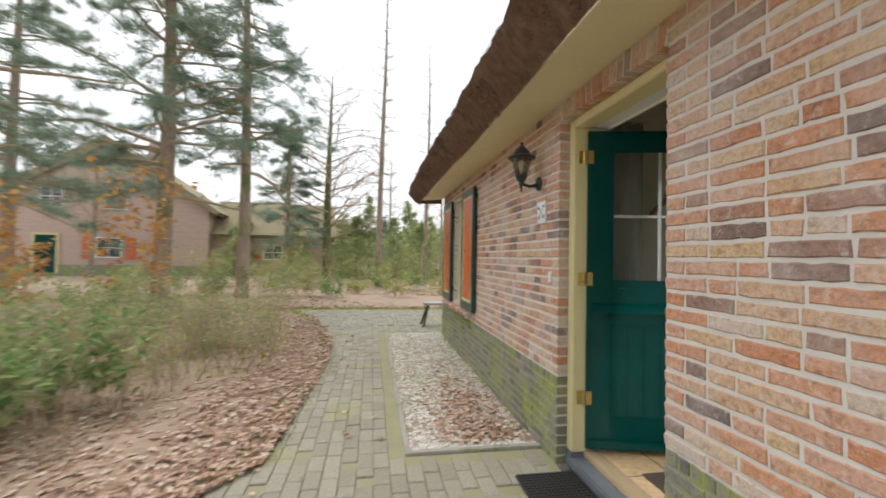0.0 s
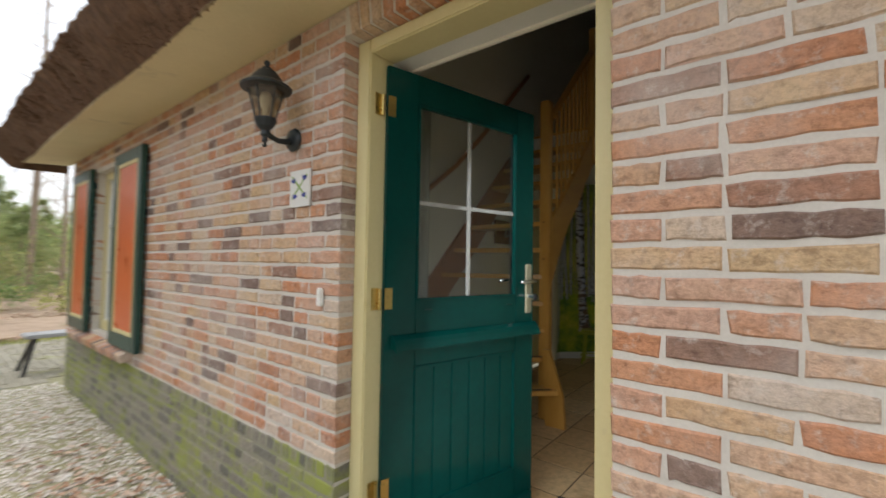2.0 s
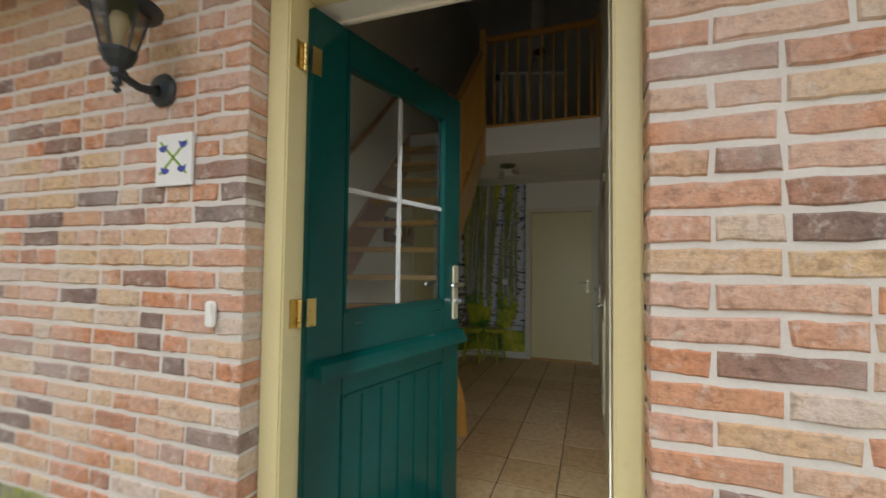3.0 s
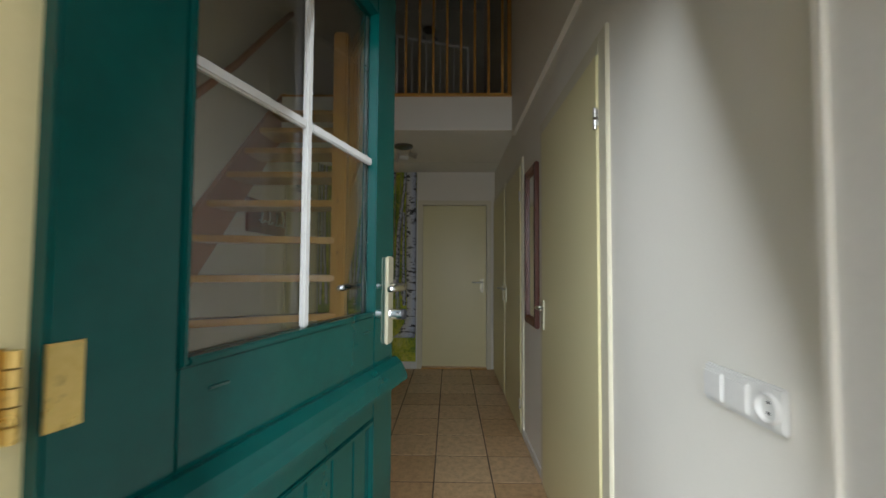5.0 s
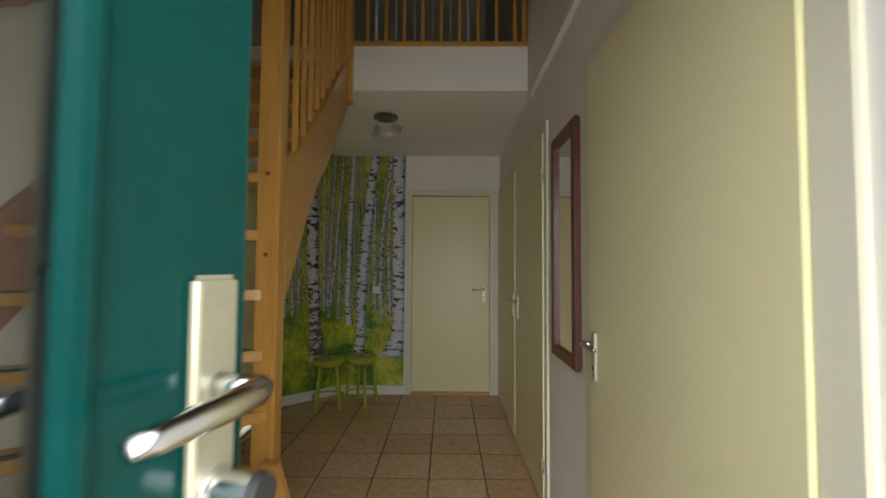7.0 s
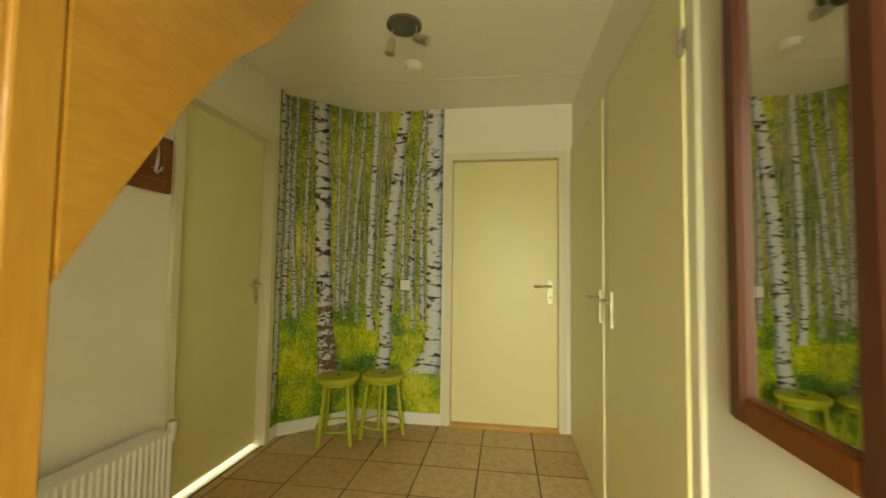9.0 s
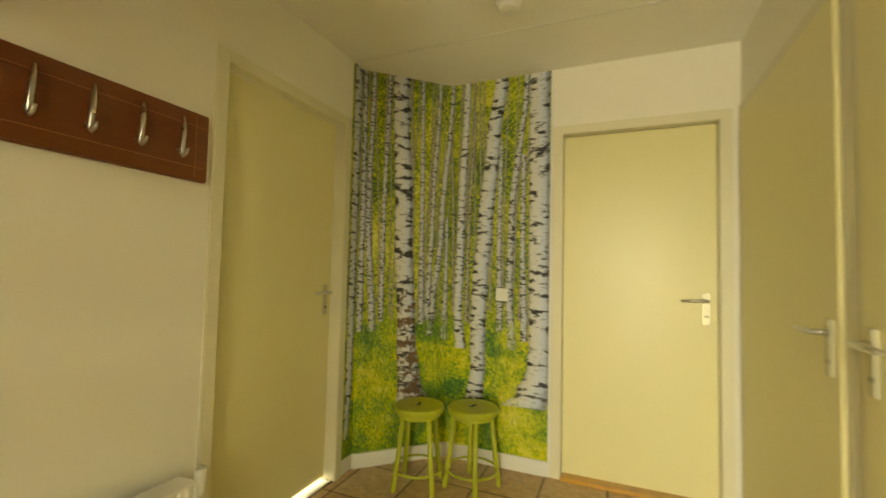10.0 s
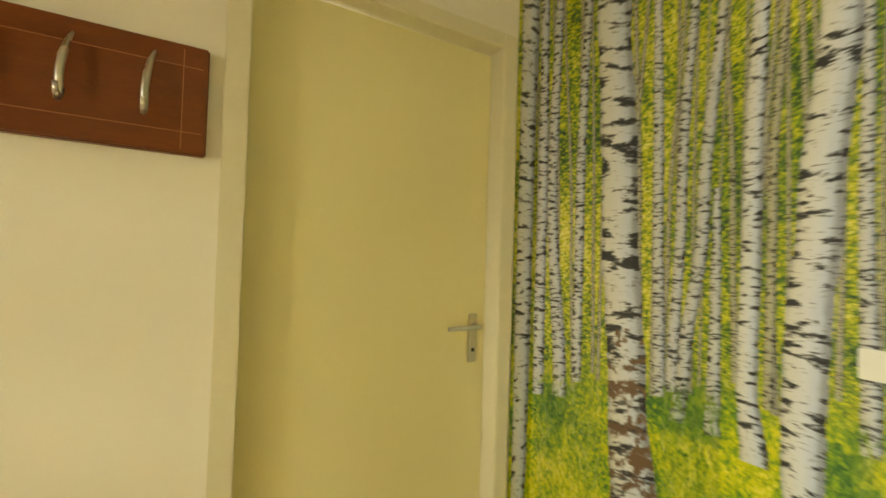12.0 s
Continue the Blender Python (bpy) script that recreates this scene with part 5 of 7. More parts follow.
def curtain():
    c = thing("door_curtain", (1.80, 3.05, 0.05), "pale grey-white hanging curtain in soft folds", "curtain")
    bm = bmesh.new()
    rows = []
    for z in (0.03, 0.8, 1.6, 2.35):
        row = []
        for i in range(61):
            f = i / 60
            x = 1.60 + 0.40 * f
            y = 2.98 + 0.035 * math.sin(f * 34 + 0.4 * z) + 0.01 * math.sin(f * 71)
            row.append((x, y, z))
        rows.append(row)
    front = [[bm.verts.new(p) for p in r] for r in rows]
    back = [[bm.verts.new((p[0], p[1] + 0.003, p[2])) for p in r] for r in rows]
    for g in (front, back):
        for a, b in zip(g, g[1:]):
            for i in range(60):
                bm.faces.new((a[i], a[i + 1], b[i + 1], b[i]))
    part("cloth", bm, surface("pale_curtain_cloth", (0.36, 0.35, 0.31), (0.45, 0.44, 0.39), 5, 300, 0.95, 0.3), c, smooth=True)
    bm = bmesh.new()
    tube(bm, [(1.57, 2.98, 2.36), (2.04, 2.98, 2.36)], 0.009, 10)
    part("rod", bm, M_STEEL, c, "thin steel rod")


def stair_gate():
    g = thing("stair_gate", (5.2, 2.6, UPPER + 0.03), "white barred stair gate standing behind the landing rail", "gate")
    z0, z1 = UPPER + 0.034, 3.62
    M = pose(5.1, 2.86, 0, 0, 0, -72)
    part("gate_frame", boxes((0, 0.022, -0.011, 0.011, z0, z1), (0.758, 0.78, -0.011, 0.011, z0, z1), (0.022, 0.758, -0.011, 0.011, z0 + 0.03, z0 + 0.055), (0.022, 0.758, -0.011, 0.011, z1 - 0.025, z1), m=M, bevel=0.003), M_WHITE, g)
    for k in range(9):
        bm = bmesh.new()
        x = 0.09 + 0.075 * k
        tube(bm, [M @ Vector((x, 0, z0 + 0.054)), M @ Vector((x, 0, z1 - 0.024))], 0.007, 8)
        part("bar", bm, M_WHITE, g)
    for z in (z1 - 0.10, z0 + 0.06):
        part("latch", boxes((-0.05, -0.002, -0.014, 0.014, z, z + 0.07), m=M, bevel=0.003), M_LANTERN, g, "dark latch fitting")


def doormat():
    d = thing("doormat", (1.09, 2.37, GROUND), "black ribbed rubber doormat on the pavers", "doormat")
    bm = boxes((0.89, 1.285, 1.95, 2.66, GROUND + 0.006, GROUND + 0.02), bevel=0.004)
    part("base", bm, M_BLACK, d)
    bm = bmesh.new()
    for i in range(13):
        for j in range(24):
            x, y = 0.912 + 0.03 * i, 1.967 + 0.0292 * j
            box(bm, x - 0.010, x + 0.010, y - 0.010, y + 0.010, GROUND + 0.0195, GROUND + 0.027)
    stuff(part("rubber_studs", bm, M_BLACK, d))


wall_mirror()
coat_rack()
radiator()
st = stool()
st.matrix_basis = pose(5.975, 3.412, 0, 0, 0, 12)
copy_thing(st, pose(6.085, 3.118, 0, 0, 0, -20))
ceiling_spot(5.19, 2.78, CEIL, "brushed steel ceiling lamp with swivelling spots, unlit", -10)
ceiling_spot(6.9, 2.62, 4.72, "dark ceiling spotlight over the landing, unlit", 20)
bm = boxes((6.8, 7.0, 2.52, 2.72, 4.72, 5.83))
structure(part("trim_roof_post", bm, M_PLASTER), "plastered roof trimmer above the landing", "trim")
smoke_detector(5.63, 2.83)
switch_strip()
mural_socket()
curtain()
stair_gate()
doormat()
bm = boxes((1.60, 2.50, 1.95, 2.40, -0.002, 0.012), bevel=0.004)
mat_in = thing("entrance_mat", (2.0, 2.2, 0), "dark brown entrance mat inside the front door", "doormat")
part("pile", bm, surface("brown_mat_pile", (0.045, 0.032, 0.024), (0.09, 0.065, 0.05), 12, 200, 1.0, 0.9), mat_in)

# ---- things on the front wall ----
def wall_lantern():
    w = thing("wall_lantern", (X, 3.16, 1.85), "black six-sided wall lantern on a curved arm", "wall lamp")
    cx, cy = X - 0.155, 3.15
    bm = bmesh.new()
    turned(bm, [(0.005, 0.0), (0.052, 0.002), (0.055, 0.010), (0.045, 0.022), (0.022, 0.03)], 22, pose(X - 0.002, 3.16, 1.885, 0, -90, 0))
    bm.transform(pose(0, 0, 0))
    part("wall_plate", bm, M_LANTERN, w)
    bm = bmesh.new()
    tube(bm, [(X - 0.02, 3.16, 1.88), (X - 0.05, 3.158, 1.868), (X - 0.09, 3.155, 1.862), (X - 0.13, 3.152, 1.872), (cx, cy, 1.895)], [0.020, 0.014, 0.012, 0.012, 0.014], 12)
    part("arm", bm, M_LANTERN, w, smooth=True)
    bm = bmesh.new()
    turned(bm, [(0.004, 1.818), (0.011, 1.826), (0.006, 1.838), (0.014, 1.846), (0.010, 1.862), (0.020, 1.872), (0.018, 1.89), (0.036, 1.908), (0.046, 1.932), (0.048, 1.942), (0.040, 1.946)], 12, pose(cx, cy, 0))
    part("bowl", bm, M_LANTERN, w)
    bm = bmesh.new()
    turned(bm, [(0.040, 1.945), (0.074, 2.078), (0.071, 2.078), (0.037, 1.946)], 6, pose(cx, cy, 0, 0, 0, 30))
    part("glass", bm, M_LAMPGLASS, w, "clear slightly smoked lantern glass")
    for k in range(6):
        a = radians(60 * k + 30)
        bm = bmesh.new()
        tube(bm, [(cx + 0.041 * math.cos(a), cy + 0.041 * math.sin(a), 1.944), (cx + 0.076 * math.cos(a), cy + 0.076 * math.sin(a), 2.08)], 0.0035, 6)
        part("cage_bar", bm, M_LANTERN, w)
    bm = bmesh.new()
    turned(bm, [(0.092, 2.070), (0.106, 2.072), (0.108, 2.080), (0.094, 2.090), (0.078, 2.100), (0.060, 2.124), (0.040, 2.150), (0.026, 2.158), (0.020, 2.168), (0.009, 2.172), (0.009, 2.180), (0.014, 2.186), (0.012, 2.196), (0.004, 2.202)], 24, pose(cx, cy, 0))
    part("hood", bm, M_LANTERN, w)
    bm = bmesh.new()
    turned(bm, [(0.012, 1.95), (0.014, 1.985), (0.024, 2.01), (0.026, 2.035), (0.018, 2.055), (0.006, 2.06)], 16, pose(cx, cy, 0))
    part("bulb", bm, surface("opal_bulb", (0.62, 0.56, 0.45), (0.70, 0.64, 0.52), 6, 30, 0.3, 0.0), w, "unlit opal bulb", True)


def number_tile():
    t = thing("ceramic_wall_tile", (X, 3.10, 1.57), "white ceramic wall tile painted with green branches and blue birds", "tile")
    glaze = surface("white_glaze", (0.70, 0.70, 0.68), (0.77, 0.77, 0.74), 5, 60, 0.12, 0.03)
    part("glazed_tile", boxes((X - 0.012, X - 0.001, 3.022, 3.178, 1.570, 1.738), bevel=0.002), glaze, t)
    green = surface("green_glaze", (0.16, 0.30, 0.03), (0.24, 0.38, 0.05), 20, 60, 0.3, 0.0)
    blue = surface("blue_glaze", (0.03, 0.04, 0.22), (0.06, 0.08, 0.36), 20, 60, 0.3, 0.0)
    for a in (42, -42):
        bm = boxes((-0.0006, 0.0006, -0.078, 0.078, -0.004, 0.004))
        bm.transform(pose(X - 0.0128, 3.10, 1.660, a, 0, 0))
        part("painted_stroke", bm, green, t, "green painted branch")
    for y, z, s in ((3.060, 1.700, 1), (3.145, 1.690, -1), (3.135, 1.618, 1), (3.062, 1.622, -1)):
        bm = bmesh.new()
        o = [(-0.020, 0.002), (-0.008, 0.010), (0.006, 0.008), (0.018, 0.014), (0.014, -0.002), (0.004, -0.012), (-0.010, -0.008)]
        prism(bm, [(s * p, q) for p, q in o], X - 0.0136, X - 0.0122, lambda u, v, a, y=y, z=z: (a, y + u, z + v))
        part("painted_bird", bm, blue, t, "blue painted bird")


def bell_push():
    b = thing("bell_push", (X, 2.925, 1.13), "small white plastic door bell push", "door bell")
    part("housing", boxes((X - 0.018, X - 0.001, 2.908, 2.944, 1.135, 1.212), bevel=0.005, segments=3), M_WHITE, b)
    part("button", boxes((X - 0.0215, X - 0.017, 2.915, 2.937, 1.178, 1.203), bevel=0.0018), M_WHITE, b)


def trestle():
    """A folding garden bench seen end-on beyond the house corner."""
    t = thing("garden_bench", (1.25, 8.75, GROUND), "folded grey garden bench with dark splayed legs", "bench")
    dark = surface("dark_bench_lacquer", (0.02, 0.02, 0.02), (0.045, 0.045, 0.045), 12, 60, 0.4, 0.1)
    part("seat", boxes((1.02, 2.6, 8.5, 8.86, 0.33, 0.375), bevel=0.012), surface("grey_bench_top", (0.30, 0.31, 0.33), (0.42, 0.43, 0.45), 9, 60, 0.3, 0.1), t, "pale grey seat board")
    for x in (1.1, 2.5):
        for s in (-1, 1):
            bm = bmesh.new()
            y = 8.68
            prism(bm, [(-0.02, 0.0), (0.02, 0.0), (0.025, 0.44), (-0.025, 0.44)], x - 0.02 - 0.09, x + 0.02 - 0.09, lambda u, v, a, s=s: (a + (0.44 - v) * -0.28 + 0.12, y + s * (0.05 + (0.44 - v) * 0.38) + u, GROUND + v))
            part("leg", bm, dark, t, "dark splayed leg")


wall_lantern()
number_tile()
bell_push()
trestle()

# ---- grounds ----
def edge_x(y):
    """Left edge of the paving."""
    pts = [(-4, -3.2), (1.6, -2.6), (2.2, -1.7), (2.6, -1.15), (3.05, -0.82), (5.9, -0.68), (7.2, -0.75), (8.6, -1.05), (10.2, -1.5), (11.4, -2.1)]
    for (a, p), (b, q) in zip(pts, pts[1:]):
        if a <= y <= b:
            return p + (q - p) * (y - a) / (b - a)
    return pts[-1][1]


# one sheet of woodland ground to the horizon
bm = bmesh.new()
ticks = [-900, -300, -100, -50, -30, -20, -14, -10] + [-8 + 0.8 * i for i in range(41)] + [28, 34, 42, 60, 100, 300, 900]
grid = {}
for x in ticks:
    for y in ticks:
        paved = (edge_x(y) - 0.25 < x < 8.5 and -4.5 < y < 11.6) or (1.0 < x < 9.2 and y < 8)
        h = 0.0 if paved else 0.10 * noise.noise(Vector((x * 0.4, y * 0.4, 0))) + 0.03 * noise.noise(Vector((x * 1.3, y * 1.3, 3)))
        base = GROUND - 0.06 if paved else GROUND - 0.005 + 0.05 * min(1, max(0, abs(x - edge_x(y)) / 2 if x < edge_x(y) else 1))
        grid[x, y] = bm.verts.new((x, y, base + (0 if paved else max(-0.04, h))))
for xa, xb in zip(ticks, ticks[1:]):
    for ya, yb in zip(ticks, ticks[1:]):
        bm.faces.new((grid[xa, ya], grid[xb, ya], grid[xb, yb], grid[xa, yb]))
structure(part("ground", bm, M_LITTER, smooth=True), "woodland ground under brown leaf litter", "ground")

# gravel bed beside the wall
bm = boxes((0.27, X + 0.01, 3.12, 7.95, GROUND - 0.08, GROUND - 0.035))
bed = structure(part("gravel_bed", bm, M_KERB), "bed of white pebbles along the wall", "gravel")
part("edging", boxes((0.225, 0.265, 3.06, 7.95, GROUND - 0.08, GROUND + 0.012), (0.265, X, 3.06, 3.115, GROUND - 0.08, GROUND + 0.012), bevel=0.006), M_KERB, bed, "grey concrete edging strip")


def pebbles():
    rnd = random.Random(5)
    verts, faces = [], []
    for k in range(13000):
        f = rnd.random() ** 1.5
        y = 3.13 + 4.8 * f
        x = rnd.uniform(0.275, X - 0.005)
        r = rnd.uniform(0.008, 0.020)
        z = GROUND - 0.03 + rnd.uniform(0.0, 0.022)
        rx, ry, rz = r * rnd.uniform(0.8, 1.5), r * rnd.uniform(0.7, 1.2), r * rnd.uniform(0.5, 0.8)
        a = rnd.uniform(0, 6.3)
        c, s = math.cos(a), math.sin(a)
        n0 = len(verts)
        for dx, dy, dz in ((1, 0, 0), (0, 1, 0), (-1, 0, 0), (0, -1, 0), (0, 0, 1), (0, 0, -1), (0.7, 0.7, 0.5), (-0.7, 0.7, 0.5), (-0.7, -0.7, 0.5), (0.7, -0.7, 0.5)):
            px, py = dx * rx, dy * ry
            verts.append((x + px * c - py * s, y + px * s + py * c, z + dz * rz))
        for q in ((0, 6, 9), (6, 1, 7), (7, 2, 8), (8, 3, 9), (6, 7, 4), (7, 8, 4), (8, 9, 4), (9, 6, 4), (0, 1, 6), (1, 2, 7), (2, 3, 8), (3, 0, 9)):
            faces.append([n0 + i for i in q])
    me = bpy.data.meshes.new("pebbles")
    me.from_pydata(verts, [], faces)
    me.materials.append(M_PEBBLE)
    ob = new("pebbles", me)
    ob.parent = bed
    stuff(ob, "white and buff pebbles")


pebbles()


def fallen_leaves(name, count, place, seed, label, size=(0.035, 0.075)):
    rnd = random.Random(seed)
    verts, faces = [], []
    for k in range(count):
        p = place(rnd)
        if p is None:
            continue
        x, y, z = p
        L, a = rnd.uniform(*size), rnd.uniform(0, 6.3)
        w = L * rnd.uniform(0.45, 0.65)
        t = Euler((rnd.uniform(-0.5, 0.5), rnd.uniform(-0.5, 0.5), a)).to_matrix()
        curl = rnd.uniform(0.1, 0.45) * w
        n0 = len(verts)
        for u, v, q in ((-0.5, 0, 0), (-0.15, 0.5, 1), (0.25, 0.42, 0.8), (0.55, 0, 0.1), (0.25, -0.42, 0.8), (-0.15, -0.5, 1), (0.05, 0, 0)):
            r = t @ Vector((u * L, v * w, q * curl))
            verts.append((x + r.x, y + r.y, z + abs(r.z) * 0.8 + 0.004))
        for f in ((0, 6, 1), (1, 6, 2), (2, 6, 3), (3, 6, 4), (4, 6, 5), (5, 6, 0)):
            faces.append([n0 + i for i in f])
    me = bpy.data.meshes.new(name)
    me.from_pydata(verts, [], faces)
    me.materials.append(M_DEADLEAF)
    return stuff(new(name, me), label, "leaves")


def on_litter(r):
    y = 1.2 + 9 * r.random() ** 1.4
    x = edge_x(y) + 0.1 - 4.6 * r.random() ** 1.5
    return x, y, GROUND + 0.03 * r.random()


def far_litter(r):
    y = 11.5 + 9 * r.random() ** 1.5
    return r.uniform(-9, 7), y, GROUND + 0.05 * r.random()


def on_gravel(r):
    return min(1.2, max(0.3, r.gauss(0.86, 0.21))), 3.2 + abs(r.gauss(0, 1.0)), GROUND - 0.005 + 0.015 * r.random()


def on_path(r):
    y = r.uniform(1.5, 11)
    return edge_x(y) + abs(r.gauss(0, 0.5)), y, GROUND + 0.003


fallen_leaves("leaf_litter", 21000, on_litter, 1, "thick brown fallen leaves beside the path")
fallen_leaves("far_leaf_litter", 6500, far_litter, 2, "brown fallen leaves under the trees", (0.06, 0.13))
fallen_leaves("leaves_on_gravel", 820, on_gravel, 3, "dry brown leaves lying on the pebbles")
fallen_leaves("leaves_on_path", 90, on_path, 6, "a few dry leaves on the pavers")


def blades(name, count, place, seed, label, mat=None, size=(0.03, 0.09), width=0.006):
    rnd = random.Random(seed)
    verts, faces = [], []
    for k in range(count):
        x, y, z = place(rnd)
        h, a, l = rnd.uniform(*size), rnd.uniform(0, 6.3), rnd.uniform(-0.6, 0.6)
        w = width * rnd.uniform(0.6, 1.4)
        n0 = len(verts)
        c, s = math.cos(a), math.sin(a)
        verts += [(x - c * w, y - s * w, z), (x + c * w, y + s * w, z), (x + s * l * h, y - c * l * h, z + h)]
        faces.append((n0, n0 + 1, n0 + 2))
    me = bpy.data.meshes.new(name)
    me.from_pydata(verts, [], faces)
    me.materials.append(mat or M_MOSSGRASS)
    return stuff(new(name, me), label, "grass")


def path_edge(r):
    y = r.uniform(1.4, 11.4)
    return edge_x(y) + r.gauss(0, 0.10), y, GROUND - 0.01


def plaza_edge(r):
    return r.uniform(-3.2, 7), 11.55 + r.gauss(0, 0.18), GROUND - 0.01


def undergrowth(r):
    y = 5 + 10 * r.random()
    return edge_x(min(y, 11)) - 0.6 - 8 * r.random(), y, GROUND


blades("path_moss", 5000, path_edge, 8, "moss and short grass along the path edge", size=(0.01, 0.05))
blades("far_moss", 5000, plaza_edge, 9, "yellow-green moss strip behind the paving", size=(0.02, 0.07), width=0.014)
blades("undergrowth", 9000, undergrowth, 10, "green grass tufts between the leaves", size=(0.05, 0.2), width=0.01)


# ---- trees and shrubs ----
def limb(bm, start, d, length, r, rnd, n=5, droop=0.0, bend=0.18, sides=5):
    pts, p = [start.copy()], start.copy()
    for i in range(n):
        d = (d + Vector((rnd.gauss(0, bend), rnd.gauss(0, bend), rnd.gauss(0, bend * 0.6) - droop))).normalized()
        p = p + d * (length / n)
        pts.append(p.copy())
    tube(bm, pts, [r * (1 - 0.85 * i / n) for i in range(n + 1)], sides, cap=False)
    return pts


def pine(x, y, height, r, first, seed, label, reach=2.6, whorls=16, dense=1.0, lean=(0, 0)):
    """A Scots pine or fir: tapered trunk, drooping limbs, needle tufts."""
    rnd = random.Random(seed)
    t = thing("pine_tree", (x, y, GROUND), label, "tree", "pines along the path")
    bm = bmesh.new()
    pts = [Vector((x + lean[0] * f + 0.06 * math.sin(5 * f + seed), y + lean[1] * f, GROUND - 0.05 + height * f)) for f in (0, 0.03, 0.12, 0.25, 0.4, 0.55, 0.7, 0.85, 1)]
    tube(bm, pts, [r * k for k in (1.45, 1.15, 1.0, 0.92, 0.82, 0.68, 0.5, 0.3, 0.05)], 12)
    part("trunk", bm, M_BARK, t, smooth=True)
    bm, soup = bmesh.new(), Soup()
    for w in range(whorls):
        f = first + (0.97 - first) * (w + rnd.uniform(-0.3, 0.3)) / whorls
        i = min(int(f * 8), 7)
        c = pts[0].lerp(pts[-1], f)
        for k in range(rnd.randint(3, 5)):
            a = rnd.uniform(0, 6.3)
            ln = reach * (1.15 - f) * rnd.uniform(0.6, 1.25)
            d = Vector((math.cos(a), math.sin(a), rnd.uniform(-0.15, 0.35)))
            lp = limb(bm, c + Vector((0, 0, rnd.uniform(-0.2, 0.2))), d, ln, 0.012 + 0.016 * ln, rnd, 6, 0.06)
            for q, p in enumerate(lp[2:]):
                for s in range(max(1, int((2 + q) * dense))):
                    sd = (d + Vector((rnd.gauss(0, 0.9), rnd.gauss(0, 0.9), rnd.gauss(0, 0.25)))).normalized()
                    e = p + sd * rnd.uniform(0.15, 0.55) * (0.5 + ln * 0.2)
                    for fr in (0.35, 0.65, 1.0):
                        soup.tuft(p.lerp(e, fr), sd * 0.6, rnd, 10, 0.21, 0.0085)
    stuff(part("limbs", bm, M_TWIG, t))
    stuff(soup.put("crown", M_NEEDLE, t), "blue-green needle crown")
    return t


def bare_tree(x, y, height, r, seed, label, first=0.25, spread=0.5, count=34, moss=False, branch_len=0.24):
    """A leafless tree with fine branches."""
    rnd = random.Random(seed)
    t = thing("bare_tree", (x, y, GROUND), label, "tree", "bare trees in the wood")
    bm = bmesh.new()
    pts = [Vector((x + 0.12 * math.sin(4 * f + seed) * height * 0.05, y + 0.1 * math.sin(3 * f), GROUND - 0.05 + height * f)) for f in (0, 0.04, 0.15, 0.3, 0.45, 0.6, 0.75, 0.9, 1)]
    tube(bm, pts, [r * k for k in (1.4, 1.1, 1.0, 0.9, 0.75, 0.6, 0.42, 0.22, 0.04)], 10)
    part("trunk", bm, M_BARK if not moss else M_MOSSBARK, t, smooth=True)
    bm = bmesh.new()
    for k in range(count):
        f = first + (0.98 - first) * k / count
        c = pts[0].lerp(pts[-1], f)
        a = k * 2.4 + rnd.uniform(-0.4, 0.4)
        ln = height * branch_len * (1.2 - f) * rnd.uniform(0.7, 1.2)
        d = Vector((math.cos(a), math.sin(a), spread + rnd.uniform(-0.2, 0.2)))
        lp = limb(bm, c, d, ln, r * 0.32 * (1.15 - f), rnd, 6, -0.02, 0.16)
        for p in lp[1:]:
            for s in range(3):
                sd = (d + Vector((rnd.gauss(0, 0.7), rnd.gauss(0, 0.7), rnd.gauss(0.1, 0.5)))).normalized()
                sp = limb(bm, p, sd, ln * rnd.uniform(0.25, 0.5), r * 0.09 * (1.2 - f), rnd, 3, 0, 0.2, 3)
                for q in sp[1:]:
                    limb(bm, q, (sd + Vector((rnd.gauss(0, 0.7), rnd.gauss(0, 0.7), rnd.gauss(0, 0.5)))).normalized(), ln * 0.16, r * 0.045 * (1.2 - f), rnd, 2, 0, 0.1, 3)
    stuff(part("branches", bm, M_TWIG, t))
    return t


M_MOSSBARK = surface("mossy_bark", (0.085, 0.10, 0.035), (0.20, 0.20, 0.085), 6, 40, 0.95, 0.8, dist=0.02)


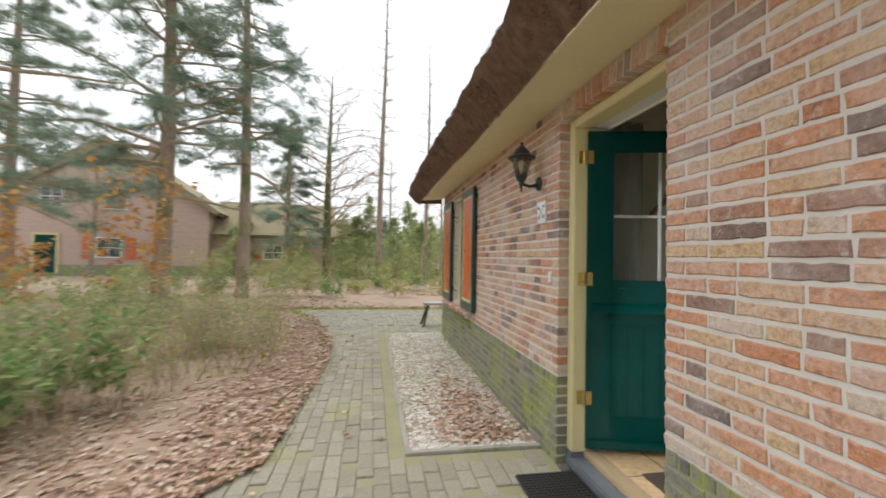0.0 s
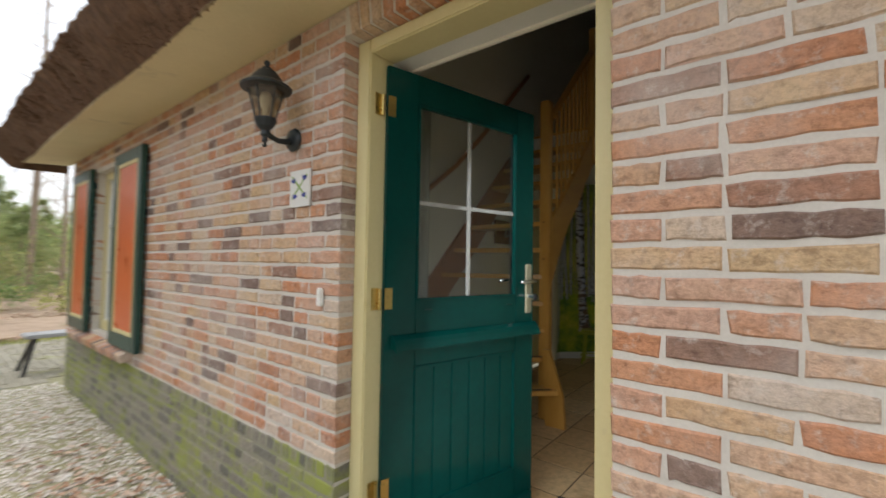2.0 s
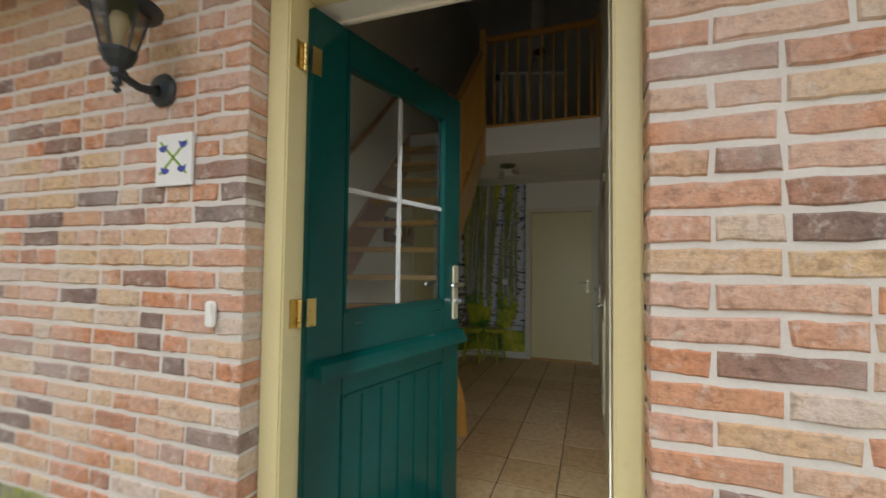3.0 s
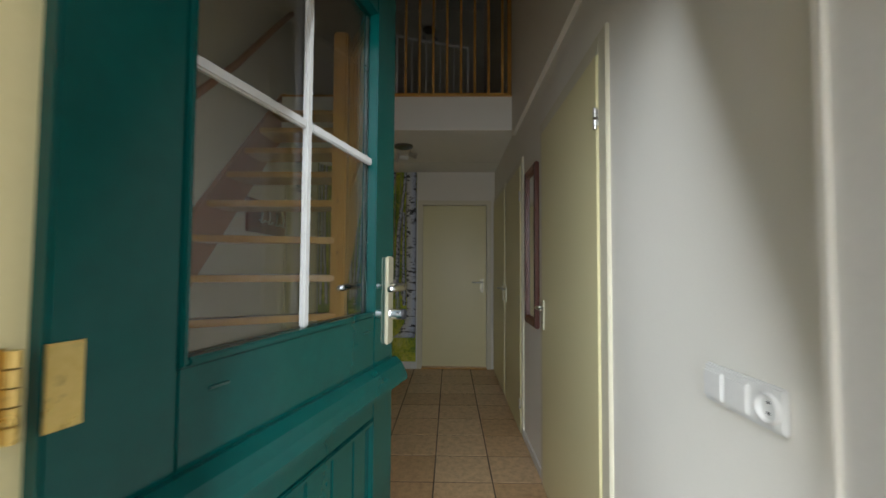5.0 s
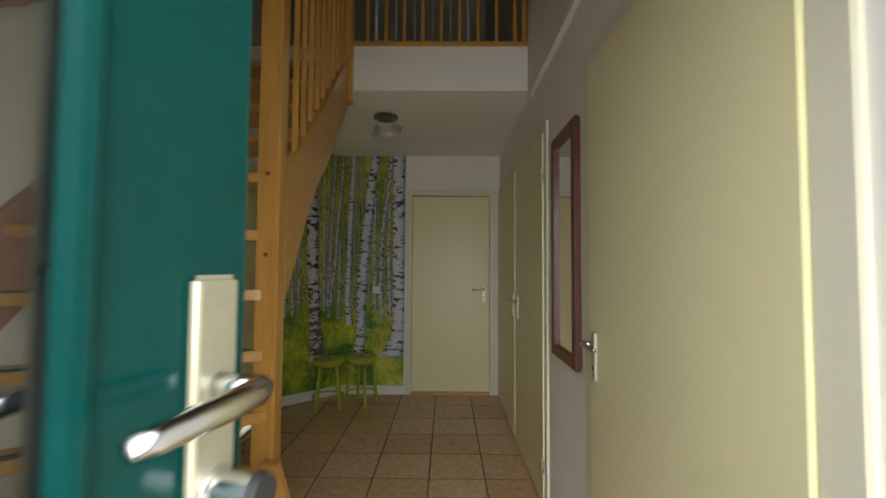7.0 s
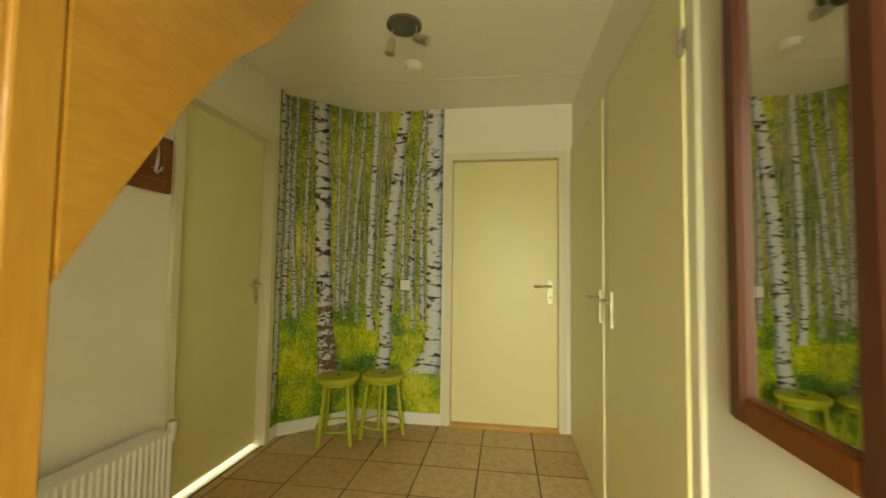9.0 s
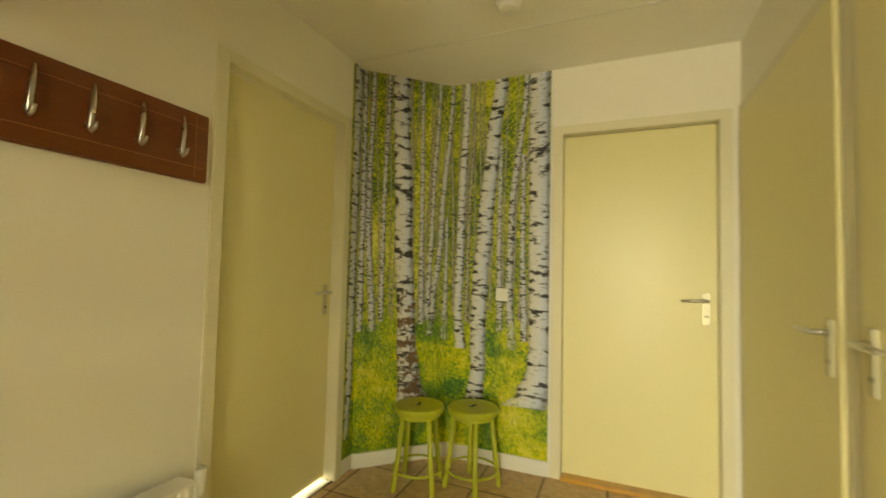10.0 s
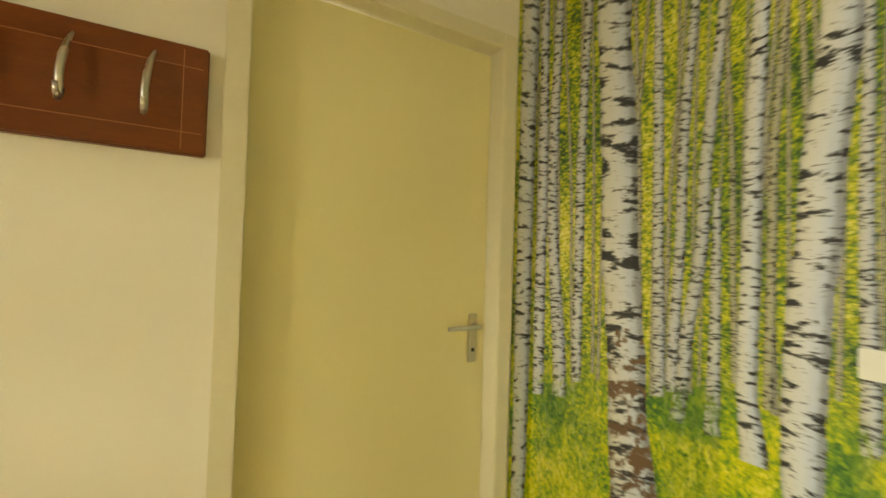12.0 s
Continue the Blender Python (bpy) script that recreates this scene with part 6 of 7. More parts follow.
def shrub(x, y, height, width, seed, label, twigs=40, leaves=0, leaf_mat=None, leaf_size=(0.05, 0.022), group="shrubs beside the path", upright=1.0):
    rnd = random.Random(seed)
    s = thing("shrub", (x, y, GROUND), label, "shrub", group)
    bm, soup = bmesh.new(), Soup()
    for k in range(twigs):
        a, rr = rnd.uniform(0, 6.3), width * 0.3 * rnd.random()
        st0 = Vector((x + rr * math.cos(a), y + rr * math.sin(a), GROUND - 0.02))
        d = Vector((math.cos(a) * rnd.uniform(0, 0.7), math.sin(a) * rnd.uniform(0, 0.7), upright)).normalized()
        ln = height * rnd.uniform(0.55, 1.15)
        lp = limb(bm, st0, d, ln, 0.003 + 0.004 * rnd.random() * height, rnd, 5, 0.0, 0.14, 4)
        for p in lp[2:]:
            for q in range(2):
                sd = (d + Vector((rnd.gauss(0, 0.6), rnd.gauss(0, 0.6), rnd.gauss(0, 0.35)))).normalized()
                sp = limb(bm, p, sd, ln * rnd.uniform(0.12, 0.34), 0.0022, rnd, 3, 0.0, 0.2, 3)
                for e in sp[1:]:
                    for j in range(leaves):
                        soup.leaf(e + Vector((rnd.gauss(0, 0.05), rnd.gauss(0, 0.05), rnd.gauss(0, 0.04))), rnd, leaf_size[0] * rnd.uniform(0.6, 1.3), leaf_size[1] * rnd.uniform(0.7, 1.2))
    stuff(part("twigs", bm, M_TWIG, s))
    if leaves:
        stuff(soup.put("foliage", leaf_mat or M_LEAF, s))
    return s


def far_conifer(x, y, h, w, seed, label):
    """A young fir, branched to the ground."""
    rnd = random.Random(seed)
    t = thing("young_fir", (x, y, GROUND), label, "tree", "young firs behind the paving")
    bm = bmesh.new()
    tube(bm, [(x, y, GROUND - 0.05), (x, y, GROUND + h * 0.5), (x + 0.05, y, GROUND + h)], [0.05 + 0.01 * h, 0.04, 0.01], 7)
    part("trunk", bm, M_BARK, t)
    soup = Soup()
    for k in range(int(48 + 28 * w)):
        f = rnd.random() ** 1.3
        a = rnd.uniform(0, 6.3)
        ln = w * (1.05 - f) * rnd.uniform(0.6, 1.2)
        for s in (0.35, 0.6, 0.8, 1.0):
            c = Vector((x + math.cos(a) * ln * s, y + math.sin(a) * ln * s, GROUND + 0.15 + h * f - 0.16 * ln * s))
            soup.tuft(c, Vector((math.cos(a), math.sin(a), -0.1)) * 0.5, rnd, 7, 0.36, 0.024)
    stuff(soup.put("crown", M_NEEDLE if seed % 7 == 0 else M_FIR, t))
    return t


pine(-5.7, 12.7, 13.5, 0.21, 0.24, 31, "tall pine with a mossy trunk and hanging needle boughs", 3.8, 20, 1.1)
pine(-4.0, 13.9, 14.5, 0.17, 0.30, 32, "tall straight pine beside the leaf-covered ground", 3.4, 20, 1.1)
pine(-9.2, 9.6, 12.0, 0.2, 0.22, 33, "broad pine with low boughs reaching over the shrubs", 4.6, 18, 1.2)
pine(-12.5, 17.0, 14.0, 0.2, 0.2, 35, "tall pine in front of the neighbouring house", 3.4, 18, 1.0)
pine(-4.6, 24.0, 9.5, 0.13, 0.22, 36, "slender pine farther back in the wood", 2.2, 16, 1.0)
bare_tree(-2.6, 25.5, 12.5, 0.24, 41, "bare tree with a mossy green trunk and long branches", 0.2, 0.35, 46, True, 0.36)
bare_tree(0.35, 19.2, 15.0, 0.13, 42, "slender straight larch with short bare branches", 0.3, 0.1, 40, False, 0.07)
bare_tree(2.75, 22.0, 13.5, 0.10, 43, "thin straight larch with short bare branches", 0.35, 0.1, 34, False, 0.07)
bare_tree(3.3, 20.5, 6.5, 0.07, 44, "thin young bare tree beside the larches", 0.3, 0.5, 22, False, 0.16)
bare_tree(-1.7, 17.2, 2.2, 0.07, 45, "broken pale stem standing among the leaves", 0.6, 0.4, 6, False, 0.1)
bare_tree(1.4, 34.0, 10.0, 0.1, 46, "bare tree far back in the wood", 0.25, 0.55, 34, False, 0.24)
bare_tree(4.5, 36.0, 11.0, 0.11, 47, "bare birch far back in the wood", 0.25, 0.6, 34, False, 0.22)
bare_tree(-7.0, 36.0, 11.0, 0.12, 48, "bare oak far back in the wood", 0.25, 0.5, 36, False, 0.28)
bare_tree(-14.0, 24.0, 9.0, 0.11, 49, "bare tree near the neighbouring house", 0.2, 0.5, 36, False, 0.28)
rnd = random.Random(77)
for k in range(24):
    fx = -8.5 + 0.75 * k + rnd.uniform(-0.4, 0.4)
    far_conifer(fx, 24.5 + rnd.uniform(0, 9), rnd.uniform(2.4, 5.0), rnd.uniform(1.0, 1.8), 100 + k, "young green fir at the edge of the wood")
for k in range(16):
    shrub(-7.5 + 0.85 * k + rnd.uniform(-0.3, 0.3), 19.5 + rnd.uniform(-1.5, 2.5), rnd.uniform(1.3, 2.4), 1.4, 200 + k, "tall bare undergrowth under the trees", 16, 1, M_MOSSGRASS, (0.10, 0.05), "undergrowth under the trees")
# twiggy shrubs beside the path
rnd = random.Random(81)
for k in range(15):
    sy = 3.2 + 5.6 * ((k * 0.618) % 1.0) ** 1.2
    sx = edge_x(sy) - 0.75 - 2.9 * ((k * 0.377) % 1.0) - (0.5 if sy < 4.2 else 0.0)
    shrub(sx, sy, rnd.uniform(0.75, 1.3) * (0.8 if sy < 4.2 else 1.0), 0.9, 300 + k, "tangled twiggy shrub with a few small leaves beside the path", 15, 1 if k % 3 else 0, (M_MOSSGRASS, M_LEAF, M_DEADLEAF)[k % 3], (0.045, 0.024))
for k in range(13):
    sy = 2.5 + 9.0 * ((k * 0.618 + 0.3) % 1.0) ** 1.3
    sx = edge_x(min(sy, 11.0)) - 2.3 - 5.0 * ((k * 0.443) % 1.0)
    shrub(sx, sy, rnd.uniform(0.6, 1.15), 1.1, 330 + k, "low evergreen shrub with glossy green leaves", 12, 1, M_LEAF, (0.10, 0.05), "evergreen shrubs beside the path")
for k in range(18):
    shrub(-9.5 + 0.8 * k + rnd.uniform(-0.3, 0.3), 14.0 + rnd.uniform(0, 4.5), rnd.uniform(0.5, 1.1), 1.2, 370 + k, "low green undergrowth among fallen leaves", 14, 2, M_MOSSGRASS if k % 2 else M_LEAF, (0.10, 0.045), "low undergrowth in the wood")
for k in range(15):
    f = (k % 5) / 4
    sx, sy = -1.35 - 1.35 * f - 0.55 * (k // 5) + rnd.uniform(-0.15, 0.15), 6.0 - 2.4 * f + 0.45 * (k // 5) + rnd.uniform(-0.2, 0.2)
    shrub(sx, sy, rnd.uniform(0.75, 1.15), 0.9, 400 + k, "leaning twiggy shrub at the edge of the leaf litter", 14, 1, (M_MOSSGRASS, M_LEAF, M_MOSSGRASS)[k % 3], (0.05, 0.026))
for k, (sx, sy) in enumerate(((-2.75, 3.35), (-3.3, 3.0), (-3.1, 3.9), (-2.5, 4.1))):
    shrub(sx, sy, 0.62 + 0.1 * (k % 2), 0.9, 430 + k, "evergreen shrub with broad shiny leaves", 9, 2, M_LEAF, (0.12, 0.055), "evergreen shrubs beside the path")
shrub(-4.3, 8.8, 2.9, 0.7, 350, "young oak that keeps its orange dead leaves", 5, 3, M_OAKLEAF, (0.15, 0.095), "young oaks", 2.6)
shrub(-5.6, 7.6, 1.75, 1.3, 351, "young oak that keeps its orange dead leaves", 6, 3, M_OAKLEAF, (0.14, 0.09), "young oaks", 1.1)

# ---- neighbouring house ----
def neighbour():
    H = pose(-15.25, 27.1, GROUND + 0.15, 0, 0, 6)
    h = thing("neighbouring_house", H, "brick holiday house with thatched gable roof, green door and orange shutters", "house")

    def sub(name, bm, mat, parent=None, label=""):
        bm.transform(H)
        return part(name, bm, mat, parent or h, label)
    # main block: gable towards -y
    bm = bmesh.new()
    prism(bm, [(-6.6, -0.3), (5.4, -0.3), (5.4, 4.2), (0, 7.6), (-6.6, 3.5)], 0, 7, lambda u, v, a: (u, a, v))
    main = sub("wall", bm, M_FARBRICK)
    bm = bmesh.new()
    prism(bm, [(-7.3, 3.0), (-7.0, 2.85), (0, 7.35), (5.8, 3.6), (6.1, 3.75), (0, 7.95)], -0.35, 7.3, lambda u, v, a: (u, a, v))
    sub("roof", bm, M_REED)
    sub("chimney", boxes((1.0, 1.7, 3.0, 3.7, 6.4, 8.4), bevel=0.02), M_FARBRICK)
    bm = bmesh.new()
    prism(bm, [(-3.0, 5.15), (2.9, 5.15), (0.6, 6.9), (0, 7.2), (-0.6, 6.9)], -0.14, -0.05, lambda u, v, a: (u, a, v))
    sub("gable_boarding", bm, surface("weathered_boarding", (0.42, 0.35, 0.27), (0.54, 0.46, 0.36), 3, 14, 0.9, 0.3, stretch=(6, 6, 1)), None, "weathered timber gable boarding")
    # wing
    bm = boxes((5.4, 12.5, 1.0, 6.2, 0, 2.5))
    sub("wing_wall", bm, M_FARBRICK)
    bm = bmesh.new()
    prism(bm, [(0.6, 2.3), (0.4, 2.5), (3.6, 4.9), (6.8, 2.5), (6.6, 2.3)], 5.3, 12.9, lambda u, v, a: (a, u, v))
    sub("wing_roof", bm, M_REED)
    sub("plinth", boxes((-6.62, 5.42, -0.06, -0.002, -0.3, 0.5)), M_MORTAR_DARK)

    def win(u, z, w, hgt, y=-0.03):
        f = sub("window", boxes((u - w / 2, u - w / 2 + 0.08, y - 0.05, y, z, z + hgt), (u + w / 2 - 0.08, u + w / 2, y - 0.05, y, z, z + hgt), (u - w / 2 + 0.08, u + w / 2 - 0.08, y - 0.05, y, z, z + 0.08), (u - w / 2 + 0.08, u + w / 2 - 0.08, y - 0.05, y, z + hgt - 0.08, z + hgt)), M_WHITE)
        sub("pane", boxes((u - w / 2 + 0.08, u + w / 2 - 0.08, y - 0.02, y - 0.005, z + 0.08, z + hgt - 0.08)), M_FARGLASS, f, "dark reflecting glass")
        sub("glazing_bar", boxes((u - 0.02, u + 0.02, y - 0.04, y - 0.021, z + 0.08, z + hgt - 0.08), (u - w / 2 + 0.08, u - 0.02, y - 0.04, y - 0.021, z + hgt / 2 - 0.02, z + hgt / 2 + 0.02), (u + 0.02, u + w / 2 - 0.08, y - 0.04, y - 0.021, z + hgt / 2 - 0.02, z + hgt / 2 + 0.02)), M_WHITE, f)
    win(-2.5, 3.7, 1.1, 1.25)
    win(0.6, 3.7, 1.1, 1.25)
    win(-5.4, 0.9, 0.8, 1.1)
    win(0.3, 0.9, 1.3, 1.2)
    win(9.0, 0.9, 1.2, 1.0, 0.97)
    for u, y in ((-0.7, -0.03), (1.35, -0.03), (8.0, 0.97), (10.0, 0.97)):
        sub("shutter", boxes((u - 0.28, u + 0.28, y - 0.05, y, 0.85, 2.1), bevel=0.01), M_ORANGE, None, "orange shutter")
    dr = sub("door", boxes((-3.2, -2.2, -0.09, -0.03, 0.05, 2.15), bevel=0.01), M_GREEN)
    sub("door_frame", boxes((-3.32, -3.2, -0.1, -0.02, 0.0, 2.27), (-2.2, -2.08, -0.1, -0.02, 0.0, 2.27), (-3.2, -2.2, -0.1, -0.02, 2.15, 2.27)), M_CREAM, dr)


M_FARBRICK = surface("neighbour_brick", (0.46, 0.33, 0.27), (0.58, 0.45, 0.38), 2.0, 30, 0.95, 0.4, stretch=(1, 1, 4))
M_FARGLASS = surface("far_window_glass", (0.05, 0.06, 0.07), (0.10, 0.12, 0.13), 1, 4, 0.08, 0.0)
neighbour()


def barn(x, y, rz, seed):
    H = pose(x, y, GROUND, 0, 0, rz)
    h = thing("far_thatched_house", H, "low house with a moss-green thatched roof behind the trees", "house")
    bm = boxes((-5, 5, 0, 6, 0, 2.6))
    bm.transform(H)
    part("wall", bm, M_FARBRICK, h)
    bm = bmesh.new()
    prism(bm, [(-0.7, 2.3), (3, 5.4), (6.7, 2.3)], -5.4, 5.4, lambda u, v, a: (a, u, v))
    bm.transform(H)
    part("roof", bm, M_REED, h)


barn(-7.5, 44, 10, 1)

# far woods close the horizon all round
rnd = random.Random(55)
soup = Soup()
for k in range(2600):
    a = rnd.uniform(0, 2 * math.pi)
    d = rnd.uniform(58, 80)
    c = Vector((d * math.cos(a), d * math.sin(a) + 5, 0))
    hh = rnd.uniform(3, 7)
    for q in range(3):
        soup.tuft(c + Vector((rnd.gauss(0, 0.8), rnd.gauss(0, 0.8), hh * (q + 1) / 4)), Vector((0, 0, 0.5)), rnd, 7, 2.2, 0.22)
me = bpy.data.meshes.new("far_woods")
me.from_pydata(soup.v, [], soup.f)
me.materials.append(M_FIR)
stuff(new("far_woods", me), "distant wood closing the horizon", "wood")

# ---- pieces: bricks, pavers, floor tiles ----
def brick_mesh(name, length, height, depth, seed, mat, along="y"):
    """One worn brick: front at x = 0, running back to +x, centred in y and z."""
    rnd = random.Random(seed)
    l, h = length / 2, height / 2
    c, n = 0.005, (5 if length > 0.08 else 1)

    def j(s=0.0036):
        return rnd.uniform(-s, s)
    back = [(depth, sy * l, sz * h) for sy, sz in ((-1, -1), (1, -1), (1, 1), (-1, 1))]
    run = [-1 + 2 * i / n for i in range(n + 1)]
    mid = [(c, q * l + j(), -h + j()) for q in run] + [(c, q * l + j(), h + j()) for q in reversed(run)]
    face = [(j(0.0022), p[1] * (1 - c / l * 0.9), p[2] * (1 - c / h * 0.9)) for p in mid]
    r, a = len(mid), 4 + len(mid)
    vs = back + mid + face
    fs = [(4 + i, 4 + (i + 1) % r, a + (i + 1) % r, a + i) for i in range(r)]
    fs += [(a + i, a + i + 1, a + r - 2 - i, a + r - 1 - i) for i in range(n)]
    fs += [(0, 1, *range(4 + n, 3, -1)), (2, 3, *range(3 + r, 4 + n, -1)), (1, 2, 5 + n, 4 + n), (3, 0, 4, 3 + r)]
    me = bpy.data.meshes.new(name)
    me.from_pydata(vs, [], [f[::-1] for f in fs])
    me.materials.append(mat)
    return me


def lay_front():
    rnd = random.Random(21)
    lens = (0.232, 0.225, 0.240, 0.218, 0.246)
    heads = (0.112, 0.106, 0.118)
    lens2, heads2 = (0.205, 0.198, 0.212), (0.098, 0.094, 0.104)
    meshes = {}
    for i, l in enumerate(lens + heads + lens2 + heads2):
        meshes[l] = [brick_mesh("brick", l, 0.052, 0.10, 50 + i * 7 + q, M_BRICK) for q in range(3)]
    joined_v, joined_f = [], []
    plinth_v, plinth_f = [], []
    singles = 0

    def lay(y, z, l, single, plinth=False, h=0.052):
        nonlocal singles
        x = X + rnd.uniform(-0.0022, 0.0012)
        if single and singles < 300:
            ob = new("brick", rnd.choice(meshes[l]))
            ob.location = (x, y, z)
            ob.rotation_euler = (rnd.uniform(-0.012, 0.012), 0, rnd.uniform(-0.004, 0.004))
            ob.parent = front
            singles += 1
            return
        v, f = (plinth_v, plinth_f) if plinth else (joined_v, joined_f)
        n0 = len(v)
        src = brick_proto(l, h, rnd.randint(0, 5))
        v += [(x + p[0], y + p[1], z + p[2]) for p in src[0]]
        f += [[n0 + i for i in q] for q in src[1]]

    cache = {}

    def brick_proto(l, h, k):
        key = (round(l, 3), h, k)
        if key not in cache:
            me = brick_mesh("brick_proto", l, h, 0.10, 900 + k, M_BRICK)
            cache[key] = ([tuple(v.co) for v in me.vertices], [tuple(p.vertices) for p in me.polygons])
            bpy.data.meshes.remove(me)
        return cache[key]

    z = GROUND - 0.02
    row = 0
    while z < EAVE - 0.01:
        zc = z + COURSE / 2
        plinth = zc < 0.42
        spans = [(-3.4, OPEN_A), (OPEN_B, 7.62)]
        if WIN[2] - 0.09 < zc < WIN[3]:
            spans = [s for sp in spans for s in ([(sp[0], WIN[0]), (WIN[1], sp[1])] if sp[0] < WIN[0] < sp[1] else [sp])]
        if 0.42 <= zc < 0.49:
            # course of small uprights on top of the plinth
            for a, b in spans:
                y = a
                while y + 0.055 <= b + 0.01:
                    lay(y + 0.0275, zc, 0.055, False, True, 0.060)
                    y += 0.0665
            z += COURSE
            row += 1
            continue
        for a, b in spans:
            from_right = b == OPEN_A
            pos = b if from_right else a
            left = b - a
            first = True
            while left > 0.05:
                l = rnd.choice(lens if from_right else lens2) if rnd.random() < (0.7 if from_right else 0.56) else rnd.choice(heads if from_right else heads2)
                if first:
                    l = (lens if from_right else lens2)[0] if row % 2 else (heads if from_right else heads2)[0]
                    first = False
                if l > left:
                    if left < 0.09:
                        break
                    l = left
                yc = pos - l / 2 if from_right else pos + l / 2
                near = (from_right and yc > 0.62 and not plinth and l in meshes) or (a == OPEN_B and yc < 3.0 and not plinth and zc > 1.0 and l in meshes)
                lay(yc, zc, l, near, plinth)
                pos += -(l + 0.012) if from_right else (l + 0.012)
                left -= l + 0.012
        z += COURSE
        row += 1
    # leaning uprights over the door
    lintel_v, lintel_f = [], []
    v, f = lintel_v, lintel_f
    y = OPEN_A + 0.02
    k = 0
    while y < OPEN_B - 0.03:
        src = brick_proto(0.050, 0.122, k % 6)
        lean = (y - (OPEN_A + OPEN_B) / 2) * 0.35
        n0 = len(v)
        v += [(X - 0.003 + p[0], y + 0.014 + p[1] + lean * p[2], 2.3275 + p[2]) for p in src[0]]
        f += [[n0 + i for i in q] for q in src[1]]
        y += 0.066
        k += 1
    for name, vv, ff, mt, lab in (("brickwork", joined_v, joined_f, M_BRICK_STUFF, "mixed orange, buff and dark bricks"), ("lintel_brickwork", lintel_v, lintel_f, M_BRICK_STUFF, "upright mixed bricks over the door"), ("plinth_brickwork", plinth_v, plinth_f, M_PLINTH, "dark mossy plinth bricks")):
        me = bpy.data.meshes.new(name)
        me.from_pydata(vv, [], ff)
        me.materials.append(mt)
        ob = new(name, me)
        ob.parent = front
        tagged(ob, lab, kind="stuff")
    pm = bmesh.new()
    box(pm, X + 0.0030, X + 0.0050, OPEN_B + 0.008, 7.635, -0.3, 0.485)
    box(pm, X + 0.0030, X + 0.0050, -3.4, OPEN_A - 0.008, -0.3, 0.485)
    part("plinth_mortar", pm, M_MORTAR_DARK, front, "mossy plinth mortar")


lay_front()


def paver_mesh(l, w, seed, mat):
    rnd = random.Random(seed)
    c, t = 0.006, 0.05
    vs = [(sx * l / 2, sy * w / 2, -t) for sx, sy in ((-1, -1), (1, -1), (1, 1), (-1, 1))]
    vs += [(sx * l / 2, sy * w / 2, -c) for sx, sy in ((-1, -1), (1, -1), (1, 1), (-1, 1))]
    vs += [(sx * (l / 2 - c), sy * (w / 2 - c), rnd.uniform(-0.0015, 0.001)) for sx, sy in ((-1, -1), (1, -1), (1, 1), (-1, 1))]
    fs = [(8, 9, 10, 11)] + [(i, (i + 1) % 4, 4 + (i + 1) % 4, 4 + i) for i in range(4)] + [(4 + i, 4 + (i + 1) % 4, 8 + (i + 1) % 4, 8 + i) for i in range(4)]
    me = bpy.data.meshes.new("paver")
    me.from_pydata(vs, [], fs)
    me.materials.append(mat)
    return me


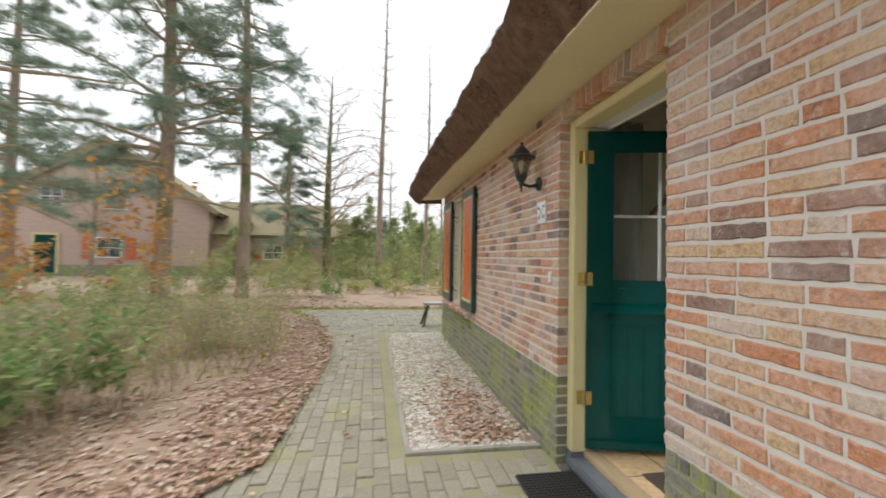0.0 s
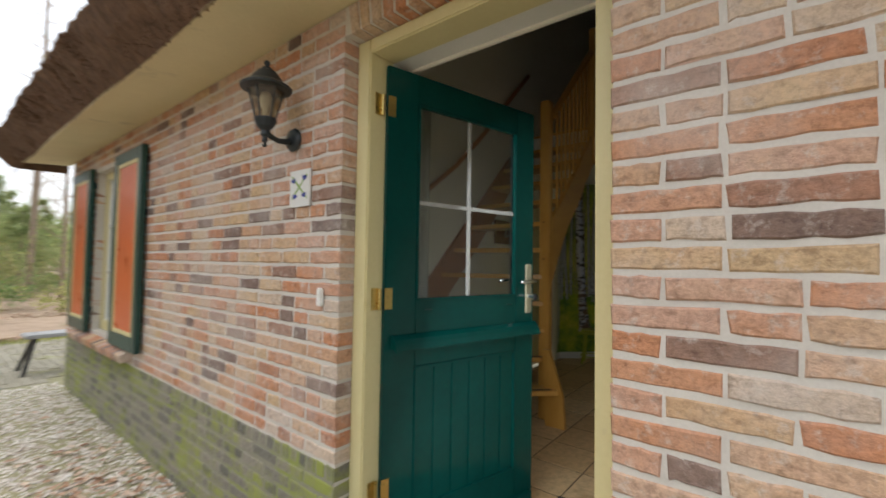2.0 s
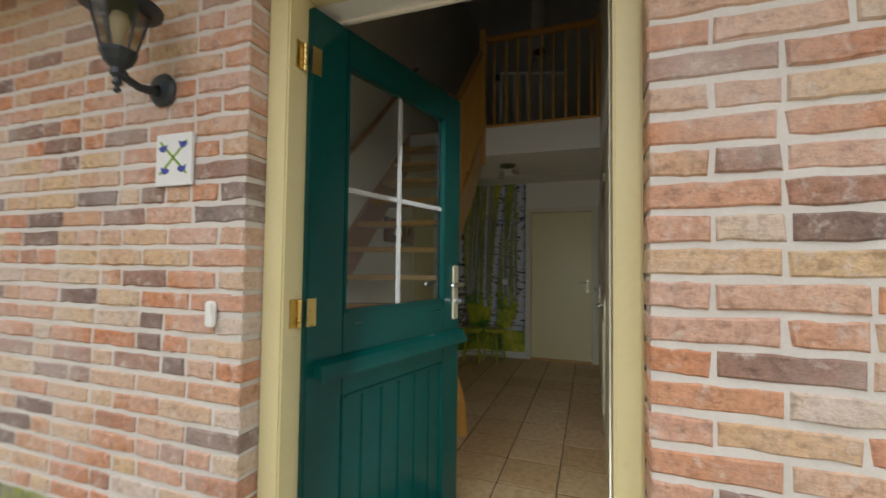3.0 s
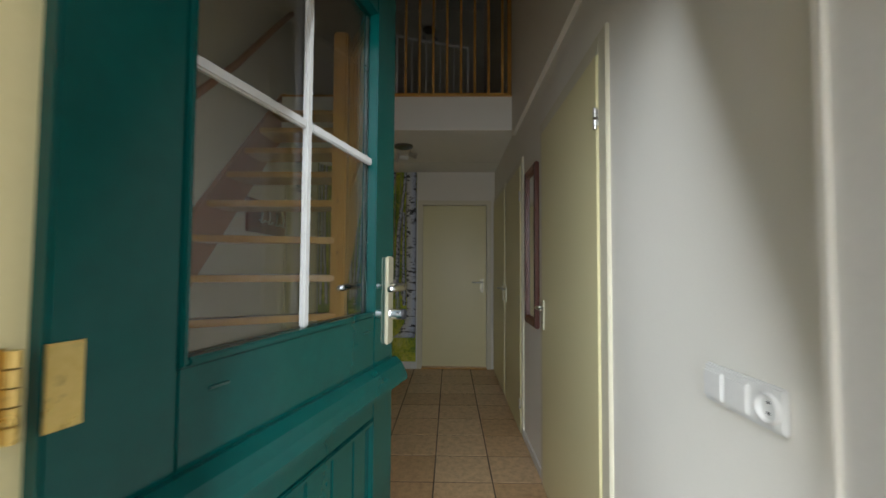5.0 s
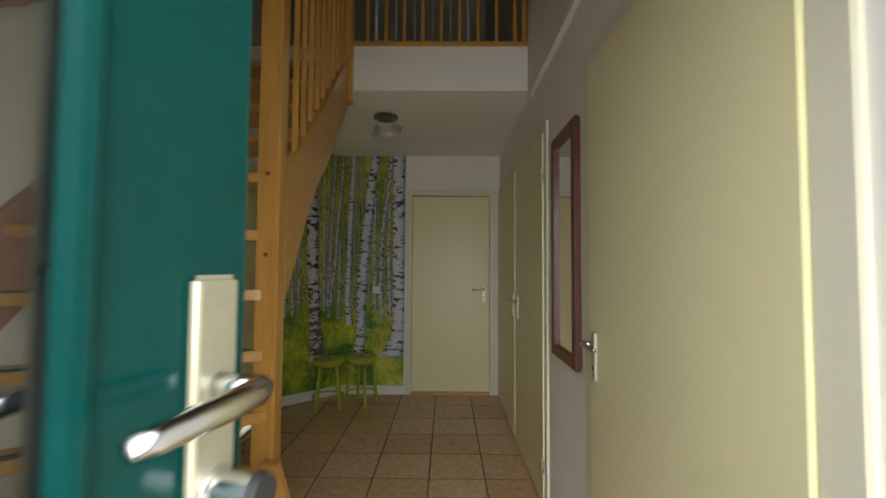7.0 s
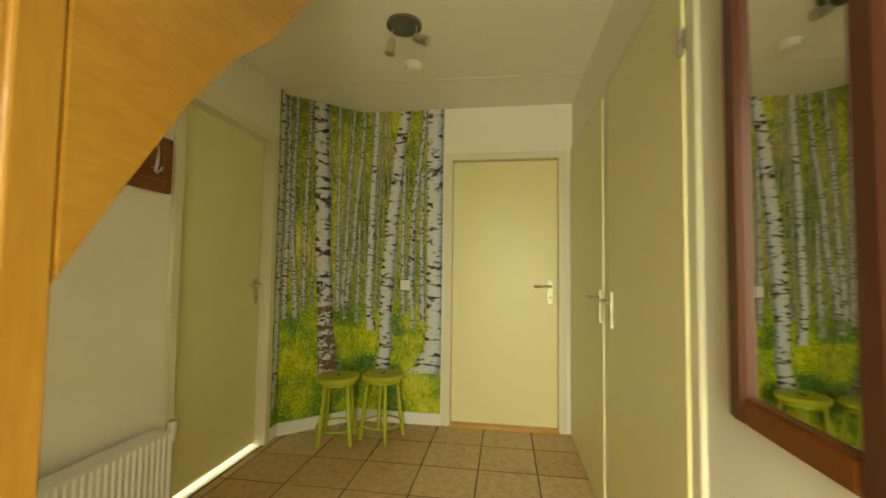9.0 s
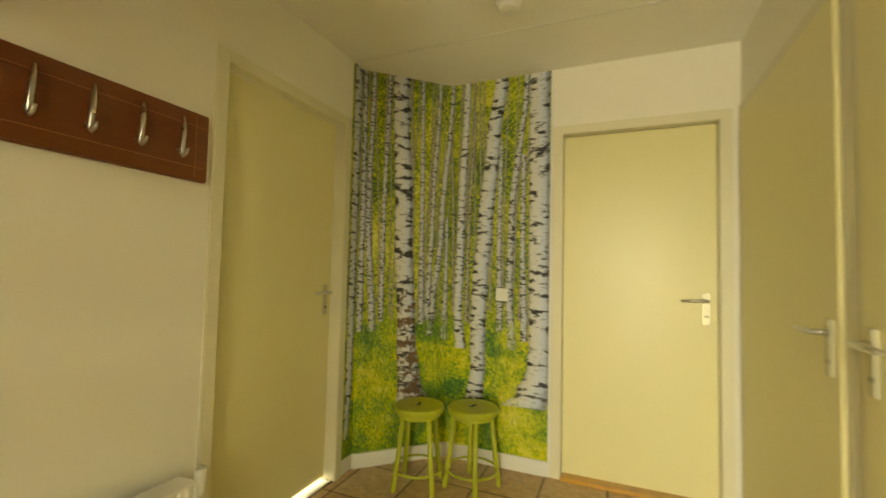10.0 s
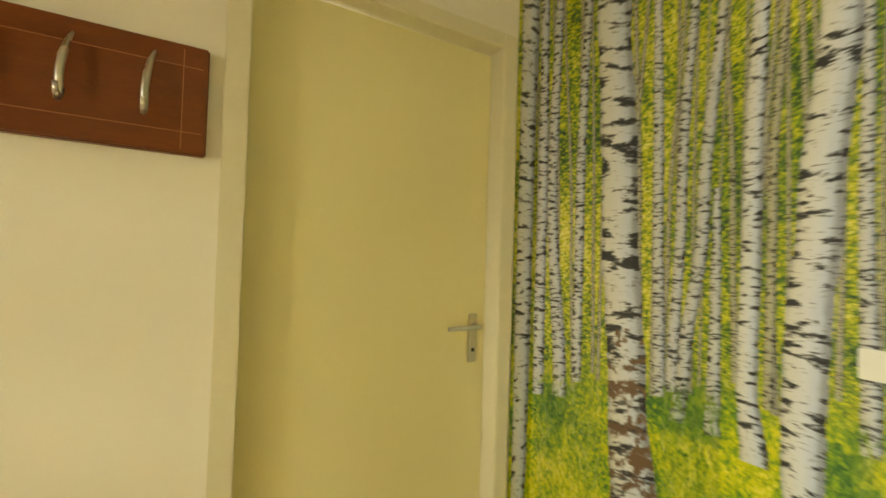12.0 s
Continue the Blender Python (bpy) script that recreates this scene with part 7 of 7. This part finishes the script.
def lay_paving():
    bm = bmesh.new()
    ys = [-4.4 + 0.4 * i for i in range(41)]
    prev = None
    for y in ys:
        y = min(y, 11.5)
        right = 1.24 if y < 8.0 else 8.2
        cur = [bm.verts.new((edge_x(y) - 0.02, y, GROUND - 0.012)), bm.verts.new((right, y, GROUND - 0.012))]
        if prev:
            bm.faces.new((prev[0], prev[1], cur[1], cur[0]))
        prev = cur
    path = structure(part("pavement", bm, M_JOINT), "path of grey concrete pavers with mossy joints", "pavement")
    rnd = random.Random(9)
    protos = [paver_mesh(0.2085, 0.1038, 40 + k, M_PAVER) for k in range(4)]
    jv, jf = [], []
    singles = 0
    L, W = 0.212, 0.107
    for r in range(int(15.9 / L)):
        y = -4.3 + r * L
        x = edge_x(y) + 0.02
        xe = 1.2 if y < 8.0 else 8.0
        k = 0
        while True:
            cx = round((x) / W) * W + k * W + W / 2
            k += 1
            if cx + W / 2 > xe:
                break
            cy = y + L / 2 + (L / 2 if (round(cx / W) % 2) else 0)
            if 0.2 < cx + W / 2 and cx - W / 2 < 1.3 and 3.03 < cy + L / 2 and cy - L / 2 < 7.95:
                continue
            if cy + L / 2 > 11.5:
                continue
            z = GROUND + rnd.uniform(-0.004, 0.003)
            tx, ty = rnd.uniform(-0.012, 0.012), rnd.uniform(-0.012, 0.012)
            if singles < 300 and 1.3 < cy < 5.6 and -0.85 < cx < 0.9:
                ob = new("paver", protos[rnd.randint(0, 3)])
                ob.location, ob.rotation_euler = (cx, cy, z), (tx, ty, radians(90))
                ob.parent = path
                singles += 1
            else:
                n0 = len(jv)
                src = protos[rnd.randint(0, 3)]
                jv += [(cx - v.co.y, cy + v.co.x, z + v.co.z + tx * v.co.x + ty * v.co.y) for v in src.vertices]
                jf += [[n0 + i for i in p.vertices] for p in src.polygons]
    me = bpy.data.meshes.new("paver_field")
    me.from_pydata(jv, [], jf)
    me.materials.append(M_PAVER_STUFF)
    ob = new("paver_field", me)
    ob.parent = path
    tagged(ob, "grey concrete pavers", kind="stuff")


lay_paving()


def lay_tiles():
    floor = bpy.data.objects["floor"]
    rnd = random.Random(3)
    P, G = 0.3555, 0.0075
    x0, y0 = 4.285 - 8 * P, 2.04 - P

    def tile(a, b, c, d):
        e = 0.0035
        vs = [(a, c, -0.02), (b, c, -0.02), (b, d, -0.02), (a, d, -0.02), (a, c, -0.002), (b, c, -0.002), (b, d, -0.002), (a, d, -0.002), (a + e, c + e, 0), (b - e, c + e, 0), (b - e, d - e, 0), (a + e, d - e, 0)]
        fs = [(8, 9, 10, 11)] + [(i, (i + 1) % 4, 4 + (i + 1) % 4, 4 + i) for i in range(4)] + [(4 + i, 4 + (i + 1) % 4, 8 + (i + 1) % 4, 8 + i) for i in range(4)]
        me = bpy.data.meshes.new("tile")
        me.from_pydata(vs, [], fs)
        me.materials.append(M_TILE)
        ob = new("tile", me)
        ob.location = (0, 0, rnd.uniform(-0.0006, 0.0006))
        ob.parent = floor
    for i in range(0, 15):
        for j in range(0, 7):
            a, b = max(1.50, x0 + i * P + G / 2), min(FAR + 0.0, x0 + (i + 1) * P - G / 2)
            c, d = max(RY, y0 + j * P + G / 2), min(LY, y0 + (j + 1) * P - G / 2)
            if b - a > 0.02 and d - c > 0.02:
                tile(a, b, c, d)


lay_tiles()
